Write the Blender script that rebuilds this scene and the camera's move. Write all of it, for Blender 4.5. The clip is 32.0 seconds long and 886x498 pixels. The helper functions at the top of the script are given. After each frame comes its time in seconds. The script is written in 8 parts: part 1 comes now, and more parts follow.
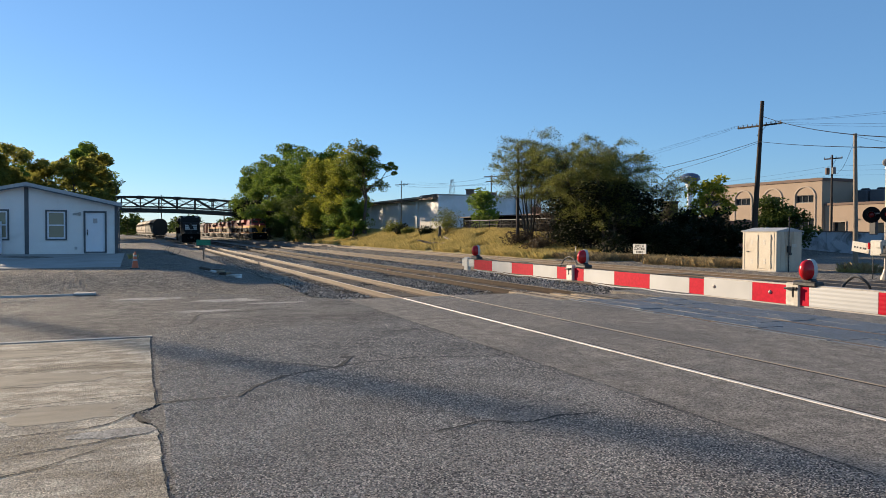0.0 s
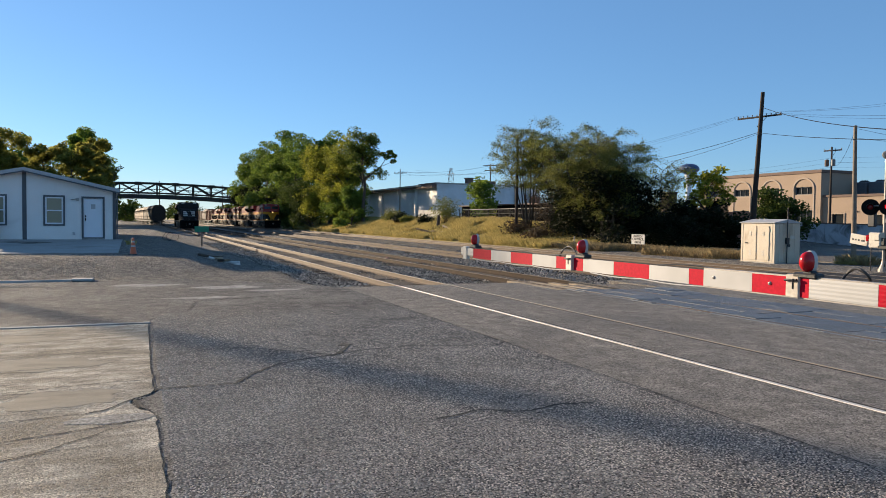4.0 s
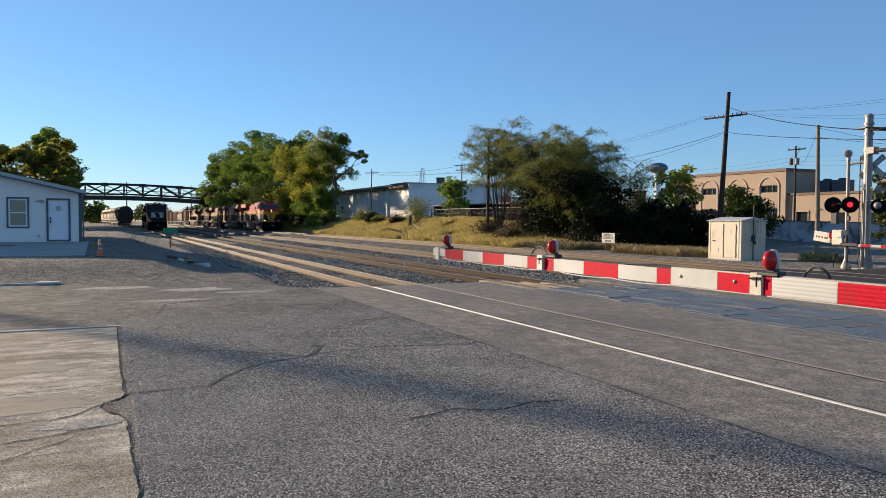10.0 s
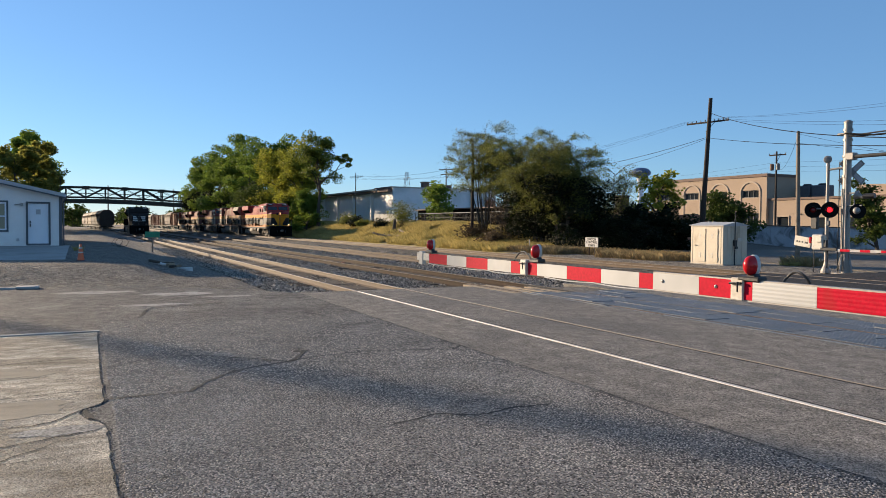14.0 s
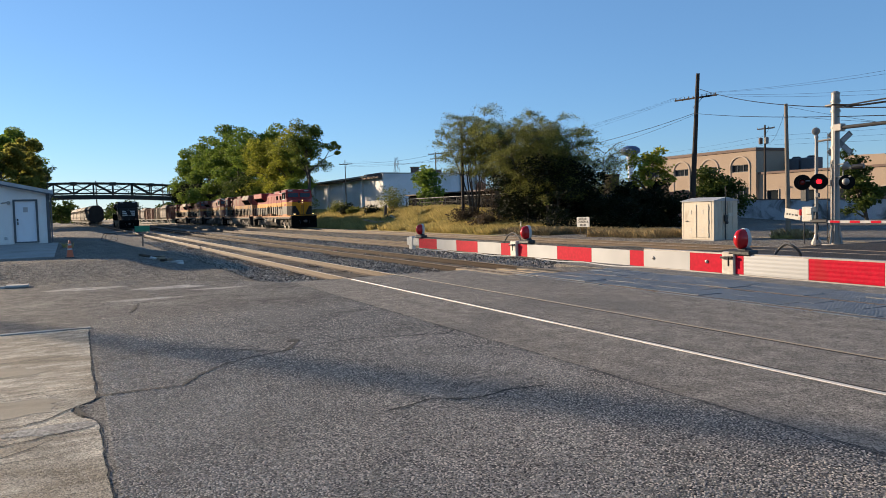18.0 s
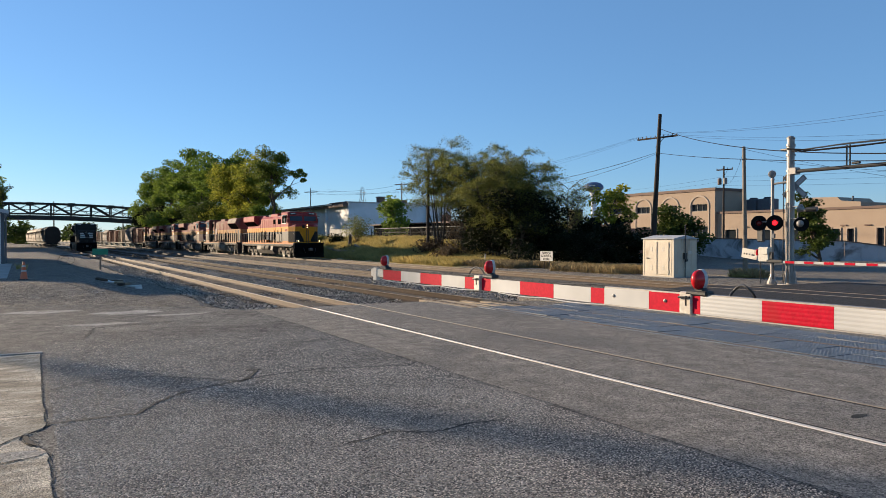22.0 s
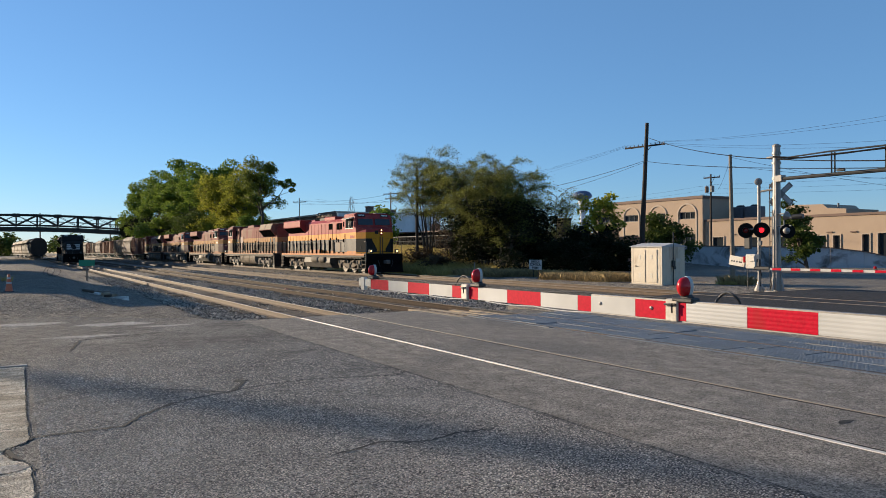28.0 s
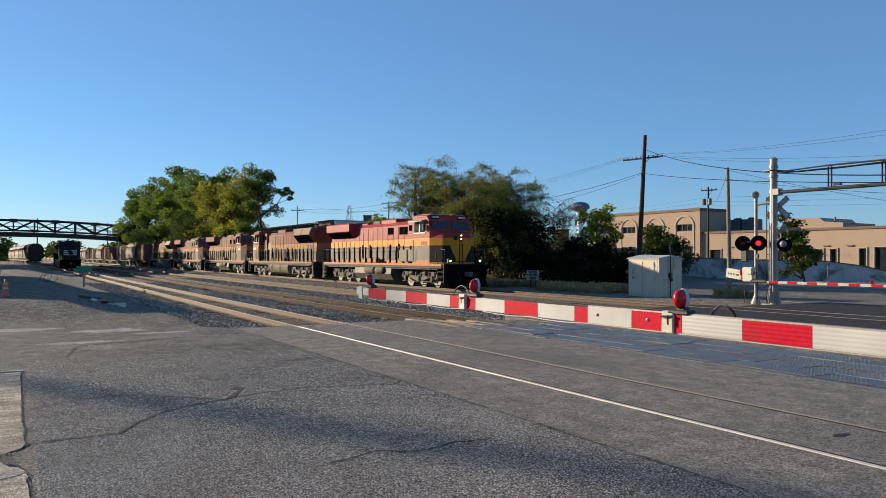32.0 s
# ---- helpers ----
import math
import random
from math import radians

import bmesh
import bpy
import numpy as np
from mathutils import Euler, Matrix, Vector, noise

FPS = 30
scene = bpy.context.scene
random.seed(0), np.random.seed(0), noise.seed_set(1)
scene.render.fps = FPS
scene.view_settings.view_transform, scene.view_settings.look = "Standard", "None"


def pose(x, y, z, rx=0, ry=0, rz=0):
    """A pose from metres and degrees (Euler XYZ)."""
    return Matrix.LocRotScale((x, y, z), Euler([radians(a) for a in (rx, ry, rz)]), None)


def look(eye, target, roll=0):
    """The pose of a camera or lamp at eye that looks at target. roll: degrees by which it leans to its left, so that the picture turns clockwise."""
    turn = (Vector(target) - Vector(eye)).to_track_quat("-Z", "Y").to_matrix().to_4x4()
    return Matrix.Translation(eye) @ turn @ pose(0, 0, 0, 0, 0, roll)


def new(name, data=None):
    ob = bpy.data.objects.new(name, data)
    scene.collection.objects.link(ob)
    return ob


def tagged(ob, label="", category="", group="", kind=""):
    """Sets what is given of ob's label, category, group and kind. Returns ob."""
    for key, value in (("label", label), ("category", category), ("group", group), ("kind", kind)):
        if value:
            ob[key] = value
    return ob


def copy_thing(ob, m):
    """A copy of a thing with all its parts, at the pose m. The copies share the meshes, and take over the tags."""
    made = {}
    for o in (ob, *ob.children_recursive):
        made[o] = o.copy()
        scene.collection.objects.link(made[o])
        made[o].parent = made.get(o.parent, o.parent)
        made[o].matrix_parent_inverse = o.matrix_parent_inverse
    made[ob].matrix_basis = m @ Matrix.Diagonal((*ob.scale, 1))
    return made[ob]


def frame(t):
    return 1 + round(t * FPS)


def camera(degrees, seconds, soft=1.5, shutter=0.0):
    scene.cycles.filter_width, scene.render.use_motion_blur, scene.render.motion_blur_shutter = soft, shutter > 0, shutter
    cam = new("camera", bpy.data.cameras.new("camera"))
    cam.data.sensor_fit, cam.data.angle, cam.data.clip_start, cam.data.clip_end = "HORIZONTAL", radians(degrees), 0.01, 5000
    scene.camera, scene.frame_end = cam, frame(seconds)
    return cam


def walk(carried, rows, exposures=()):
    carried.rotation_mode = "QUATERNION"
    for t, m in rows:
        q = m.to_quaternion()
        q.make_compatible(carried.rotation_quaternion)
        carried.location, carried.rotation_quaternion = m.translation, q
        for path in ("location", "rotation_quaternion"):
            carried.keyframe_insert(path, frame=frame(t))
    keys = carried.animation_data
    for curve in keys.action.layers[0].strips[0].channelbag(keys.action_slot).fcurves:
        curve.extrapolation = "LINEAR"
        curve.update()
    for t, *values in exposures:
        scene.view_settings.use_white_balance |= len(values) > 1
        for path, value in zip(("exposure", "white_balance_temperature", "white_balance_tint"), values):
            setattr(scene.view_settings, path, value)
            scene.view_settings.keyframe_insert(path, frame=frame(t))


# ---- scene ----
EXPOSURE = 0.86
cam = camera(62.0, 32.0, soft=0.55)
# seconds, yaw, pitch, roll of the hand-held camera, and its sway about one spot
EYE = (0.0, 0.0, 1.85)
PATH = [
    (0.0, 67.508, -1.324, 0.153, -0.003, -0.003, -0.011),
    (0.5, 68.557, -1.868, 0.457, 0.000, -0.021, -0.011),
    (1.0, 69.107, -2.467, 0.145, -0.014, -0.020, -0.013),
    (1.5, 69.288, -2.897, -0.015, -0.030, -0.010, -0.013),
    (2.0, 68.763, -3.026, 0.070, -0.035, -0.002, -0.013),
    (2.5, 68.220, -2.771, 0.228, -0.029, 0.002, -0.011),
    (3.0, 67.799, -2.427, 0.541, -0.020, -0.001, -0.010),
    (3.5, 67.432, -2.209, 0.599, -0.018, -0.004, -0.012),
    (5.5, 67.146, -2.326, 0.757, -0.018, -0.006, -0.009),
    (6.0, 66.670, -2.544, 0.845, -0.017, -0.005, -0.012),
    (6.5, 66.280, -2.628, 0.753, -0.018, -0.001, -0.011),
    (7.0, 66.152, -2.353, 0.699, -0.012, -0.001, -0.009),
    (7.5, 65.880, -1.896, 0.770, -0.002, -0.006, -0.006),
    (8.0, 65.572, -1.718, 0.630, 0.003, -0.011, -0.004),
    (8.5, 65.380, -2.053, 0.256, 0.009, -0.014, -0.002),
    (9.0, 65.300, -2.194, 0.130, 0.016, -0.019, -0.001),
    (9.5, 65.222, -2.175, 0.195, 0.019, -0.022, -0.001),
    (10.0, 65.196, -2.210, 0.300, 0.018, -0.023, -0.000),
    (10.5, 65.123, -2.140, 0.530, 0.017, -0.023, 0.001),
    (11.0, 64.897, -2.109, 0.441, 0.015, -0.021, 0.001),
    (11.5, 64.668, -2.206, 0.314, 0.012, -0.018, 0.000),
    (12.0, 64.358, -2.148, 0.374, 0.012, -0.017, -0.001),
    (12.5, 64.247, -2.080, 0.495, 0.015, -0.018, -0.002),
    (13.0, 64.153, -2.069, 0.566, 0.016, -0.018, -0.000),
    (13.5, 64.060, -1.935, 0.530, 0.017, -0.016, 0.004),
    (15.5, 63.912, -1.827, 0.020, 0.018, -0.018, 0.003),
    (16.0, 64.726, -1.994, 0.125, 0.006, -0.009, 0.001),
    (16.5, 67.279, -2.482, -0.137, -0.009, -0.008, -0.004),
    (17.0, 69.146, -3.111, -0.774, -0.020, -0.006, -0.008),
    (17.5, 66.592, -3.458, -1.133, -0.023, 0.013, -0.008),
    (18.0, 63.401, -3.085, -1.492, -0.020, 0.031, -0.003),
    (18.5, 62.617, -2.947, -1.518, -0.012, 0.031, 0.001),
    (19.0, 62.099, -2.864, -1.187, -0.007, 0.024, 0.004),
    (19.5, 61.878, -2.326, -0.384, -0.005, 0.018, 0.007),
    (20.0, 61.773, -1.707, 0.013, -0.004, 0.016, 0.009),
    (20.5, 61.614, -1.383, -0.034, 0.000, 0.015, 0.011),
    (21.0, 61.259, -1.146, -0.027, 0.007, 0.014, 0.013),
    (21.5, 60.759, -0.901, 0.040, 0.009, 0.014, 0.015),
    (22.0, 60.588, -0.729, 0.026, 0.009, 0.014, 0.016),
    (22.5, 60.648, -0.644, 0.067, 0.009, 0.011, 0.017),
    (23.0, 60.824, -0.686, 0.079, 0.009, 0.010, 0.018),
    (23.5, 61.034, -0.582, -0.003, 0.009, 0.010, 0.019),
    (24.0, 61.241, -0.470, 0.057, 0.009, 0.009, 0.020),
    (24.5, 61.251, -0.415, 0.122, 0.014, 0.005, 0.021),
    (26.5, 61.632, -0.077, 0.693, 0.004, 0.003, 0.011),
    (27.0, 60.929, -0.114, 0.398, 0.002, 0.022, 0.013),
    (27.5, 60.220, -0.132, 0.005, 0.005, 0.030, 0.012),
    (28.0, 59.764, -0.015, -0.328, 0.011, 0.035, 0.013),
    (28.5, 59.489, 0.195, -0.345, 0.019, 0.032, 0.014),
    (29.0, 59.385, 0.439, -0.160, 0.025, 0.022, 0.016),
    (29.5, 59.220, 0.639, 0.249, 0.028, 0.012, 0.017),
    (30.0, 59.117, 0.737, 0.543, 0.028, 0.011, 0.016),
    (30.5, 59.135, 0.958, 0.388, 0.025, 0.018, 0.015),
    (31.0, 59.559, 0.918, 0.226, 0.025, 0.020, 0.015),
    (31.5, 59.621, 0.719, 0.275, 0.031, 0.017, 0.015),
    (32.0, 59.571, 0.736, 0.262, 0.037, 0.014, 0.015),
]
walk(cam, [(t, pose(EYE[0] + dx, EYE[1] + dy, EYE[2] + dz, 0, 0, yaw) @ pose(0, 0, 0, 90 + tilt, 0, 0) @ pose(0, 0, 0, 0, 0, roll)) for t, yaw, tilt, roll, dx, dy, dz in PATH],
     exposures=[(0, EXPOSURE, 6600, 11), (19, EXPOSURE + 0.02, 6680, 12), (24, EXPOSURE - 0.05, 6520, 10.5), (32, EXPOSURE - 0.12, 6480, 10)])
# ---- light ----
SUN_AZ, SUN_EL = 29.5, 13.8      # degrees: the sun stands low over -x, turned towards -y
sun_dir = Vector((-math.cos(radians(SUN_AZ)) * math.cos(radians(SUN_EL)), -math.sin(radians(SUN_AZ)) * math.cos(radians(SUN_EL)), math.sin(radians(SUN_EL))))
world = bpy.data.worlds.new("sky")
scene.world = world
world.use_nodes = True
wn = world.node_tree.nodes
sky = wn.new("ShaderNodeTexSky")
sky.sky_type = "NISHITA"
sky.sun_disc = False
sky.sun_elevation = radians(SUN_EL)
sky.sun_rotation = math.atan2(sun_dir.x, sun_dir.y)
sky.air_density, sky.dust_density, sky.ozone_density, sky.altitude = 0.95, 0.1, 5.5, 200
wn["Background"].inputs[1].default_value = 0.092
even = wn.new("ShaderNodeMix")
even.data_type = "RGBA"
even.inputs["Factor"].default_value = 0.33
even.inputs["B"].default_value = (1.3, 2.75, 4.75, 1)     # thin even haze over the whole sky
world.node_tree.links.new(sky.outputs[0], even.inputs["A"])
world.node_tree.links.new(even.outputs["Result"], wn["Background"].inputs[0])
sun = new("sun", bpy.data.lights.new("sun", "SUN"))
sun.data.energy, sun.data.angle, sun.data.color = 5.0, radians(0.55), (1.0, 0.81, 0.57)
sun.matrix_basis = look(sun_dir * 300, (0, 0, 0))
# ---- materials ----
MATS = {}


def rgb(c):
    return (c[0], c[1], c[2], 1.0)


def surface(name, a, b, scale=3.0, rough=0.8, metal=0.0, bump=0.15, grain=60.0, stain=None, stain_scale=0.6, stain_at=0.55, where="Object", each=0.0, rough_var=0.12, streak=0.0, shine=0.5, stretch=None):
    """A procedural surface: base a mottled with b, fine grain, larger stains, bump; each: change from piece to piece."""
    m = bpy.data.materials.new(name)
    m.use_nodes = True
    n, l = m.node_tree.nodes, m.node_tree.links
    out = n["Principled BSDF"]
    tc = n.new("ShaderNodeTexCoord")
    src = n.new("ShaderNodeNewGeometry").outputs["Position"] if where == "World" else tc.outputs[where]
    raw = src
    if stretch:
        sm = n.new("ShaderNodeMapping")
        sm.inputs["Scale"].default_value = stretch
        l.new(src, sm.inputs["Vector"])
        src = sm.outputs[0]
    n1 = n.new("ShaderNodeTexNoise")
    n1.inputs["Scale"].default_value, n1.inputs["Detail"].default_value, n1.inputs["Roughness"].default_value = scale, 6.0, 0.65
    l.new(src, n1.inputs["Vector"])
    n2 = n.new("ShaderNodeTexNoise")
    n2.inputs["Scale"].default_value, n2.inputs["Detail"].default_value = grain, 3.0
    l.new(raw, n2.inputs["Vector"])
    mix = n.new("ShaderNodeMix")
    mix.data_type = "RGBA"
    mix.inputs["A"].default_value, mix.inputs["B"].default_value = rgb(a), rgb(b)
    r1 = n.new("ShaderNodeMapRange")
    r1.inputs["From Min"].default_value, r1.inputs["From Max"].default_value = 0.32, 0.68
    l.new(n1.outputs[0], r1.inputs[0])
    l.new(r1.outputs[0], mix.inputs["Factor"])
    col = mix.outputs["Result"]
    g = n.new("ShaderNodeMix")
    g.data_type, g.blend_type = "RGBA", "OVERLAY"
    g.inputs["Factor"].default_value = 0.35
    l.new(col, g.inputs["A"])
    l.new(n2.outputs[0], g.inputs["B"])
    col = g.outputs["Result"]
    if stain:
        n3 = n.new("ShaderNodeTexNoise")
        n3.inputs["Scale"].default_value, n3.inputs["Detail"].default_value, n3.inputs["Distortion"].default_value = stain_scale, 5.0, 0.6
        if streak:
            mp = n.new("ShaderNodeMapping")
            mp.inputs["Scale"].default_value = (1, 1, streak)
            l.new(src, mp.inputs["Vector"])
            l.new(mp.outputs[0], n3.inputs["Vector"])
        else:
            l.new(src, n3.inputs["Vector"])
        r3 = n.new("ShaderNodeMapRange")
        r3.inputs["From Min"].default_value, r3.inputs["From Max"].default_value = stain_at, stain_at + 0.14
        l.new(n3.outputs[0], r3.inputs[0])
        ms = n.new("ShaderNodeMix")
        ms.data_type = "RGBA"
        l.new(r3.outputs[0], ms.inputs["Factor"])
        l.new(col, ms.inputs["A"])
        ms.inputs["B"].default_value = rgb(stain)
        col = ms.outputs["Result"]
    if each:
        oi = n.new("ShaderNodeObjectInfo")
        ge = n.new("ShaderNodeNewGeometry")
        ad = n.new("ShaderNodeMath")
        ad.operation = "ADD"
        l.new(oi.outputs["Random"], ad.inputs[0])
        l.new(ge.outputs["Random Per Island"], ad.inputs[1])
        wr = n.new("ShaderNodeMath")
        wr.operation = "FRACT"
        l.new(ad.outputs[0], wr.inputs[0])
        re = n.new("ShaderNodeMapRange")
        re.inputs["To Min"].default_value, re.inputs["To Max"].default_value = 1 - each, 1 + each
        l.new(wr.outputs[0], re.inputs[0])
        hs = n.new("ShaderNodeHueSaturation")
        l.new(re.outputs[0], hs.inputs["Value"])
        l.new(col, hs.inputs["Color"])
        col = hs.outputs[0]
    l.new(col, out.inputs["Base Color"])
    rr = n.new("ShaderNodeMapRange")
    rr.inputs["To Min"].default_value, rr.inputs["To Max"].default_value = max(0.03, rough - rough_var), min(1.0, rough + rough_var)
    l.new(n1.outputs[0], rr.inputs[0])
    l.new(rr.outputs[0], out.inputs["Roughness"])
    out.inputs["Metallic"].default_value = metal
    out.inputs["Specular IOR Level"].default_value = shine
    if bump:
        bp = n.new("ShaderNodeBump")
        bp.inputs["Strength"].default_value, bp.inputs["Distance"].default_value = bump, 0.02
        l.new(n2.outputs[0], bp.inputs["Height"])
        l.new(bp.outputs[0], out.inputs["Normal"])
    MATS[name] = m
    return m


def glow(name, c, strength, base=(0.2, 0.02, 0.02)):
    m = bpy.data.materials.new(name)
    m.use_nodes = True
    p = m.node_tree.nodes["Principled BSDF"]
    p.inputs["Base Color"].default_value = rgb(base)
    p.inputs["Emission Color"].default_value = rgb(c)
    p.inputs["Emission Strength"].default_value = strength
    p.inputs["Roughness"].default_value = 0.2
    return m


def glassy(name, c, rough=0.05):
    m = bpy.data.materials.new(name)
    m.use_nodes = True
    p = m.node_tree.nodes["Principled BSDF"]
    p.inputs["Base Color"].default_value = rgb(c)
    p.inputs["Roughness"].default_value = rough
    p.inputs["Specular IOR Level"].default_value = 0.4
    return m


# ---- mesh helpers ----
class Geo:
    """Collects vertices and faces of one mesh."""

    def __init__(self):
        self.v, self.f = [], []

    def add(self, vs, fs):
        o = len(self.v)
        self.v += [tuple(p) for p in vs]
        self.f += [tuple(i + o for i in f) for f in fs]
        return self

    def box(self, c, s, m=None, ch=0.0):
        """A box of size s about c; ch: chamfer of its upright and level edges."""
        x, y, z = s[0] / 2, s[1] / 2, s[2] / 2
        if ch <= 0:
            vs = [(i * x, j * y, k * z) for i in (-1, 1) for j in (-1, 1) for k in (-1, 1)]
            fs = [(0, 1, 3, 2), (4, 6, 7, 5), (0, 4, 5, 1), (2, 3, 7, 6), (0, 2, 6, 4), (1, 5, 7, 3)]
        else:
            ch = min(ch, x * 0.9, y * 0.9, z * 0.9)
            ring = [(-x + ch, -y), (x - ch, -y), (x, -y + ch), (x, y - ch), (x - ch, y), (-x + ch, y), (-x, y - ch), (-x, -y + ch)]
            k = 1 - ch / max(x, y)
            inner = [(-x + ch, -y + ch), (x - ch, -y + ch), (x - ch, -y + ch), (x - ch, y - ch), (x - ch, y - ch), (-x + ch, y - ch), (-x + ch, y - ch), (-x + ch, -y + ch)]
            vs = [(a, b, -z) for a, b in inner] + [(a, b, -z + ch) for a, b in ring] + [(a, b, z - ch) for a, b in ring] + [(a, b, z) for a, b in inner]
            fs = []
            for r in range(3):
                for i in range(8):
                    j = (i + 1) % 8
                    fs.append((r * 8 + i, r * 8 + j, r * 8 + 8 + j, r * 8 + 8 + i))
            fs += [(7, 5, 3, 1), (24 + 1, 24 + 3, 24 + 5, 24 + 7)]
        cv = Vector(c)
        vs = [((m @ Vector(p)) if m else Vector(p)) + cv for p in vs]
        return self.add(vs, fs)

    def span(self, a, b, ch=0.0):
        """A box between two opposite corners."""
        return self.box([(p + q) / 2 for p, q in zip(a, b)], [abs(q - p) for p, q in zip(a, b)], None, ch)

    def tube(self, p, q, r0, r1=None, seg=10, caps=True):
        p, q = Vector(p), Vector(q)
        r1 = r0 if r1 is None else r1
        d = (q - p).normalized()
        u = d.cross(Vector((0, 0, 1)) if abs(d.z) < 0.95 else Vector((1, 0, 0))).normalized()
        w = d.cross(u)
        vs = []
        for c, r in ((p, r0), (q, r1)):
            for i in range(seg):
                a = 2 * math.pi * i / seg
                vs.append(c + (u * math.cos(a) + w * math.sin(a)) * r)
        fs = [(i, (i + 1) % seg, seg + (i + 1) % seg, seg + i) for i in range(seg)]
        if caps:
            fs += [tuple(range(seg - 1, -1, -1)), tuple(range(seg, 2 * seg))]
        return self.add(vs, fs)

    def path(self, pts, r, seg=6):
        """A round bar through points, with rings shared between its pieces."""
        pts = [Vector(p) for p in pts]
        vs, fs = [], []
        for i, p in enumerate(pts):
            d = (pts[min(i + 1, len(pts) - 1)] - pts[max(i - 1, 0)]).normalized()
            u = d.cross(Vector((0, 0, 1)) if abs(d.z) < 0.95 else Vector((1, 0, 0))).normalized()
            w = d.cross(u)
            for k in range(seg):
                a = 2 * math.pi * k / seg
                vs.append(p + (u * math.cos(a) + w * math.sin(a)) * r)
        for i in range(len(pts) - 1):
            for k in range(seg):
                j = (k + 1) % seg
                fs.append((i * seg + k, i * seg + j, i * seg + seg + j, i * seg + seg + k))
        fs += [tuple(range(seg - 1, -1, -1)), tuple(range((len(pts) - 1) * seg, len(pts) * seg))]
        return self.add(vs, fs)

    def prism(self, outline, p, along, m=None):
        """A flat outline of (a, b) swept: along "x": (a, b) is (y, z); "y": (x, z); "z": (x, y). p: from, to."""
        k = len(outline)
        vs = []
        for e in p:
            for a, b in outline:
                vs.append({"x": (e, a, b), "y": (a, e, b), "z": (a, b, e)}[along])
        if m:
            vs = [m @ Vector(v) for v in vs]
        fs = [(i, (i + 1) % k, k + (i + 1) % k, k + i) for i in range(k)] + [tuple(range(k - 1, -1, -1)), tuple(range(k, 2 * k))]
        return self.add(vs, fs)

    def lathe(self, profile, c=(0, 0, 0), seg=16, m=None):
        """(radius, height) pairs turned about z."""
        vs, fs = [], []
        for r, z in profile:
            for i in range(seg):
                a = 2 * math.pi * i / seg
                vs.append(Vector((r * math.cos(a), r * math.sin(a), z)))
        for k in range(len(profile) - 1):
            for i in range(seg):
                j = (i + 1) % seg
                fs.append((k * seg + i, k * seg + j, k * seg + seg + j, k * seg + seg + i))
        fs += [tuple(range(seg - 1, -1, -1)), tuple(range((len(profile) - 1) * seg, len(profile) * seg))]
        vs = [((m @ v) if m else v) + Vector(c) for v in vs]
        return self.add(vs, fs)

    def mesh(self, name, smooth=False):
        me = bpy.data.meshes.new(name)
        me.from_pydata(self.v, [], self.f)
        b = bmesh.new()
        b.from_mesh(me)
        bmesh.ops.recalc_face_normals(b, faces=b.faces)
        b.to_mesh(me)
        b.free()
        if smooth:
            me.polygons.foreach_set("use_smooth", [True] * len(me.polygons))
            me.set_sharp_from_angle(angle=radians(40))
        return me


def part(name, geo, material, parent, label="", smooth=False, kind=""):
    me = geo.mesh(name, smooth) if isinstance(geo, Geo) else geo
    if material is not None and not me.materials:
        me.materials.append(material)
    ob = new(name, me)
    ob.parent = parent
    return tagged(ob, label, kind=kind)


def thing(name, label, category, m=None, group="", kind=""):
    ob = new(name)
    ob.empty_display_size = 0.3
    if m is not None:
        ob.matrix_basis = m
    return tagged(ob, label, category, group, kind)


def solo(name, geo, material, label, category, m=None, group="", kind="", smooth=False):
    me = geo.mesh(name, smooth) if isinstance(geo, Geo) else geo
    if not me.materials:
        me.materials.append(material)
    ob = new(name, me)
    if m is not None:
        ob.matrix_basis = m
    return tagged(ob, label, category, group, kind)


def letters(name, words, size, material, parent, m, label="", bold=0.0):
    """Flat raised lettering in the built-in font, facing local -y."""
    cu = bpy.data.curves.new(name, "FONT")
    cu.body, cu.size, cu.extrude, cu.align_x, cu.align_y = words, size, 0.002, "CENTER", "CENTER"
    cu.offset = bold
    tmp = bpy.data.objects.new(name, cu)
    scene.collection.objects.link(tmp)
    me = bpy.data.meshes.new_from_object(tmp.evaluated_get(bpy.context.evaluated_depsgraph_get()))
    bpy.data.objects.remove(tmp)
    me.transform(m)
    me.materials.append(material)
    return part(name, me, None, parent, label)



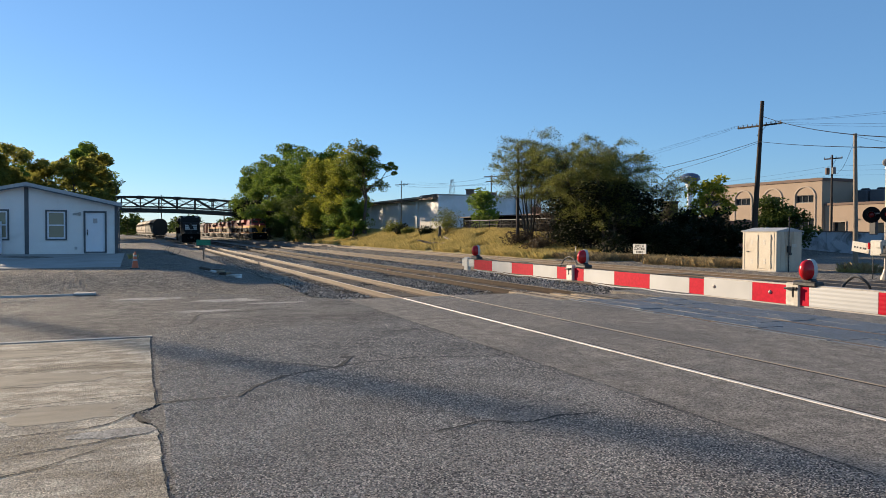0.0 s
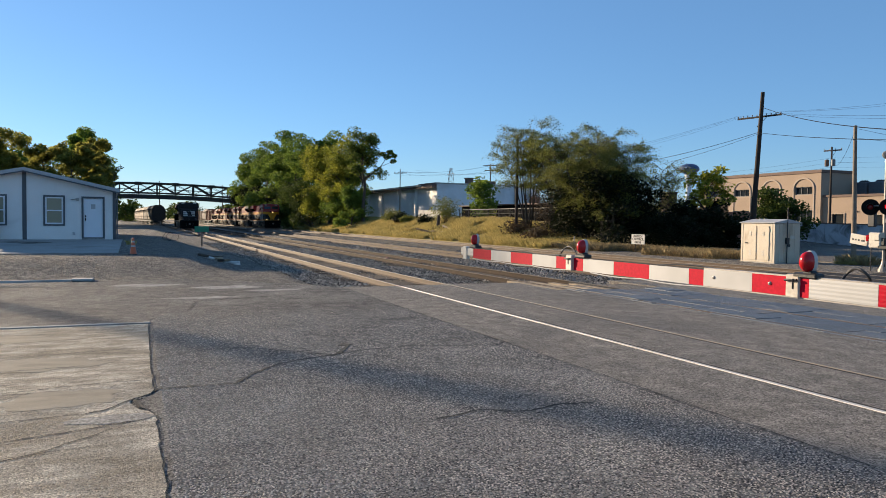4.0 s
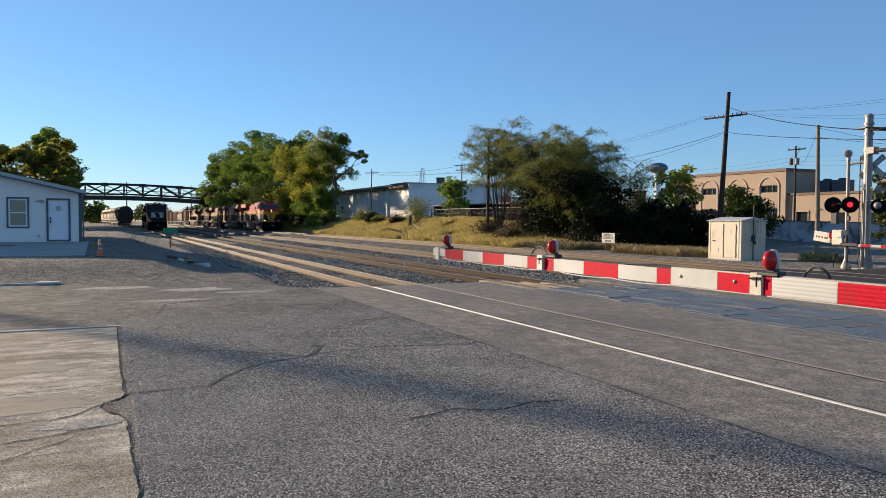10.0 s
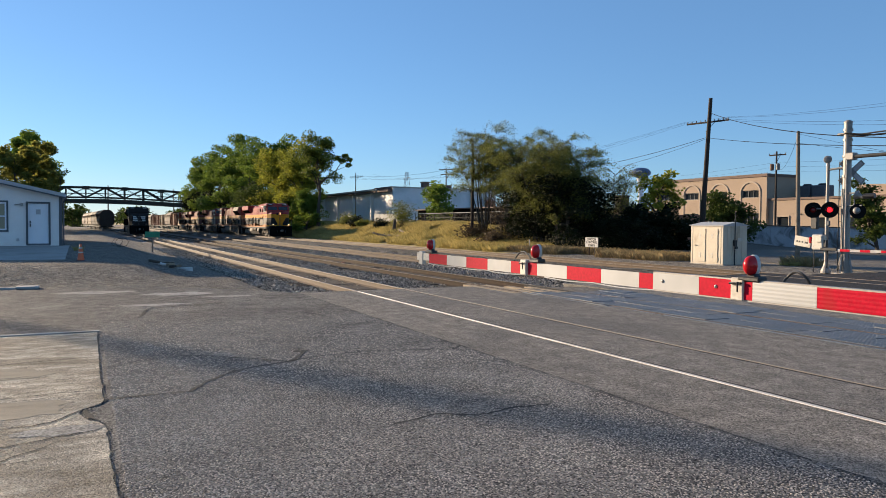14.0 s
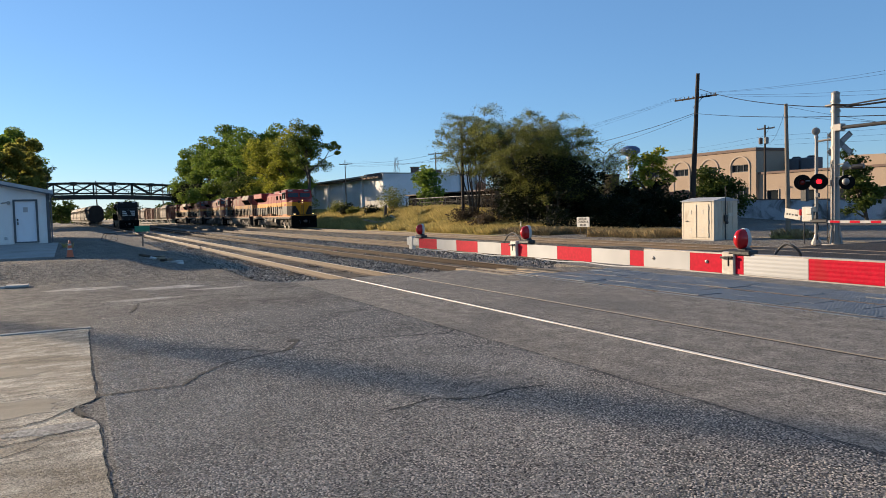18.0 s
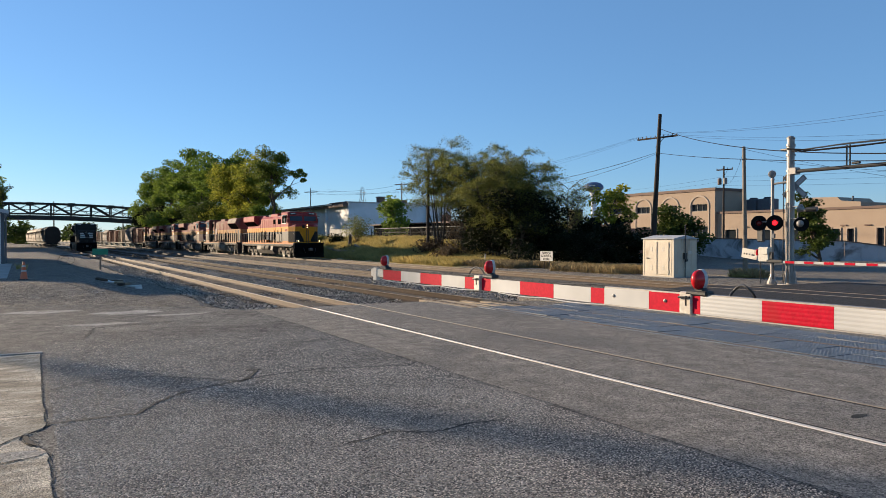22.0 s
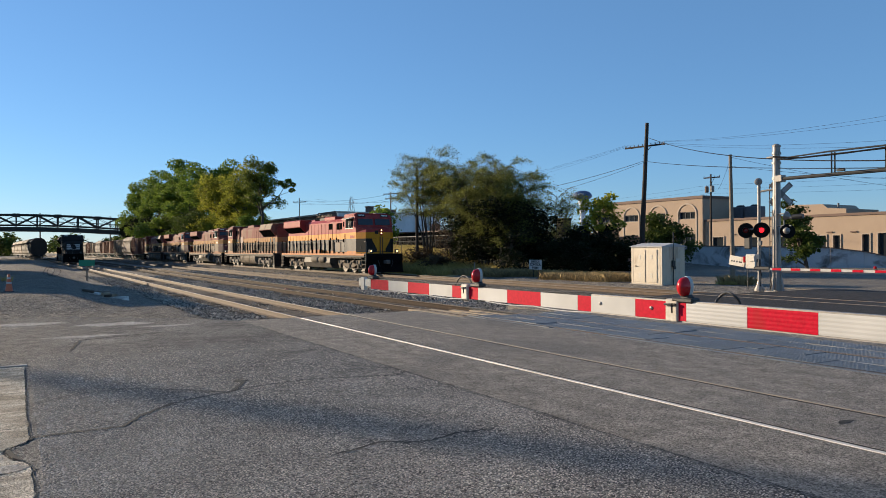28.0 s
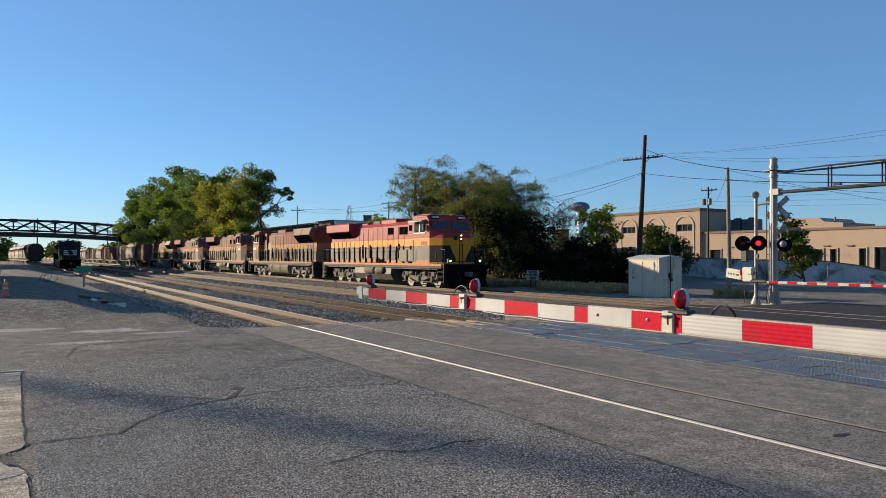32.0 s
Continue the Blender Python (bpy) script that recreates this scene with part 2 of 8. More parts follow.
def asphalt(name, dark, light, cell, contrast, bump, patch, patch_scale=0.3, rough=0.85, stretch=None):
    """Rolled stone in bitumen: single stones of cell metres stand out by tone and relief; wide patches of wear."""
    m = bpy.data.materials.new(name)
    m.use_nodes = True
    n, l = m.node_tree.nodes, m.node_tree.links
    p = n["Principled BSDF"]
    pos = n.new("ShaderNodeNewGeometry").outputs["Position"]
    vo = n.new("ShaderNodeTexVoronoi")
    vo.inputs["Scale"].default_value = 1 / cell
    l.new(pos, vo.inputs["Vector"])
    if stretch:
        sm = n.new("ShaderNodeMapping")
        sm.inputs["Scale"].default_value = stretch
        l.new(pos, sm.inputs["Vector"])
        pos = sm.outputs[0]
    fine = n.new("ShaderNodeTexNoise")
    fine.inputs["Scale"].default_value, fine.inputs["Detail"].default_value = 3.2, 8.0
    l.new(pos, fine.inputs["Vector"])
    wide = n.new("ShaderNodeTexNoise")
    wide.inputs["Scale"].default_value, wide.inputs["Detail"].default_value, wide.inputs["Distortion"].default_value = patch_scale, 5.0, 0.8
    l.new(pos, wide.inputs["Vector"])
    base = n.new("ShaderNodeMix")
    base.data_type = "RGBA"
    base.inputs["A"].default_value, base.inputs["B"].default_value = rgb(dark), rgb(light)
    r0 = n.new("ShaderNodeMapRange")
    r0.inputs["From Min"].default_value, r0.inputs["From Max"].default_value = 0.36, 0.64
    l.new(fine.outputs[0], r0.inputs[0])
    l.new(r0.outputs[0], base.inputs["Factor"])
    worn = n.new("ShaderNodeMix")
    worn.data_type = "RGBA"
    worn.inputs["B"].default_value = rgb(patch)
    r1 = n.new("ShaderNodeMapRange")
    r1.inputs["From Min"].default_value, r1.inputs["From Max"].default_value = 0.48, 0.72
    l.new(wide.outputs[0], r1.inputs[0])
    l.new(r1.outputs[0], worn.inputs["Factor"])
    l.new(base.outputs["Result"], worn.inputs["A"])
    sep = n.new("ShaderNodeSeparateColor")
    l.new(vo.outputs["Color"], sep.inputs[0])
    tone = n.new("ShaderNodeMapRange")
    tone.inputs["To Min"].default_value, tone.inputs["To Max"].default_value = 1 - contrast, 1 + contrast
    l.new(sep.outputs[0], tone.inputs[0])
    mid = n.new("ShaderNodeTexNoise")
    mid.inputs["Scale"].default_value, mid.inputs["Detail"].default_value, mid.inputs["Roughness"].default_value = 16.0, 4.0, 0.7
    l.new(pos, mid.inputs["Vector"])
    mt = n.new("ShaderNodeMapRange")
    mt.inputs["From Min"].default_value, mt.inputs["From Max"].default_value = 0.35, 0.65
    mt.inputs["To Min"].default_value, mt.inputs["To Max"].default_value = 1 - 0.32 * contrast, 1 + 0.32 * contrast
    l.new(mid.outputs[0], mt.inputs[0])
    tm = n.new("ShaderNodeMath")
    tm.operation = "MULTIPLY"
    l.new(tone.outputs[0], tm.inputs[0])
    l.new(mt.outputs[0], tm.inputs[1])
    hs = n.new("ShaderNodeHueSaturation")
    l.new(tm.outputs[0], hs.inputs["Value"])
    l.new(worn.outputs["Result"], hs.inputs["Color"])
    l.new(hs.outputs[0], p.inputs["Base Color"])
    p.inputs["Roughness"].default_value = rough
    p.inputs["Specular IOR Level"].default_value = 0.3
    up = n.new("ShaderNodeMath")
    up.operation = "MULTIPLY_ADD"
    l.new(vo.outputs["Distance"], up.inputs[0])
    up.inputs[1].default_value = -1.0
    l.new(sep.outputs[1], up.inputs[2])
    bp = n.new("ShaderNodeBump")
    bp.inputs["Strength"].default_value, bp.inputs["Distance"].default_value = bump, cell * 0.9
    l.new(up.outputs[0], bp.inputs["Height"])
    l.new(bp.outputs[0], p.inputs["Normal"])
    return m


M_old = asphalt("old_asphalt", (0.066, 0.063, 0.060), (0.140, 0.133, 0.124), 0.0165, 0.92, 1.0, (0.182, 0.174, 0.162), 0.35)
M_new = asphalt("worn_asphalt", (0.152, 0.135, 0.114), (0.236, 0.211, 0.180), 0.014, 0.7, 0.6, (0.130, 0.119, 0.106), 0.4)
M_lot = asphalt("dusty_lot_asphalt", (0.105, 0.092, 0.077), (0.17, 0.15, 0.125), 0.03, 0.5, 0.6, (0.21, 0.185, 0.15), 0.25)
M_dark = asphalt("fresh_asphalt", (0.020, 0.019, 0.018), (0.034, 0.031, 0.030), 0.02, 0.4, 0.4, (0.028, 0.026, 0.025), 0.4)
M_dirt = asphalt("gravel_dirt", (0.116, 0.103, 0.088), (0.224, 0.201, 0.172), 0.045, 0.7, 1.0, (0.177, 0.157, 0.133), 0.5, 0.95)
M_slab = asphalt("concrete_slab", (0.235, 0.20, 0.152), (0.49, 0.435, 0.35), 0.013, 0.55, 0.8, (0.17, 0.14, 0.10), 1.0, 0.9, (1.6, 0.6, 1))
M_smooth = surface("smooth_worn_concrete", (0.20, 0.165, 0.115), (0.29, 0.245, 0.18), 1.5, 0.85, 0, 0.35, 110, (0.17, 0.135, 0.09), 1.6, 0.54, "World", stretch=(2.2, 0.6, 1))
M_conc = surface("pale_concrete", (0.340, 0.324, 0.292), (0.421, 0.405, 0.373), 1.6, 0.85, 0, 0.3, 60, (0.243, 0.227, 0.203), 0.7, 0.56)
M_crack = surface("crack_dirt", (0.010, 0.010, 0.010), (0.022, 0.021, 0.019), 5, 0.95, 0, 0.5, 90, None, 1, 0.5, "World")
M_ballast = surface("ballast_stone", (0.120, 0.105, 0.088), (0.340, 0.298, 0.250), 1.2, 0.9, 0, 0.5, 60, (0.180, 0.156, 0.126), 0.4, 0.66, "World", each=0.95)
M_bed = surface("ballast_bed", (0.050, 0.044, 0.039), (0.100, 0.088, 0.077), 9, 0.95, 0, 1.0, 22, (0.130, 0.097, 0.071), 0.3, 0.56, "World")
M_tie = surface("creosoted_tie", (0.041, 0.028, 0.019), (0.081, 0.057, 0.037), 4, 0.9, 0, 0.5, 40, (0.034, 0.026, 0.020), 2, 0.55, each=0.35)
M_rail = surface("rusty_rail_steel", (0.058, 0.036, 0.022), (0.102, 0.066, 0.041), 5, 0.75, 0.1, 0.2, 60, (0.080, 0.052, 0.034), 1.2, 0.56, "World")
M_head = surface("polished_rail_head", (0.590, 0.542, 0.466), (0.704, 0.656, 0.580), 3, 0.5, 0.3, 0.05, 80, (0.381, 0.324, 0.258), 0.5, 0.62, "World")
M_dull = surface("dull_rail_head", (0.165, 0.138, 0.110), (0.240, 0.205, 0.165), 4, 0.6, 0.2, 0.05, 80, None, 1, 0.5, "World")
M_rusty = surface("rusted_rail_head", (0.085, 0.062, 0.045), (0.14, 0.105, 0.078), 4, 0.7, 0.1, 0.05, 80, None, 1, 0.5, "World")
M_panel = surface("rubber_crossing_panel", (0.075, 0.088, 0.103), (0.135, 0.153, 0.172), 3, 0.5, 0, 0.5, 70, (0.165, 0.150, 0.134), 0.9, 0.56, "World", each=0.25)
M_gravel = surface("pale_gravel", (0.185, 0.165, 0.136), (0.285, 0.257, 0.212), 1.2, 0.95, 0, 0.3, 60, None, 1, 0.5, "World", each=0.35)
M_oily = surface("oily_track_dirt", (0.036, 0.026, 0.019), (0.078, 0.056, 0.039), 3, 0.95, 0, 0.9, 25, (0.090, 0.064, 0.043), 1.5, 0.6, "World")
M_timber = surface("weathered_timber", (0.292, 0.219, 0.138), (0.389, 0.300, 0.203), 2, 0.85, 0, 0.4, 50, (0.162, 0.121, 0.081), 1, 0.57, "World", each=0.2)
M_turf = surface("grassy_soil", (0.272, 0.201, 0.078), (0.337, 0.259, 0.104), 0.7, 0.95, 0, 0.7, 14, (0.143, 0.115, 0.044), 0.2, 0.54, "World")
M_wood = surface("pole_wood", (0.030, 0.020, 0.015), (0.052, 0.035, 0.025), 6, 0.9, 0, 0.4, 40, (0.018, 0.014, 0.012), 1.5, 0.55)
M_wood2 = surface("grey_pole_wood", (0.178, 0.138, 0.101), (0.243, 0.194, 0.146), 6, 0.9, 0, 0.4, 40, (0.097, 0.073, 0.057), 1.5, 0.57)
M_wire = surface("black_cable", (0.006, 0.006, 0.007), (0.012, 0.012, 0.012), 5, 0.7, 0, 0, 30, shine=0.1)
M_bark = surface("tree_bark", (0.045, 0.034, 0.026), (0.085, 0.066, 0.05), 6, 0.95, 0, 0.6, 30)
M_alu = surface("galvanised_metal", (0.243, 0.223, 0.203), (0.308, 0.283, 0.259), 4, 0.5, 0.35, 0.05, 60, (0.194, 0.170, 0.146), 1.5, 0.58)
M_black = surface("black_paint", (0.012, 0.012, 0.013), (0.025, 0.025, 0.026), 6, 0.45, 0, 0.05, 50)
M_red = surface("red_reflective_sheet", (0.43, 0.003, 0.020), (0.49, 0.005, 0.026), 2.5, 0.6, 0, 0.0, 60, (0.36, 0.012, 0.02), 3, 0.6, shine=0.08)
M_white = surface("white_reflective_sheet", (0.43, 0.42, 0.40), (0.48, 0.47, 0.45), 1.5, 0.5, 0, 0.0, 2.5, (0.36, 0.345, 0.315), 1.6, 0.66, shine=0.2)
M_boxw = surface("old_white_enamel", (0.50, 0.425, 0.32), (0.58, 0.50, 0.385), 1.5, 0.55, 0, 0.08, 50, (0.33, 0.25, 0.17), 1.6, 0.6, streak=0.25)
M_house = surface("grey_white_siding", (0.74, 0.70, 0.66), (0.80, 0.765, 0.725), 0.9, 0.7, 0, 0.08, 50, (0.66, 0.62, 0.58), 0.6, 0.6)
M_trim = surface("dark_grey_trim", (0.07, 0.075, 0.085), (0.10, 0.105, 0.115), 3, 0.6, 0, 0.05, 50)
M_door = surface("white_door_paint", (0.68, 0.70, 0.73), (0.74, 0.76, 0.79), 2, 0.45, 0, 0.03, 50)
M_roofing = surface("pale_roof_edge", (0.36, 0.36, 0.36), (0.44, 0.44, 0.44), 2, 0.7, 0, 0.2, 50)
M_tan = surface("tan_stucco", (0.317, 0.234, 0.168), (0.358, 0.269, 0.196), 0.5, 0.9, 0, 0.15, 20, (0.275, 0.199, 0.144), 0.2, 0.58, "World")
M_tan2 = surface("pale_stucco_trim", (0.358, 0.282, 0.214), (0.399, 0.317, 0.248), 0.8, 0.9, 0, 0.15, 20, None, 1, 0.5, "World")
M_brown = surface("brown_coping", (0.130, 0.081, 0.061), (0.162, 0.105, 0.081), 1, 0.8, 0, 0.1, 30, None, 1, 0.5, "World")
M_wallw = surface("whitewashed_wall", (0.368, 0.384, 0.416), (0.464, 0.472, 0.488), 0.6, 0.88, 0, 0.3, 25, (0.12, 0.115, 0.11), 0.8, 0.52, "World")
M_whouse = surface("white_metal_cladding", (0.66, 0.66, 0.66), (0.74, 0.74, 0.74), 0.4, 0.7, 0, 0.05, 30, (0.58, 0.58, 0.57), 0.2, 0.58, "World")
M_wglass = glassy("window_glass", (0.02, 0.025, 0.03))
M_steelb = surface("dark_bridge_steel", (0.03, 0.032, 0.03), (0.06, 0.058, 0.05), 1, 0.7, 0.2, 0.1, 20, (0.1, 0.06, 0.04), 0.5, 0.6, "World")
M_green = surface("green_sign_sheet", (0.000, 0.178, 0.097), (0.008, 0.219, 0.121), 3, 0.45, 0, 0.02, 50)
M_orange = surface("orange_cone_plastic", (0.583, 0.105, 0.036), (0.632, 0.146, 0.057), 5, 0.5, 0, 0.05, 60, (0.365, 0.097, 0.049), 4, 0.6)
M_brick = surface("red_brick", (0.30, 0.13, 0.085), (0.38, 0.18, 0.12), 3, 0.9, 0, 0.4, 30, None, 1, 0.5, "World")


def leafy(name, a, b, thin=0.35):
    """Leaves: a colour for each leaf between a and b, a little light through the blade."""
    m = bpy.data.materials.new(name)
    m.use_nodes = True
    n, l = m.node_tree.nodes, m.node_tree.links
    p = n["Principled BSDF"]
    ge = n.new("ShaderNodeNewGeometry")
    no = n.new("ShaderNodeTexNoise")
    no.inputs["Scale"].default_value = 0.5
    l.new(ge.outputs["Position"], no.inputs["Vector"])
    ad = n.new("ShaderNodeMath")
    ad.operation = "MULTIPLY_ADD"
    l.new(ge.outputs["Random Per Island"], ad.inputs[0])
    ad.inputs[1].default_value = 0.6
    l.new(no.outputs[0], ad.inputs[2])
    mr = n.new("ShaderNodeMapRange")
    mr.inputs["From Min"].default_value, mr.inputs["From Max"].default_value = 0.35, 1.15
    l.new(ad.outputs[0], mr.inputs[0])
    mx = n.new("ShaderNodeMix")
    mx.data_type = "RGBA"
    mx.inputs["A"].default_value, mx.inputs["B"].default_value = rgb(a), rgb(b)
    l.new(mr.outputs[0], mx.inputs["Factor"])
    l.new(mx.outputs["Result"], p.inputs["Base Color"])
    p.inputs["Roughness"].default_value = 0.65
    p.inputs["Specular IOR Level"].default_value = 0.18
    tr = n.new("ShaderNodeBsdfTranslucent")
    l.new(mx.outputs["Result"], tr.inputs["Color"])
    ms = n.new("ShaderNodeMixShader")
    ms.inputs[0].default_value = thin
    l.new(p.outputs[0], ms.inputs[1])
    l.new(tr.outputs[0], ms.inputs[2])
    l.new(ms.outputs[0], n["Material Output"].inputs["Surface"])
    return m


L_green = leafy("broad_leaves", (0.045, 0.090, 0.012), (0.21, 0.28, 0.045), 0.45)
L_amber = leafy("olive_amber_leaves", (0.12, 0.135, 0.028), (0.34, 0.31, 0.07), 0.7)
L_yellow = leafy("yellowing_leaves", (0.070, 0.098, 0.011), (0.37, 0.365, 0.048), 0.5)
L_olive = leafy("feathery_olive_leaves", (0.026, 0.040, 0.009), (0.25, 0.255, 0.062), 0.45)
# near-black leaves: deep shade under trees is put into the colour
L_shaded = leafy("dark_leaves", (0.004, 0.007, 0.002), (0.014, 0.020, 0.005), 0.25)
M_grass = leafy("dry_grass", (0.204, 0.187, 0.060), (0.544, 0.416, 0.153), 0.4)
L_broad = leafy("broad_dark_leaves", (0.030, 0.050, 0.008), (0.20, 0.235, 0.035), 0.35)
L_young = leafy("young_yellow_leaves", (0.085, 0.115, 0.012), (0.50, 0.48, 0.06), 0.5)
L_brush = leafy("dry_brush", (0.040, 0.028, 0.018), (0.125, 0.090, 0.055), 0.3)
L_mid = leafy("deep_green_leaves", (0.018, 0.036, 0.007), (0.085, 0.115, 0.022), 0.35)
# ---- ground, pavements, tracks ----
TRACK_A, TRACK_B, TRACK_C, TRACK_D = 7.55, 11.75, 16.8, 22.7
ROAD_X = -19.6


def ease(a, b, v):
    s = min(1.0, max(0.0, (v - a) / (b - a)))
    return s * s * (3 - 2 * s)


def ground_z(x, y):
    z = -0.03
    z -= 0.19 * ease(4.2, 5.6, y) * (1 - ease(25.5, 27.5, y)) * (1 - ease(-20.0, -19.0, x))
    bank = ease(26.5, 33.5, y) * ease(-44, -62, x)
    z += 1.85 * bank
    z += (0.5 * ease(-23.2, -28.0, x) + 0.21 * ease(-28.0, -40.3, x)) * (1 - ease(1.2, 4.2, y)) * (1 - ease(-75, -110, x))
    z += 0.05 * noise.noise((x * 0.35, y * 0.35, 0)) * (1 if x < -21 else 0.2) + bank * 0.22 * noise.noise((x * 0.6, y * 0.6, 3))
    return z


def cuts(points):
    """Grid lines: (start, end, step) runs joined."""
    out = []
    for a, b, s in points:
        k = max(1, round((b - a) / s))
        out += [a + (b - a) * i / k for i in range(k)]
    return out + [points[-1][1]]


def build_ground():
    xs = cuts([(-2500, -400, 300), (-400, -120, 20), (-120, -60, 3), (-60, -17, 0.8), (-17, 20, 3), (20, 200, 60), (200, 1500, 500)])
    ys = cuts([(-1500, -200, 400), (-200, -20, 30), (-20, 4, 1.2), (4, 6, 0.4), (6, 25, 2), (25, 38, 0.8), (38, 80, 6), (80, 400, 60), (400, 2500, 500)])
    vs = [(x, y, ground_z(x, y)) for x in xs for y in ys]
    k = len(ys)
    fs = [(i * k + j, (i + 1) * k + j, (i + 1) * k + j + 1, i * k + j + 1) for i in range(len(xs) - 1) for j in range(k - 1)]
    g = Geo().add(vs, fs)
    me = g.mesh("ground", True)
    me.materials.append(M_dirt)
    me.materials.append(M_turf)
    for p in me.polygons:
        c = p.center
        if c.y > 26.6 and c.x < -44.5 and c.y < 44 and not (c.x > -45 and c.y > 34.5):
            p.material_index = 1
    ob = new("ground", me)
    tagged(ob, "dusty gravel ground with a dry grass bank", "ground", kind="structure")


build_ground()


def wavy(a, b, k, amp, seed):
    """Points from a to b with an uneven edge."""
    r = random.Random(seed)
    return [(a[0] + (b[0] - a[0]) * i / k + r.uniform(-amp, amp), a[1] + (b[1] - a[1]) * i / k + r.uniform(-amp, amp)) for i in range(k)]


def slab(name, outline, top, thick, material, label, category="pavement"):
    g = Geo().prism(outline, (top - thick, top), "z")
    return solo(name, g, material, label, category, kind="structure")


# worn apron on the near side, with a ragged edge towards the gravel
edge = wavy((-19.5, 5.18), (-21.2, 3.9), 9, 0.10, 1) + wavy((-21.2, 3.9), (-23.2, 1.6), 14, 0.16, 2) + wavy((-23.2, 1.6), (-27.5, -0.4), 18, 0.2, 3) + wavy((-27.5, -0.4), (-28, -14), 20, 0.2, 4)
slab("pavement_apron", wavy((9, 5.2), (-19.4, 5.2), 190, 0.035, 9) + edge[1:] + [(-28, -14), (9, -14)], 0.0, 0.25, M_old, "coarse cracked old asphalt apron", "pavement")
# crossing road between the rails
rails_a, rails_b, rails_c, rails_d = [(t - 0.75, t + 0.75) for t in (TRACK_A, TRACK_B, TRACK_C, TRACK_D)]


def strip(name, y0, y1, material, label, x0=ROAD_X, top=0.0):
    out = [(9, y0), (9, y1), (x0, y1)] + wavy((x0, y1), (x0, y0), max(3, int((y1 - y0) / 0.25)), 0.07, y0)[1:] + [(x0, y0)]
    return slab(name, out, top, 0.25, material, label, "road")


strip("road_near", 5.18, rails_a[0] - 0.037, M_new, "worn grey asphalt of the crossing road", top=-0.005)
strip("road_inner", rails_a[0] + 0.11, rails_a[1] - 0.11, M_new, "worn grey asphalt between two rails")
strip("road_between", rails_a[1] + 0.037, TRACK_B - 0.9, M_new, "worn grey asphalt of the crossing road")
strip("road_middle", TRACK_B + 2.15, rails_c[0] - 0.037, M_new, "worn grey asphalt of the crossing road")
strip("road_inner_c", rails_c[0] + 0.11, rails_c[1] - 0.11, M_new, "worn grey asphalt between two rails")
solo("road_ramp", Geo().prism([(rails_c[1] + 0.037, -0.25), (rails_d[0] - 0.037, -0.25), (rails_d[0] - 0.037, 0.11), (rails_c[1] + 0.037, 0.0)], (ROAD_X, 9), "x"), M_dark, "dark fresh asphalt of the crossing road", "road", kind="structure")
strip("road_inner_d", rails_d[0] + 0.11, rails_d[1] - 0.11, M_dark, "dark fresh asphalt between two rails", top=0.11)
strip("road_far", rails_d[1] + 0.04, 29.5, M_dark, "dark fresh asphalt of the crossing road", -18.5, top=0.11)
slab("pavement_lot", [(30, 29.5), (30, 74)] + wavy((-75, 74), (-62, 37), 20, 0.4, 11) + wavy((-62, 37), (-33, 33.5), 20, 0.3, 12) + wavy((-33, 33.5), (-18.5, 29.5), 14, 0.2, 13), 0.0, 0.2, M_lot, "dusty grey asphalt lot before a low wall")
M_paint = surface("worn_white_paint", (0.55, 0.53, 0.49), (0.68, 0.66, 0.62), 3, 0.8, 0, 0.2, 80, (0.30, 0.28, 0.25), 1.6, 0.62, "World")
slab_edge = [(6, 0.18)] + wavy((-3, 0.2), (-7.42, 0.15), 40, 0.014, 21) + [(-7.45, 0.1), (-7.52, 0.03), (-7.66, -0.02), (-7.86, -0.07), (-8.02, -0.04), (-8.1, 0.04), (-8.22, 0.13)] + wavy((-8.3, 0.16), (-9.4, 0.16), 9, 0.012, 22) + wavy((-9.4, 0.15), (-13.6, 0.18), 24, 0.010, 23)
slab("pavement_slab", slab_edge + [(-13.6, 0.18), (-13.55, -14), (6, -14)], 0.012, 0.2, M_slab, "stained tan concrete slab with open cracks")
solo("trim_edge", Geo().span((-13.82, -9.0, -0.1), (-13.70, 0.22, 0.021), 0.006), M_conc, "narrow white concrete edge strip", "trim", kind="structure")


# cracks: narrow dark gaps that wander over the pavement
CRACKS = []


def crack(name, pts, width, seed, z=0.0055):
    r = random.Random(seed)
    fine = []
    for a, b in zip(pts, pts[1:]):
        k = max(2, int(math.dist(a, b) / 0.09))
        fine += [(a[0] + (b[0] - a[0]) * i / k + r.gauss(0, 0.009), a[1] + (b[1] - a[1]) * i / k + r.gauss(0, 0.009)) for i in range(k)]
    fine.append(pts[-1])
    CRACKS.extend(fine)
    vs, fs = [], []
    for i, p in enumerate(fine):
        q = fine[min(i + 1, len(fine) - 1)]
        o = fine[max(i - 1, 0)]
        d = Vector((q[0] - o[0], q[1] - o[1]))
        d = d.normalized() if d.length > 1e-6 else Vector((1, 0))
        w = width * 1.35 * r.uniform(0.35, 1.0) * (0.3 if i in (0, len(fine) - 1) else 1)
        vs += [(p[0] - d.y * w, p[1] + d.x * w, z), (p[0] + d.y * w, p[1] - d.x * w, z)]
    fs = [(2 * i, 2 * i + 1, 2 * i + 3, 2 * i + 2) for i in range(len(fine) - 1)]
    return solo(name, Geo().add(vs, fs), M_crack, "open dirt-filled crack in the pavement", "crack", kind="structure")


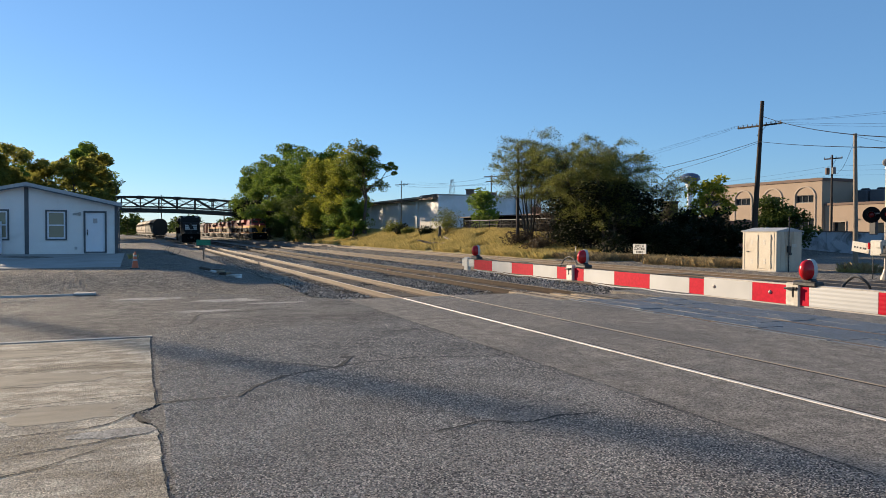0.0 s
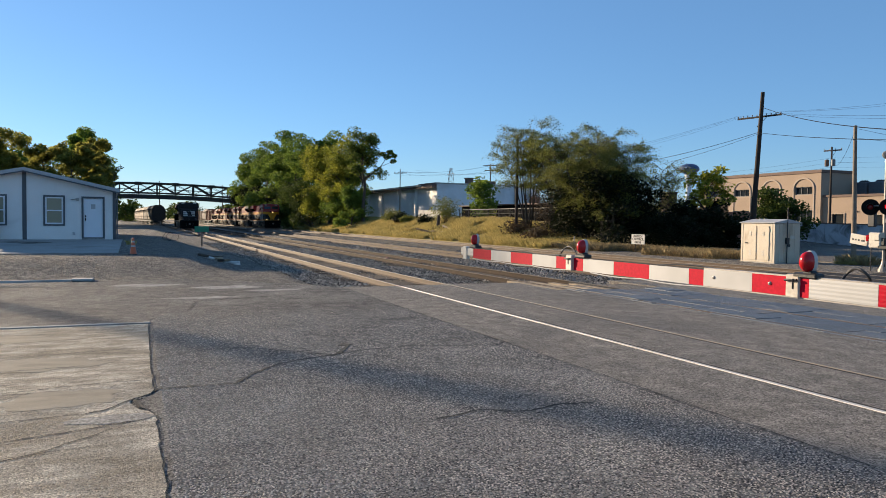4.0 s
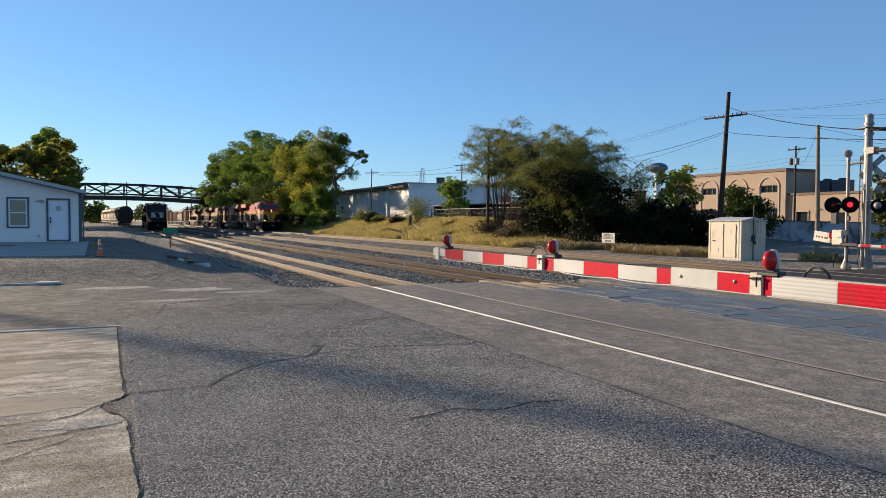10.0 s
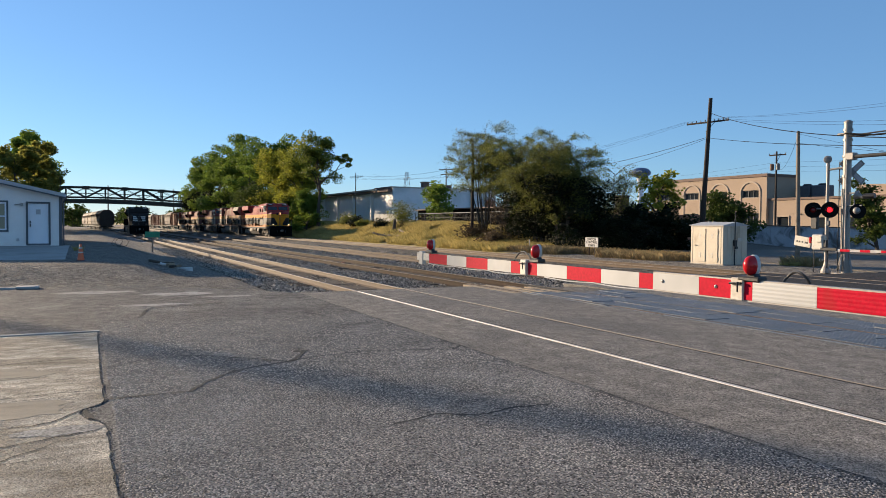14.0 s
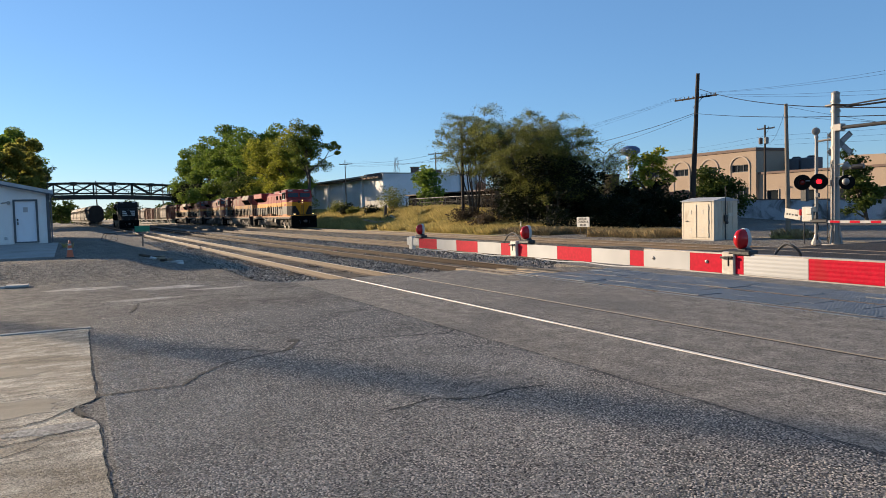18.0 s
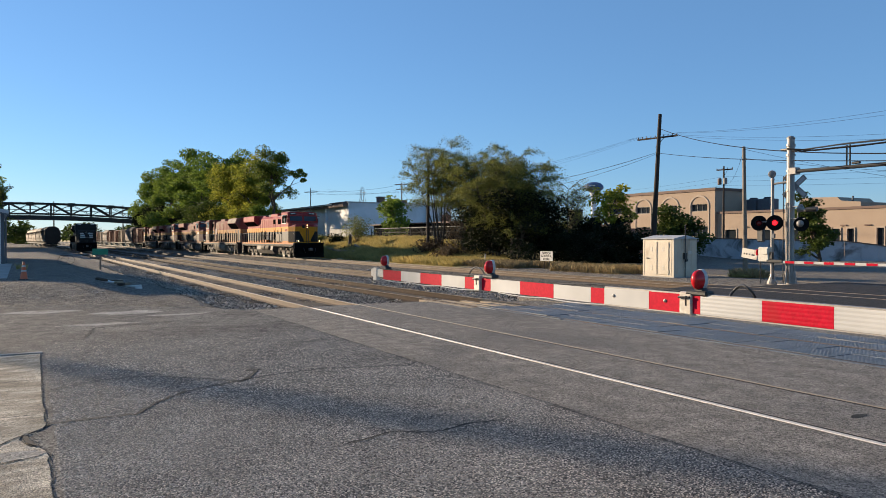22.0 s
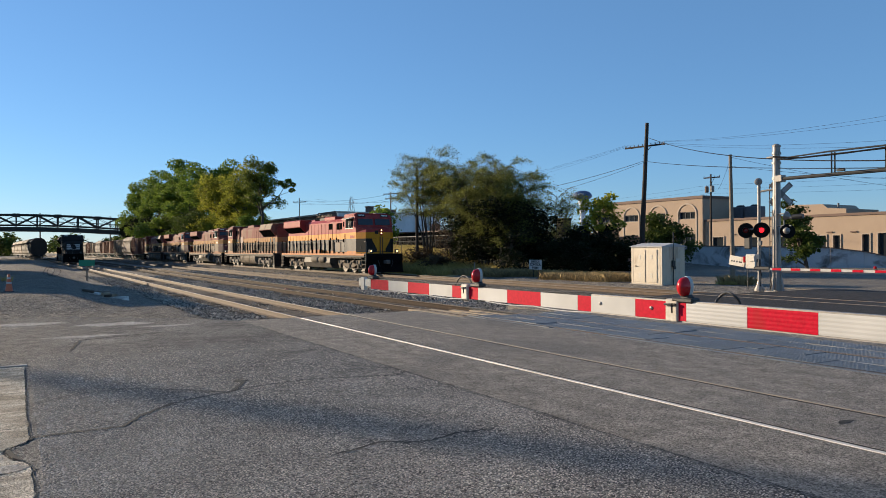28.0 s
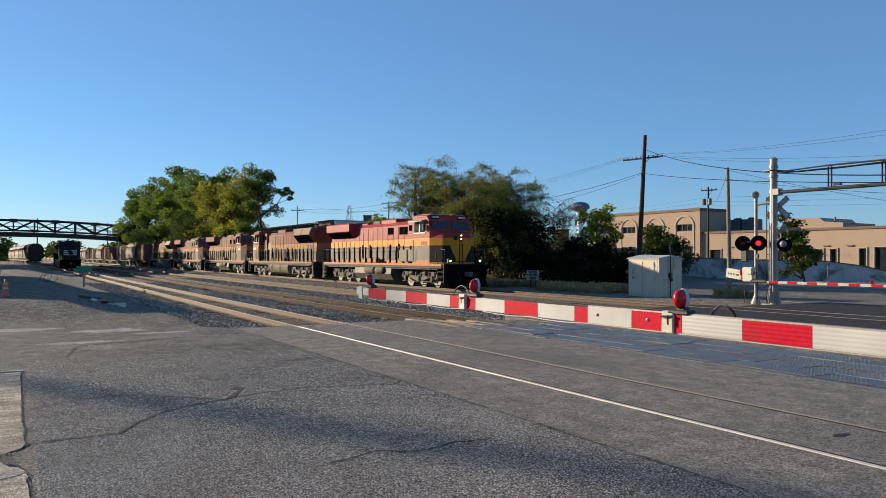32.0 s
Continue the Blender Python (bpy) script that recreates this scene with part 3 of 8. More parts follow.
def rail_run(track, y, x0, x1, parent, top, mat, head):
    g = Geo().prism([(y - 0.075, top - 0.18), (y + 0.075, top - 0.18), (y + 0.075, top - 0.165), (y + 0.012, top - 0.14), (y + 0.012, top - 0.045), (y + 0.036, top - 0.035),
                     (y + 0.036, top - 0.006), (y - 0.036, top - 0.006), (y - 0.036, top - 0.035), (y - 0.012, top - 0.045), (y - 0.012, top - 0.14), (y - 0.075, top - 0.165)], (x0, x1), "x")
    r = part("rail", g, mat, parent)
    # one rail is worn bright where it crosses the road
    for xa, xb, mt in (((x0, ROAD_X + 0.4, M_dull), (ROAD_X + 0.4, x1, M_head)) if head is M_head else ((x0, x1, head),)):
        part("rail_head", Geo().prism([(y - 0.037, top - 0.008), (y + 0.037, top - 0.008), (y + 0.031, top), (y - 0.031, top)], (xa, xb), "x"), mt, r, "polished steel running surface" if mt is M_head else "dull worn running surface")
    return r


def track(y, x0, x1, near, far, label, seed, top=0.006, mat=None):
    """A track along x: rails, ties as parts between far and near, and joined beyond."""
    t = thing("railway_track", label, "railway track", pose(0, 0, 0), "parallel railway tracks", "structure")
    for s in (-0.75, 0.75):
        rail_run(y, y + s, x0, x1, t, top, mat or M_rail, M_head if (y == TRACK_A and s < 0) else M_dull if y in (TRACK_A, TRACK_D) else M_rusty)
    r = random.Random(seed)
    tie = Geo().box((0, 0, 0), (0.23, 2.6, 0.18), None, 0.015).mesh("tie")
    tie.materials.append(M_tie)
    x = near
    n = 0
    while x > x0:
        if n < 90 and x > far:
            o = part("tie", tie, None, t)
            o.matrix_basis = pose(x, y + r.uniform(-0.05, 0.05), -0.255 + r.uniform(-0.012, 0.012), 0, 0, r.uniform(-1.5, 1.5))
            n += 1
        else:
            break
        x -= 0.54
    g = Geo()
    while x > -230 and near < 0:
        g.box((x, y, -0.255), (0.23, 2.6, 0.18))
        x -= 0.54
    if g.v:
        part("ties_far", g, M_tie, t, "dark wooden ties", kind="stuff")
    return t


M_railb = surface("dark_rusty_rail", (0.045, 0.028, 0.019), (0.081, 0.053, 0.035), 5, 0.8, 0.1, 0.2, 60, (0.036, 0.023, 0.017), 1.2, 0.56, "World")
track(TRACK_A, -420, 60, ROAD_X - 0.35, -70, "rusty rails of a side track on worn ties", 1)
M_raild = surface("grimy_siding_rail", (0.024, 0.015, 0.010), (0.047, 0.029, 0.019), 5, 0.85, 0.0, 0.2, 60, (0.073, 0.045, 0.028), 1.2, 0.58, "World", shine=0.2)
track(TRACK_B, -420, 60, ROAD_X - 0.35, -68, "dark rusty rails of a siding on worn ties", 2, 0.004, M_raild)
track(TRACK_C, -420, 60, ROAD_X - 0.35, -68, "rusty rails of a middle track on ballast", 3, 0.005, M_railb)
track(TRACK_D, -420, 60, ROAD_X - 0.35, -68, "shiny rails of the main track on ballast", 4, 0.12)


def ballast(x0, x1, y0, y1, count, size, seed, name="ballast", mat=None, flat=1.0):
    """Loose stones: a jittered flat-sided lump each."""
    r = np.random.default_rng(seed)
    base = np.array([(1, 0, 0), (-1, 0, 0), (0, 1, 0), (0, -1, 0), (0, 0, 1), (0, 0, -1)], float)
    tri = np.array([(0, 2, 4), (2, 1, 4), (1, 3, 4), (3, 0, 4), (2, 0, 5), (1, 2, 5), (3, 1, 5), (0, 3, 5)])
    u = r.random(count)
    px = x1 + (x0 - x1) * u ** 1.6
    py = r.uniform(y0, y1, count)
    if mat is None:
        for y in (TRACK_A, TRACK_B):
            inside = (abs(py - y) < 0.7) & (r.random(count) < 0.8)
            py = np.where(inside, y + np.sign(py - y) * r.uniform(0.85, 2.0, count), py)
    if mat is M_gravel:      # none on the office pad
        py = np.where((px < -29.7) & (py < -0.5), r.uniform(-0.4, y1, count), py)
    sz = size * r.uniform(0.55, 1.3, count)
    pz = np.array([ground_z(a, b) for a, b in zip(px, py)]) + sz * 0.25 + r.uniform(0, 0.035, count)
    v = base[None] * (sz[:, None, None] * r.uniform(0.55, 1.1, (count, 6, 1)))
    ang = r.uniform(0, 6.28, count)
    c, s = np.cos(ang)[:, None], np.sin(ang)[:, None]
    tilt = r.uniform(-0.7, 0.7, count)[:, None]
    x, y, z = v[..., 0], v[..., 1], v[..., 2]
    y, z = y * np.cos(tilt) - z * np.sin(tilt), y * np.sin(tilt) + z * np.cos(tilt)
    z = z * flat
    v = np.stack([x * c - y * s + px[:, None], x * s + y * c + py[:, None], z + pz[:, None]], -1).reshape(-1, 3)
    f = (tri[None] + 6 * np.arange(count)[:, None, None]).reshape(-1, 3)
    me = bpy.data.meshes.new(name)
    me.from_pydata(v.tolist(), [], f.tolist())
    me.materials.append(mat or M_ballast)
    ob = new(name, me)
    return tagged(ob, "loose grey crushed-stone track ballast", "ballast", kind="stuff")


M_shoulder = asphalt("dusty_ballast", (0.068, 0.060, 0.051), (0.132, 0.117, 0.098), 0.06, 0.8, 1.0, (0.121, 0.112, 0.097), 0.5, 0.95)
solo("ballast_shoulder", Geo().prism([(19.6, -0.22), (26.2, -0.22), (25.0, -0.04), (20.4, -0.04)], (-420, ROAD_X - 0.1), "x"), M_shoulder, "dusty tan ballast shoulder of the main track", "ballast", kind="stuff")
solo("ballast_bed", Geo().prism([(5.3, -0.26), (26.4, -0.26), (25.8, -0.2), (5.9, -0.2)], (-420, ROAD_X - 0.1), "x"), M_bed, "grey ballast bed under the tracks", "ballast", kind="stuff")
ballast(-62, ROAD_X - 0.05, 4.7, 14.2, 34000, 0.045, 5)
ballast(-75, ROAD_X - 0.05, 14.2, 19.9, 14000, 0.06, 6)
ballast(-80, ROAD_X - 0.3, 20.2, 25.4, 9000, 0.06, 8)
ballast(-60, ROAD_X - 0.1, 6.95, 8.15, 6000, 0.03, 12, "track_debris", M_oily, 0.7)
ballast(-60, ROAD_X - 0.1, 11.15, 12.35, 5000, 0.035, 13, "track_debris", M_oily, 0.7)
ballast(-42, -21.5, -7.0, 5.0, 17000, 0.021, 7, "loose_gravel", M_gravel, 0.4)
for y in (TRACK_A, TRACK_B):
    solo("track_dirt", Geo().span((-120, y - 0.7, -0.24), (ROAD_X - 0.12, y + 0.7, -0.168)), M_oily, "oily brown dirt between the rails", "dirt", kind="stuff")
# ---- crossing panels, flangeways, cracks ----
def build_panels():
    root = tagged(new("crossing_surface"), "blue-grey ribbed rubber crossing panels", "crossing panels", kind="structure")
    r = random.Random(8)
    rows = [(TRACK_B - 0.9, rails_b[0] - 0.04), (rails_b[0] + 0.10, TRACK_B - 0.005), (TRACK_B + 0.005, rails_b[1] - 0.10), (rails_b[1] + 0.04, TRACK_B + 1.48), (TRACK_B + 1.5, TRACK_B + 2.15)]
    L = 0.91
    for a, b in rows:
        x = -17.1 + r.uniform(-0.3, 0.3)
        w = b - a
        # one ribbed panel, shared along the row
        n = 26
        g = Geo().span((0.008, 0, -0.2), (L - 0.008, w, -0.0014))
        k = max(3, int(w / 0.055))
        for j in range(k):
            y0 = w * j / k
            for i in range(n):
                if (i + j) % 2:
                    g.span((0.012 + (L - 0.024) * i / n, y0 + 0.006, -0.0014), (0.012 + (L - 0.024) * (i + 0.92) / n, y0 + w / k - 0.006, 0.0))
        me = g.mesh("panel")
        me.materials.append(M_panel)
        while x < 6:
            o = part("panel", me, None, root)
            o.matrix_basis = pose(x, a, 0.004 + r.uniform(-0.008, 0.008), r.uniform(-0.5, 0.5), r.uniform(-0.5, 0.5), r.uniform(-0.3, 0.3))
            x += L
    for i in range(4):
        part("timber", Geo().span((-20.2 + 0.35 * i, TRACK_B - 1.2 + 0.52 * i, -0.12), (-17.1, TRACK_B - 0.98 + 0.52 * i, 0.01 - 0.01 * i), 0.012), M_timber, root, "splintered weathered crossing timber")
    f = Geo()
    for ya, yb in (rails_a, rails_b, rails_c, rails_d):
        for y, s in ((ya, 1), (yb, -1)):
            f.span((ROAD_X, y + s * 0.036, -0.2), (9, y + s * 0.112, -0.003))
    part("flangeway", f, M_crack, root, "dirt-filled flangeway gaps")


build_panels()
crack("crack_slab_edge", [(p[0], p[1] + 0.012) for p in slab_edge[1:] if p[0] > -13.5], 0.0045, 1, 0.0095)
crack("crack_long", [(-7.98, -0.04), (-8.25, 0.13), (-8.40, 0.2), (-8.44, 0.48), (-8.43, 1.02), (-9.0, 1.35), (-9.37, 1.69), (-9.57, 2.02), (-9.80, 2.53), (-10.2, 2.75), (-10.54, 2.9)], 0.025, 2, 0.0075)
crack("crack_upper", [(-10.26, 0.21), (-10.66, 0.73), (-10.76, 1.35), (-10.3, 1.9), (-9.76, 2.45), (-9.97, 2.9), (-10.1, 3.7), (-9.9, 4.4), (-9.74, 4.92), (-10.0, 5.2)], 0.016, 3, 0.0075)
crack("crack_near", [(-6.26, 2.54), (-6.44, 3.1), (-6.3, 3.3), (-6.22, 3.51), (-6.35, 3.9), (-6.3, 4.36)], 0.018, 4, 0.0075)
crack("crack_far", [(-15.36, 0.95), (-17.0, 1.2), (-17.5, 2.4), (-17.9, 3.6)], 0.03, 5, 0.0075)
crack("crack_seam", [(-18, 5.17), (-14.6, 5.18), (-11.45, 5.16), (-8.6, 5.19), (-6.3, 5.18), (-4.7, 5.17), (-2, 5.18)], 0.007, 6, 0.0065)
crack("crack_slab_a", [(-7.98, -0.04), (-7.6, -0.3), (-7.52, -0.46), (-7.45, -1.13), (-7.2, -2.2), (-7.4, -4)], 0.012, 7, 0.0165)
crack("crack_slab_b", [(-7.98, -0.04), (-7.7, 0.02), (-7.45, 0.12)], 0.03, 8, 0.0165)
crack("crack_slab_c", [(-8.88, 0.1), (-8.88, -0.26), (-8.66, -1.31), (-8.4, -2.8), (-8.5, -5)], 0.009, 9, 0.0165)
crack("crack_slab_d", [(-11.1, 0.1), (-10.95, -0.8), (-10.79, -1.63), (-10.5, -3.2), (-10.4, -5)], 0.008, 10, 0.0165)
crack("crack_slab_e", [(-7.16, 0.1), (-6.95, -0.5), (-6.8, -1.03), (-6.5, -2.0), (-6.4, -3.4)], 0.012, 11, 0.0165)
crack("crack_slab_f", [(-6.9, -0.2), (-6.5, -0.6), (-6.26, -0.95), (-5.9, -1.6)], 0.01, 12, 0.0165)
rr = random.Random(31)
for i in range(9):
    x, y = rr.uniform(-7.1, -6.3), rr.uniform(-1.6, -0.3)
    crack("crack_slab_g", [(x, y), (x + 0.03, y - 0.3), (x + 0.12, y - 0.7), (x + 0.1, y - rr.uniform(0.9, 1.6))], rr.uniform(0.003, 0.008), 40 + i, 0.0165)
for i in range(6):
    x, y = rr.uniform(-12.5, -8.6), rr.uniform(-3.0, -0.1)
    crack("crack_slab_h", [(x, y), (x + 0.06, y - 0.5), (x + 0.15, y - 1.3), (x + 0.3, y - 2.4)], rr.uniform(0.004, 0.008), 60 + i, 0.0165)
M_stone = surface("asphalt_aggregate", (0.228, 0.200, 0.170), (0.375, 0.330, 0.282), 0.9, 0.8, 0, 0.2, 90, (0.433, 0.391, 0.330), 0.5, 0.6, "World", each=0.8)


def aggregate(name, x0, x1, y0, y1, pitch, high, seed, fade=None, z=0.0, low_y=0.235, share=0.8, mat=None, label="coarse grey stones in the worn asphalt surface"):
    """Single stones that stand proud of worn asphalt: small uneven pyramids on a jittered grid, left out along the cracks."""
    r = np.random.default_rng(seed)
    gx, gy = np.meshgrid(np.arange(x0, x1, pitch), np.arange(y0, y1, pitch))
    k = gx.size
    px, py = gx.ravel() + r.uniform(-0.5, 0.5, k) * pitch, gy.ravel() + r.uniform(-0.5, 0.5, k) * pitch
    keep = (r.random(k) < share) & (py > low_y)
    if fade:
        keep &= r.random(k) < np.clip((px - fade[0]) / (fade[1] - fade[0]), 0, 1)
    rim = -3.4 + 2.8 * np.clip((py - 1.5) / 1.4, 0, 1)      # thins out where wheels have worn the surface
    keep &= r.random(k) < np.clip((rim - px) / 0.9, 0, 1)
    taken = set()
    for cx, cy in CRACKS:
        for i in (-1, 0, 1):
            for j in (-1, 0, 1):
                taken.add((round(cx / 0.02) + i, round(cy / 0.02) + j))
    keep &= np.array([(a, b) not in taken for a, b in zip(np.round(px / 0.02).astype(int).tolist(), np.round(py / 0.02).astype(int).tolist())])
    px, py = px[keep], py[keep]
    k = len(px)
    a = r.uniform(0, 6.283, (k, 1)) + np.array([0, 1.571, 3.142, 4.712]) + r.uniform(-0.4, 0.4, (k, 4))
    rad = pitch * r.uniform(0.35, 0.72, (k, 4))
    cos, sin = np.cos(a), np.sin(a)
    low = np.stack([px[:, None] + cos * rad, py[:, None] + sin * rad, np.full((k, 4), z - 0.001)], -1)
    top = high * r.uniform(0.35, 1.15, (k, 1)) * r.uniform(0.7, 1.15, (k, 4))
    up = np.stack([px[:, None] + cos * rad * 0.5, py[:, None] + sin * rad * 0.5, z + top], -1)
    v = np.concatenate([low, up], 1).reshape(-1, 3)
    f = (np.array([(0, 1, 5, 4), (1, 2, 6, 5), (2, 3, 7, 6), (3, 0, 4, 7), (4, 5, 6, 7)])[None] + 8 * np.arange(k)[:, None, None]).reshape(-1, 4)
    me = bpy.data.meshes.new(name)
    me.from_pydata(v.tolist(), [], f.tolist())
    me.materials.append(mat or M_stone)
    return tagged(new(name, me), label, "surface stones", kind="stuff")


aggregate("asphalt_stones", -8.4, -3.4, 0.2, 5.15, 0.021, 0.0042, 51)
aggregate("asphalt_stones", -15.5, -8.4, 0.2, 5.15, 0.027, 0.0048, 52, (-15.5, -9.5), share=0.68)
aggregate("asphalt_stones", -3.4, -0.6, 1.5, 5.15, 0.022, 0.0042, 53)
M_chip = surface("tan_concrete_chips", (0.26, 0.225, 0.175), (0.40, 0.355, 0.285), 1.2, 0.85, 0, 0.2, 90, (0.22, 0.185, 0.14), 0.8, 0.55, "World", each=0.25)
aggregate("slab_stones", -8.6, -3.6, -3.2, 0.1, 0.026, 0.0022, 54, None, 0.012, -3.2, 0.4, M_chip, "tan stones showing in the worn concrete slab")
M_patch = asphalt("patched_mortar", (0.243, 0.227, 0.203), (0.308, 0.292, 0.267), 0.02, 0.4, 0.7, (0.211, 0.194, 0.170), 2.0)


def blotch(name, cx, cy, rx, ry, seed, material, label, z=0.0115, kind="patch"):
    r = random.Random(seed)
    out = [(cx + rx * math.cos(a) * r.uniform(0.7, 1.15), cy + ry * math.sin(a) * r.uniform(0.7, 1.15)) for a in np.linspace(0, 2 * math.pi, 22)[:-1]]
    return solo(name, Geo().prism(out, (z - 0.02, z), "z"), material, label, kind, kind="structure")


blotch("patch_mortar", -7.25, -0.2, 0.16, 0.38, 3, M_patch, "rough pale mortar patch in the slab", 0.0155)
blotch("patch_worn", -8.2, -0.7, 0.42, 0.6, 4, M_smooth, "smooth worn concrete patch", 0.0145)
blotch("pothole", -10.51, 2.82, 0.11, 0.10, 5, M_crack, "small dark pothole in the asphalt", 0.004)
blotch("pothole_rim", -4.61, 7.67, 0.05, 0.14, 6, M_crack, "small dark hole in the asphalt", 0.004)
blotch("patch_worn", -10.2, -1.4, 0.5, 1.1, 14, M_smooth, "smooth worn concrete patch", 0.0145)
blotch("patch_worn", -12.4, -2.4, 0.4, 1.6, 15, M_smooth, "smooth worn concrete patch", 0.0145)
M_dust = asphalt("pale_road_dust", (0.243, 0.231, 0.212), (0.340, 0.324, 0.296), 0.02, 0.5, 0.6, (0.178, 0.170, 0.162), 1.5)
for x, y, a, b, s in ((-20.3, 2.3, 0.5, 1.0, 21), (-19.2, 3.3, 0.22, 0.7, 22), (-21.5, 0.3, 0.4, 1.1, 23), (-17.8, 1.4, 0.25, 0.8, 24)):
    blotch("patch_dust", x, y, a, b, s, M_dust, "smear of pale dust on the asphalt", 0.003)
# ---- buildings and far structures ----
def wall_with_holes(x0, x1, z0, z1, y0, y1, holes):
    """A wall along x of thickness y0..y1 with rectangular openings (xa, xb, za, zb) through it: one closed sheet."""
    g = Geo()
    xs = sorted({x0, x1, *[h[0] for h in holes], *[h[1] for h in holes]})
    zs = sorted({z0, z1, *[h[2] for h in holes], *[h[3] for h in holes]})
    nx, nz = len(xs) - 1, len(zs) - 1

    def solid(i, j):
        if not (0 <= i < nx and 0 <= j < nz):
            return False
        cx, cz = (xs[i] + xs[i + 1]) / 2, (zs[j] + zs[j + 1]) / 2
        return not any(h[0] < cx < h[1] and h[2] < cz < h[3] for h in holes)

    def at(i, j, back):
        return 2 * (i * (nz + 1) + j) + back
    vs = [(x, y, z) for x in xs for z in zs for y in (y0, y1)]
    fs = []
    for i in range(nx):
        for j in range(nz):
            if not solid(i, j):
                continue
            fs.append((at(i, j, 0), at(i + 1, j, 0), at(i + 1, j + 1, 0), at(i, j + 1, 0)))
            fs.append((at(i, j, 1), at(i, j + 1, 1), at(i + 1, j + 1, 1), at(i + 1, j, 1)))
            for di, dj, p, q in ((-1, 0, (i, j), (i, j + 1)), (1, 0, (i + 1, j + 1), (i + 1, j)), (0, -1, (i + 1, j), (i, j)), (0, 1, (i, j + 1), (i + 1, j + 1))):
                if not solid(i + di, j + dj):
                    fs.append((at(*p, 0), at(*q, 0), at(*q, 1), at(*p, 1)))
    return g.add(vs, fs)


def window_unit(parent, w, h, m, frame_mat, bars=(1, 1), depth=0.12, label="", glass=None):
    """A framed window, its outer face at local y = 0 facing -y, centred on m."""
    def place(o):
        o.matrix_basis = m
        return o
    g = Geo()
    t = 0.07
    g.span((-w / 2, -0.02, -h / 2), (-w / 2 + t, depth, h / 2)).span((w / 2 - t, -0.02, -h / 2), (w / 2, depth, h / 2))
    g.span((-w / 2 + t, -0.02, h / 2 - t), (w / 2 - t, depth, h / 2)).span((-w / 2 + t, -0.02, -h / 2), (w / 2 - t, depth, -h / 2 + t))
    for i in range(1, bars[0]):
        x = -w / 2 + w * i / bars[0]
        g.span((x - 0.025, 0.01, -h / 2 + t), (x + 0.025, depth, h / 2 - t))
    for i in range(1, bars[1]):
        z = -h / 2 + h * i / bars[1]
        g.span((-w / 2 + t, 0.0, z - 0.03), (w / 2 - t, depth, z + 0.03))
    win = place(part("window", g, frame_mat, parent, label))
    part("pane", Geo().span((-w / 2 + 0.03, depth - 0.06, -h / 2 + 0.03), (w / 2 - 0.03, depth - 0.05, h / 2 - 0.03)), glass or M_wglass, win)
    return win


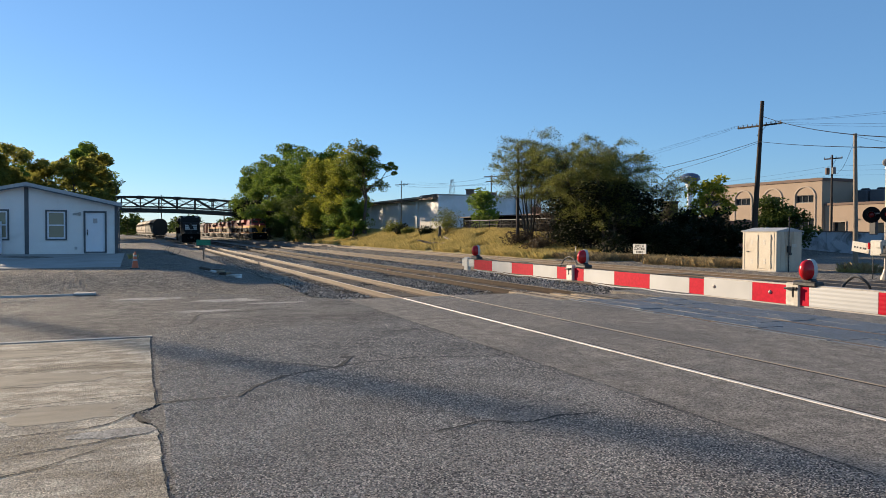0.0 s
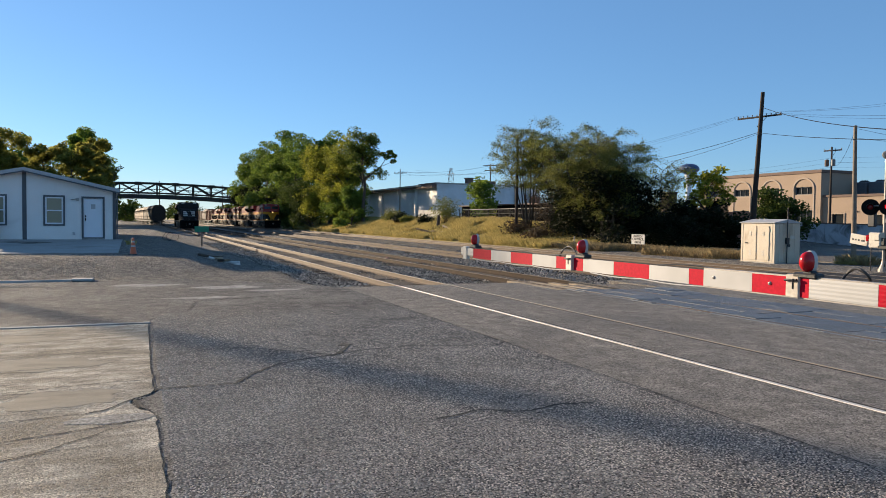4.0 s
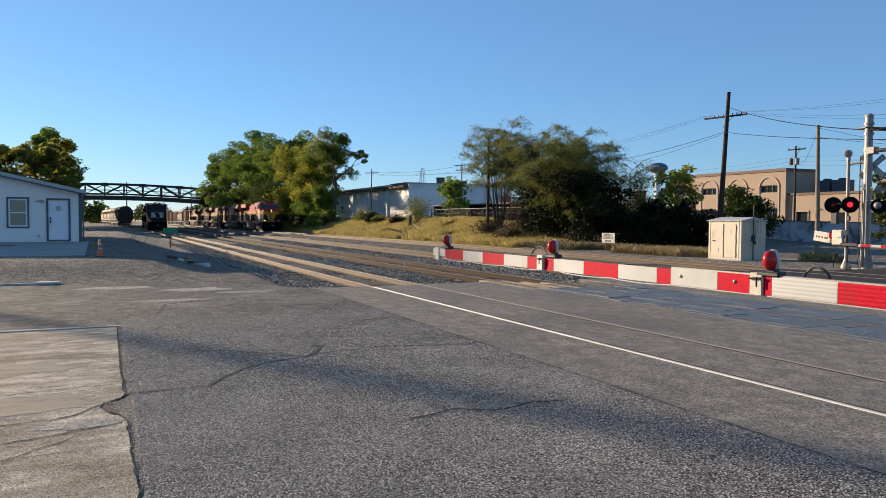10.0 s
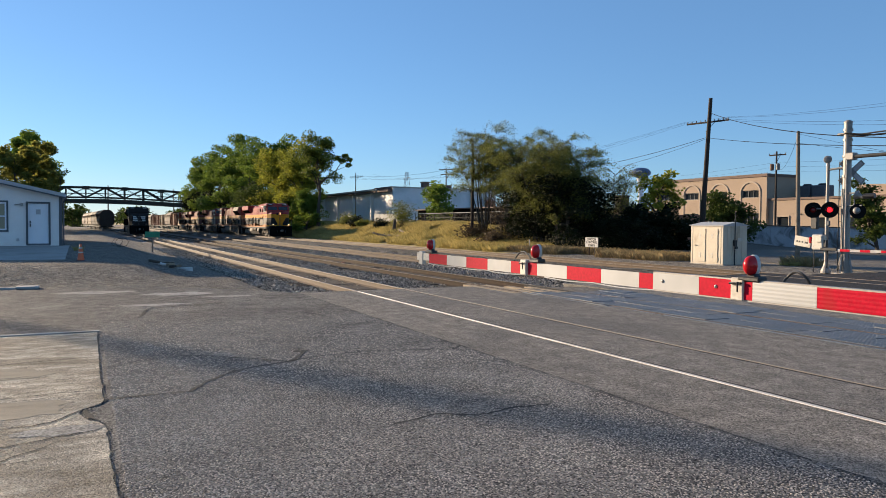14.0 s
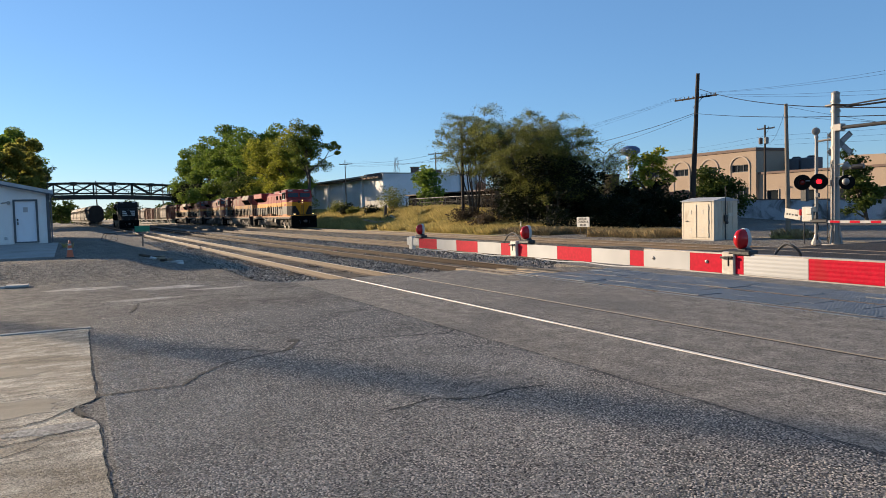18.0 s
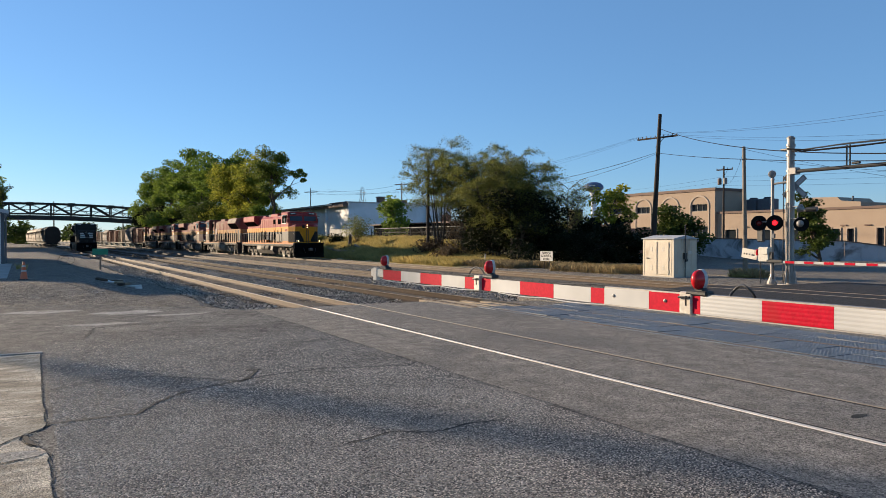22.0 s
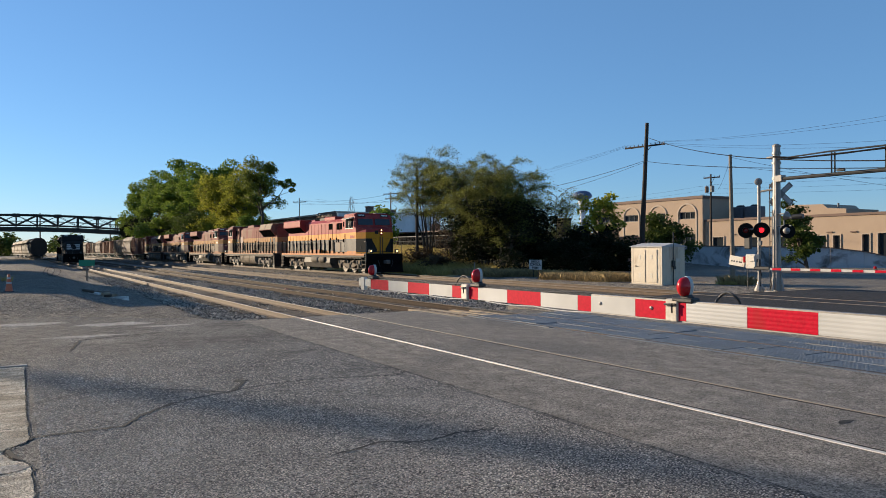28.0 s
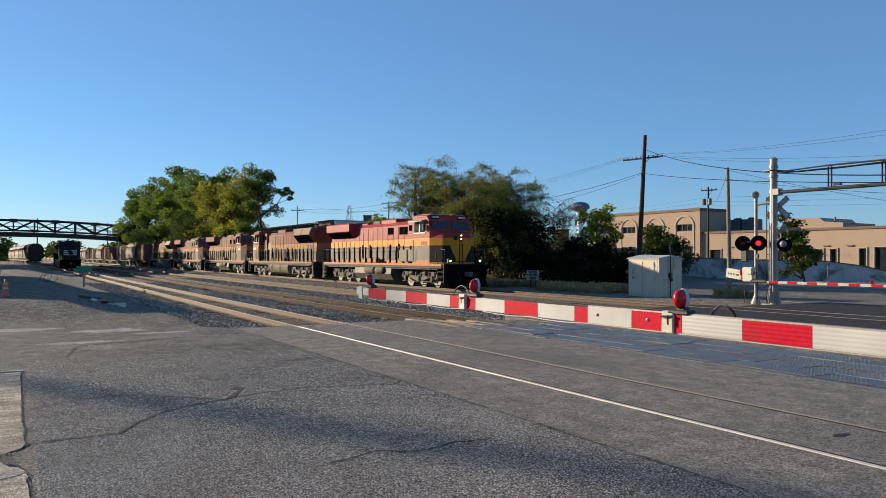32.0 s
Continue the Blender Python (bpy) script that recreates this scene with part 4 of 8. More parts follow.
def build_office():
    """Small prefab office with a shallow gable; local x runs along the front to the right, front faces -y."""
    turn = Matrix(((-0.035, -1, 0, -40.45), (1, -0.035, 0, -0.95), (0, 0, 1, 0.70), (0, 0, 0, 1)))
    h = thing("office_building", "small grey-white sided office with dark trim", "building", turn, kind="")
    W, eave, ridge, xr = 8.2, 2.42, 3.30, -3.97
    holes = [(-1.43, -0.57, 0.12, 2.04), (-3.10, -2.32, 0.76, 2.08), (-5.55, -4.77, 0.76, 2.08)]
    part("wall_front", wall_with_holes(-W, 0, 0, 2.4, 0, 0.15, holes), M_house, h, "grey-white lap siding")
    part("gable", Geo().prism([(-W, 2.4), (0, 2.4), (0, eave), (xr, ridge), (-W, eave - 0.05)], (0, 0.15), "y"), M_house, h)
    part("wall_side", Geo().span((-0.15, 0.15, 0), (0, 14, eave)), M_house, h)
    part("wall_side", Geo().span((-W, 0.15, 0), (-W + 0.15, 14, eave - 0.05)), M_house, h)
    part("wall_back", Geo().span((-W + 0.15, 13.85, 0), (-0.15, 14, eave)), M_house, h)
    for i in range(13):
        z = 0.18 + i * 0.18
        seg = [(-W, 0)]
        for hx in sorted(holes):
            if hx[2] - 0.05 < z < hx[3] + 0.05:
                a, b = seg.pop()
                seg += [(a, hx[0] - 0.1), (hx[1] + 0.1, b)]
        for a, b in seg:
            part("siding_board", Geo().prism([(-0.014, z - 0.09), (0.0, z - 0.09), (0.0, z + 0.088), (-0.003, z + 0.088)], (a + 0.06, b - 0.06), "x"), M_house, h)
    rt = 0.16
    part("roof", Geo().prism([(0.2, eave - 0.05), (0.2, eave - 0.05 + rt), (xr, ridge + rt), (-W - 0.4, eave - 0.12 + rt), (-W - 0.4, eave - 0.12), (xr, ridge)], (-0.35, 14.3), "y"), M_roofing, h, "pale metal roof with a projecting eave")
    part("fascia", Geo().prism([(0.2, eave - 0.12), (0.2, eave - 0.055), (xr, ridge - 0.005), (xr, ridge - 0.07)], (-0.38, -0.352), "y"), M_trim, h, "dark grey fascia board")
    part("fascia", Geo().prism([(-W - 0.4, eave - 0.19), (-W - 0.4, eave - 0.125), (xr, ridge - 0.005), (xr, ridge - 0.07)], (-0.38, -0.352), "y"), M_trim, h)
    part("corner_trim", Geo().span((-0.12, -0.03, 0), (0.03, -0.001, eave)), M_trim, h, "dark grey corner trim")
    part("centre_trim", Geo().span((xr - 0.09, -0.03, 0), (xr + 0.09, -0.001, ridge - 0.05)), M_trim, h, "dark grey centre strip")
    part("door_trim", Geo().span((-1.52, -0.04, 0.06), (-1.43, 0.0, 2.13)).span((-0.57, -0.04, 0.06), (-0.48, 0.0, 2.13)).span((-1.43, -0.04, 2.04), (-0.57, 0.0, 2.13)).span((-1.43, -0.04, 0.06), (-0.57, 0.0, 0.12)), M_trim, h)
    d = part("door", Geo().span((-1.43, 0.02, 0.12), (-0.57, 0.07, 2.04), 0.008), M_door, h, "white panel door with a notice")
    part("handle", Geo().box((-1.34, 0.005, 1.0), (0.05, 0.05, 0.16), None, 0.012), M_black, d)
    part("handle", Geo().box((-1.34, 0.005, 1.16), (0.06, 0.04, 0.1), None, 0.012), M_black, d)
    part("notice", Geo().span((-1.1, 0.008, 1.52), (-0.9, 0.018, 1.76)), M_roofing, d)
    part("threshold", Geo().span((-1.5, -0.12, 0.0), (-0.5, 0.0, 0.055)), M_conc, h)
    for a, b, c, e in holes[1:]:
        part("window_trim", Geo().span((a - 0.08, -0.035, c - 0.08), (a, 0, e + 0.08)).span((b, -0.035, c - 0.08), (b + 0.08, 0, e + 0.08)).span((a, -0.035, e), (b, 0, e + 0.08)).span((a, -0.035, c - 0.08), (b, 0, c)), M_trim, h)
        window_unit(h, b - a, e - c, pose((a + b) / 2, 0.02, (c + e) / 2), M_door, (1, 2), 0.1, "white sash window with drawn tan blinds", M_blind)
    part("wall_lamp", Geo().box((-1.68, -0.07, 1.98), (0.12, 0.12, 0.16), None, 0.02), M_conc, h)
    part("wall_lamp", Geo().tube((-1.98, -0.03, 1.97), (-1.74, -0.1, 2.0), 0.03), M_conc, h)
    part("outlet_box", Geo().box((-1.86, -0.03, 0.3), (0.12, 0.06, 0.14), None, 0.01), M_roofing, h)
    part("downpipe", Geo().path([(0.18, -0.2, eave - 0.1), (0.08, -0.06, eave - 0.3), (0.08, -0.06, 0.05)], 0.035, 8), M_trim, h)
    solo("pavement_pad", Geo().prism([(-40.75, 0.2), (-30.0, 0.0), (-30.0, 0.505), (-40.1, 0.715), (-40.75, 0.715)], (-12.0, -0.62), "y"), M_pad, "pale concrete pad before the office", "pavement", kind="structure")


M_blind = glassy("tan_blind_behind_glass", (0.26, 0.24, 0.17), 0.12)
M_pad = surface("grey_concrete_pad", (0.24, 0.23, 0.212), (0.31, 0.30, 0.278), 1.2, 0.85, 0, 0.25, 80, (0.22, 0.21, 0.19), 0.6, 0.56, "World")
build_office()
ice = thing("ice_merchandiser", "white outdoor ice freezer with a blue panel", "ice freezer", pose(-39.35, -6.85, 0.67, 0, 0, 88))
part("cabinet", Geo().span((-1.1, 0.02, 0.08), (0.9, 0.8, 1.62), 0.02), M_door, ice)
part("base", Geo().span((-1.06, 0.06, 0.0), (0.86, 0.76, 0.08)), M_trim, ice)
part("panel", Geo().span((-1.02, 0.005, 0.72), (0.82, 0.02, 1.5)), surface("ice_blue", (0.20, 0.30, 0.55), (0.40, 0.47, 0.62), 1.4, 0.5, 0, 0.0, 30), ice, "pale blue picture panel")
letters("lettering", "ICE", 0.42, M_trim, ice, pose(0.3, 0.012, 0.38, 90, 0, 0))


def build_bridge():
    """Truss footbridge over the tracks: deck girder, two trusses with panels, end tower in the trees."""
    b = thing("truss_bridge", "dark steel truss bridge over the tracks", "bridge", pose(-205, 0, 0))
    y0, y1, n = -26.0, 54.0, 18

    def sag(y):
        return -0.5 - 1.8 * ((y - 2) / 34) ** 2
    for x in (-2.0, 2.0):
        step = (y1 - y0) / n
        for i in range(n):
            ya, yb = y0 + i * step, y0 + (i + 1) * step
            za, zb = sag(ya), sag(yb)
            tr = part("truss_panel", Geo().tube((x, ya, 11.1 + za), (x, yb, 11.1 + zb), 0.2, 0.2, 4).tube((x, ya, 8.6 + za), (x, yb, 8.6 + zb), 0.16, 0.16, 4), M_steelb, b)
            part("post", Geo().tube((x, ya, 8.2 + za), (x, ya, 11.1 + za), 0.16, 0.16, 4), M_steelb, tr)
            lo, hi = ((ya, yb) if i % 2 == 0 else (yb, ya))
            part("diagonal", Geo().tube((x, lo, 8.6 + sag(lo)), (x, hi, 11.1 + sag(hi)), 0.17, 0.17, 4), M_steelb, tr)
            part("counter_brace", Geo().tube((x + 0.05, hi, 8.6 + sag(hi)), (x + 0.05, lo, 11.1 + sag(lo)), 0.06, 0.06, 4), M_steelb, tr)
            part("railing", Geo().tube((x * 0.9, ya, 9.6 + za), (x * 0.9, yb, 9.6 + zb), 0.05, 0.05, 4), M_steelb, tr)
            if i % 2 == 0:
                part("gusset", Geo().box((x, ya, 11.0 + za), (0.3, 1.5, 0.75)), M_steelb, tr)
    for i in range(n):
        ya, yb = y0 + (y1 - y0) * i / n, y0 + (y1 - y0) * (i + 1) / n
        g = Geo().prism([(ya, 7.15 + sag(ya)), (yb, 7.15 + sag(yb)), (yb, 8.2 + sag(yb)), (ya, 8.2 + sag(ya))], (-2.3, 2.3), "x")
        part("deck_panel", g, M_steelb, b)
    for y in (-26.0, 33.0, 54.0):
        part("pier", Geo().span((-2, y - 0.7, -0.2), (2, y + 0.7, 7.2 + sag(y))), M_steelb, b)


build_bridge()


def build_tan_building():
    b = thing("tan_building", "two-storey tan stucco building with arched recesses", "building", pose(0, 0, 0))
    Y, x0, x1, top = 75.0, -83.3, -63.7, 8.4
    up = []
    for k in range(4):
        c = -66.15 - k * 4.95
        up.append((c - 1.25, c + 1.25, 5.5, 6.42))
        up.append((c - 1.35, c + 1.35, 2.3, 3.6))
    part("wall", wall_with_holes(x0, x1, 0, 8.05, Y, Y + 0.35, up), M_tan, b)
    part("wall", Geo().span((x1 - 0.35, Y + 0.35, 0), (x1, Y + 5.3, top - 0.35)), M_tan, b)
    part("wall", Geo().span((x0, Y + 0.35, 0), (x0 + 0.35, Y + 5.3, top - 0.35)), M_tan, b)
    part("roof", Geo().span((x0 + 0.35, Y + 0.35, 7.5), (x1 - 0.35, Y + 5.3, 7.8)), M_brown, b)
    part("coping", Geo().span((x0 - 0.1, Y - 0.12, 8.05), (x1 + 0.12, Y + 0.45, 8.4)).span((x1 - 0.45, Y + 0.45, 8.05), (x1 + 0.12, Y + 5.3, 8.4)), M_brown, b, "brown roof coping")
    for k in range(4):
        c = -66.15 - k * 4.95
        arch = [(c - 1.6, 5.95)] + [(c + 1.6 * math.cos(a), 6.15 + 1.4 * math.sin(a)) for a in np.linspace(math.pi, 0, 13)] + [(c + 1.6, 5.95), (c + 1.4, 5.95)] + [(c + 1.4 * math.cos(a), 6.15 + 1.22 * math.sin(a)) for a in np.linspace(0, math.pi, 13)] + [(c - 1.4, 5.95)]
        part("arch_moulding", Geo().prism(arch, (Y - 0.1, Y - 0.003), "y"), M_tan2, b, "pale moulded arch")
        part("pilaster", Geo().span((c - 1.6, Y - 0.08, 0), (c - 1.4, Y - 0.003, 5.945)), M_tan2, b)
        part("pilaster", Geo().span((c + 1.4, Y - 0.08, 0), (c + 1.6, Y - 0.003, 5.945)), M_tan2, b)
        window_unit(b, 2.5, 0.92, pose(c, Y + 0.12, 5.96), M_trim, (3, 1), 0.15)
        window_unit(b, 2.7, 1.3, pose(c, Y + 0.12, 2.95), M_trim, (3, 1), 0.15)
    # low wing
    w = thing("low_wing", "one-storey tan stucco wing with dark doors", "building", pose(0, 0, 0))
    doors = [(-62.4, -60.8, 0, 3.1), (-57.4, -56.0, 0, 3.0), (-53.5, -52.3, 0, 3.0), (-48.8, -47.6, 0.6, 3.05), (-46.8, -46.05, 0, 3.05), (-43.7, -42.95, 0.6, 3.1), (-42.1, -38.4, 0, 3.2), (-31, -29.5, 0.6, 2.9), (-25, -23.5, 0.6, 2.9)]
    part("wall", wall_with_holes(-63.69, -8, 0, 5.1, Y + 0.4, Y + 0.75, doors), M_tan, w)
    part("roof", Geo().span((-63.69, Y + 0.75, 4.6), (-8, Y + 30, 4.9)), M_brown, w)
    part("coping", Geo().span((-63.69, Y + 0.28, 5.1), (-8, Y + 0.85, 5.36)), M_brown, w, "brown roof coping")
    for a, bb, c, d in doors:
        part("door" if c == 0 else "window", Geo().span((a, Y + 0.55, c), (bb, Y + 0.62, d)), M_wglass, w, "dark glazed opening")
        part("surround", Geo().span((a - 0.12, Y + 0.3, c), (a, Y + 0.398, d + 0.12)).span((bb, Y + 0.3, c), (bb + 0.12, Y + 0.398, d + 0.12)).span((a, Y + 0.3, d), (bb, Y + 0.398, d + 0.12)), M_tan2, w)
    # roof block and plant on the wing
    part("roof_block", Geo().prism([(-61.1, 4.9), (-53.0, 4.9), (-53.0, 6.5), (-55.45, 6.72), (-56.0, 7.2), (-61.1, 7.35)], (Y + 13, Y + 20), "y"), M_tan, w, "tan stucco roof block with a stepped top")
    for x, q in ((-62.7, 1.9), (-60.6, 1.8)):
        part("roof_unit", Geo().box((x, Y + 6, 5.9), (q, 1.8, 2.2), None, 0.08), M_trim, w, "grey rooftop air unit")
        part("roof_unit_fan", Geo().lathe([(0.5, 0), (0.55, 0.1), (0.4, 0.25)], (x, Y + 6, 6.98), 10), M_black, w)
    part("roof_vent", Geo().tube((-54.6, Y + 14, 6.4), (-54.6, Y + 14, 7.3), 0.12, 0.12, 8), M_trim, w)
    for x in (-47.2, -44.6, -59.4):
        part("wall_bracket", Geo().box((x, Y + 0.33, 3.4), (0.7, 0.12, 0.14), None, 0.02), M_brown, w, "rusty wall bracket")
    # low whitewashed wall along the lot
    q = tagged(new("boundary_wall"), "low whitewashed wall with peeling paint", "wall", kind="structure")
    q.matrix_basis = pose(-50.0, 55.5, 0, 0, 0, 33)
    L = 2.6
    for i in range(-2, 9):
        za, zb = [2.0 - 0.022 * max(0.0, a) - 0.22 * max(0.0, min(a, 18.2) - 14.3) for a in (i * L, (i + 1) * L)]
        part("wall_panel", Geo().prism([(i * L, -0.15), (i * L + L - 0.015, -0.15), (i * L + L - 0.015, zb), (i * L, za)], (0, 0.25), "y"), M_wallw, q)
        part("wall_cap", Geo().prism([(i * L - 0.01, za), (i * L + L - 0.03, zb), (i * L + L - 0.03, zb + 0.09), (i * L - 0.01, za + 0.09)], (-0.07, 0.32), "y"), M_brown, q, "dark brown coping")


build_tan_building()


def build_warehouse():
    b = thing("warehouse", "long white warehouse with a low dark roof edge", "building", pose(0, 0, 0))
    Y = 46.0
    part("wall", Geo().span((-152, Y - 2.5, 0), (-107.3, Y - 2.2, 7.0)), M_whouse, b)
    part("wall", Geo().span((-107.3, Y - 2.5, 0), (-107.0, Y + 16, 7.6)), M_whouse, b, "blue-white end wall in shade")
    part("wall", Geo().span((-152, Y - 2.2, 0), (-151.7, Y + 16, 7.0)), M_whouse, b)
    part("wall", Geo().span((-151.7, Y + 15.7, 0), (-107.3, Y + 16, 7.0)), M_whouse, b)
    part("roof", Geo().span((-152.5, Y - 3.3, 7.0), (-107.35, Y + 16.5, 7.35)), M_brown, b, "dark low roof")
    part("roof_edge", Geo().span((-152.6, Y - 3.5, 7.35), (-112, Y - 3.3, 7.6)), M_conc, b)
    part("parapet", Geo().span((-107.4, Y - 2.6, 7.6), (-106.9, Y + 16.1, 7.78)), M_conc, b)
    for x in (-151.6, -143, -134, -125, -116):
        part("column", Geo().span((x - 0.3, Y - 2.9, 0), (x + 0.3, Y - 2.503, 7.0)), M_brick if x < -150 else M_whouse, b)
    ch = part("chimney", Geo().span((-108.7, Y + 3, 7.35), (-107.7, Y + 4.0, 8.6)), M_brown, b, "brown brick chimney")
    part("chimney_cap", Geo().span((-108.8, Y + 2.9, 8.6), (-107.6, Y + 4.1, 8.75)), M_brown, ch)
    part("roof_unit", Geo().span((-111, Y + 5.5, 7.35), (-107.6, Y + 8, 8.3)), M_brown, b)
    part("roof_unit", Geo().span((-118, Y - 1.5, 7.35), (-110.5, Y + 1, 8.0)), M_brown, b)
    for y in (11.2, 13.6):
        part("roof_vent", Geo().tube((-106.7, Y + y, 2.6), (-106.7, Y + y, 8.2), 0.18, 0.18, 8), M_conc, b)
    part("door", Geo().span((-106.997, Y + 14.2, 1.6), (-106.9, Y + 15.8, 6.0)), M_brick, b, "rusty red tall door")
    # far low shed beyond the second tree
    s = thing("brick_shed", "low shed with stubby brick chimneys and a shade-dark front", "building", pose(0, 0, 0))
    # front wall alone is dark grey: tree shade put into its colour
    part("wall", Geo().span((-70, 44, 0), (-50.5, 44.3, 2.9)), M_trim, s)
    part("wall", Geo().span((-50.8, 44.3, 0), (-50.5, 56, 2.9)), M_brick, s)
    part("wall", Geo().span((-70, 44.3, 0), (-69.7, 56, 2.9)), M_brick, s)
    part("roof", Geo().span((-69.7, 44.3, 2.7), (-50.8, 56, 2.85)), M_brown, s)
    for x in (-64.4, -60.0, -55.0):
        part("chimney", Geo().span((x - 0.4, 45, 2.85), (x + 0.4, 46, 4.6)), M_brown, s)


build_warehouse()


def build_water_tower():
    M_tower = surface("tower_grey_blue", (0.10, 0.15, 0.22), (0.14, 0.19, 0.27), 0.1, 0.6, 0, 0.02, 5)
    w = thing("water_tower", "distant blue and white water tower on one stem", "water tower", pose(-288, 250, 0))
    part("stem", Geo().lathe([(2.6, 0), (1.6, 6), (1.25, 18), (1.35, 23.5), (2.2, 25.6)], (0, 0, 0), 16), M_whouse, w, smooth=True)
    part("tank", Geo().lathe([(1.4, 25.6), (3.4, 26.6), (4.7, 27.5), (4.9, 28.2)], (0, 0, 0), 24), M_tower, w, "blue-grey tank bottom", smooth=True)
    dome = part("dome", Geo().lathe([(4.9, 28.2), (4.6, 29.3), (3.5, 30.3), (1.7, 30.9), (0.3, 31.0)], (0, 0, 0), 24), surface("tower_blue", (0.03, 0.07, 0.17), (0.04, 0.09, 0.2), 0.1, 0.5, 0, 0.02, 5), w, "dark blue tank dome", smooth=True)
    part("emblem", Geo().box((2.95, -3.5, 28.9), (2.6, 0.2, 0.6), pose(0, 0, 0, 0, 0, 42).to_3x3()), M_whouse, dome, "plain pale oval mark")
    p = thing("lattice_pylon", "distant steel lattice transmission pylon", "pylon", pose(-467, 200, 0))
    for sx in (-1, 1):
        for sy in (-1, 1):
            part("leg", Geo().tube((sx * 4, sy * 4, 0), (sx * 0.7, sy * 0.7, 38), 0.15, 0.11, 4), M_alu, p)
    for k in range(9):
        z0, z1 = k * 4.2, (k + 1) * 4.2
        a0, a1 = 4 - 3.3 * z0 / 38, 4 - 3.3 * min(38, z1) / 38
        part("lattice", Geo().tube((-a0, -a0, z0), (a1, -a1, z1), 0.07, 0.07, 4).tube((a0, -a0, z0), (-a1, -a1, z1), 0.07, 0.07, 4).tube((-a0, -a0, z0), (-a1, a1, z1), 0.07, 0.07, 4).tube((a0, a0, z0), (a1, -a1, z1), 0.07, 0.07, 4), M_alu, p)
    part("crossarm", Geo().tube((-6, 0, 34), (6, 0, 34), 0.14, 0.14, 4), M_alu, p)


build_water_tower()
# ---- trees, bushes, grass ----
def leaves(centres, radii, count, size, seed, droop=0.0, flat=0.6, long=1.0):
    """Many small bent leaf blades scattered in clumps; returns vertices and faces."""
    r = np.random.default_rng(seed)
    c, rad = np.array(centres), np.array(radii)
    wt = rad ** 2
    k = r.choice(len(c), count, p=wt / wt.sum())
    d = r.normal(size=(count, 3))
    d /= np.linalg.norm(d, axis=1)[:, None]
    p = c[k] + d * (rad[k] * r.uniform(0.15, 1.0, count) ** 0.45)[:, None] * np.array([1, 1, flat])
    u = r.normal(size=(count, 3))
    u[:, 2] = u[:, 2] * 0.5 - droop
    u /= np.linalg.norm(u, axis=1)[:, None]
    w = np.cross(u, r.normal(size=(count, 3)))
    w /= np.linalg.norm(w, axis=1)[:, None]
    s = (size * r.uniform(0.6, 1.35, count))[:, None]
    n = np.cross(u, w)
    a = p - u * s * long
    b = p + w * s * 0.55 + n * s * 0.12
    e = p + u * s * long - n * s * 0.15
    f = p - w * s * 0.55 + n * s * 0.12
    v = np.stack([a, b, e, f], 1).reshape(-1, 3)
    q = np.arange(count)[:, None] * 4
    return v, np.concatenate([q + [0, 1, 2], q + [0, 2, 3]]).tolist()


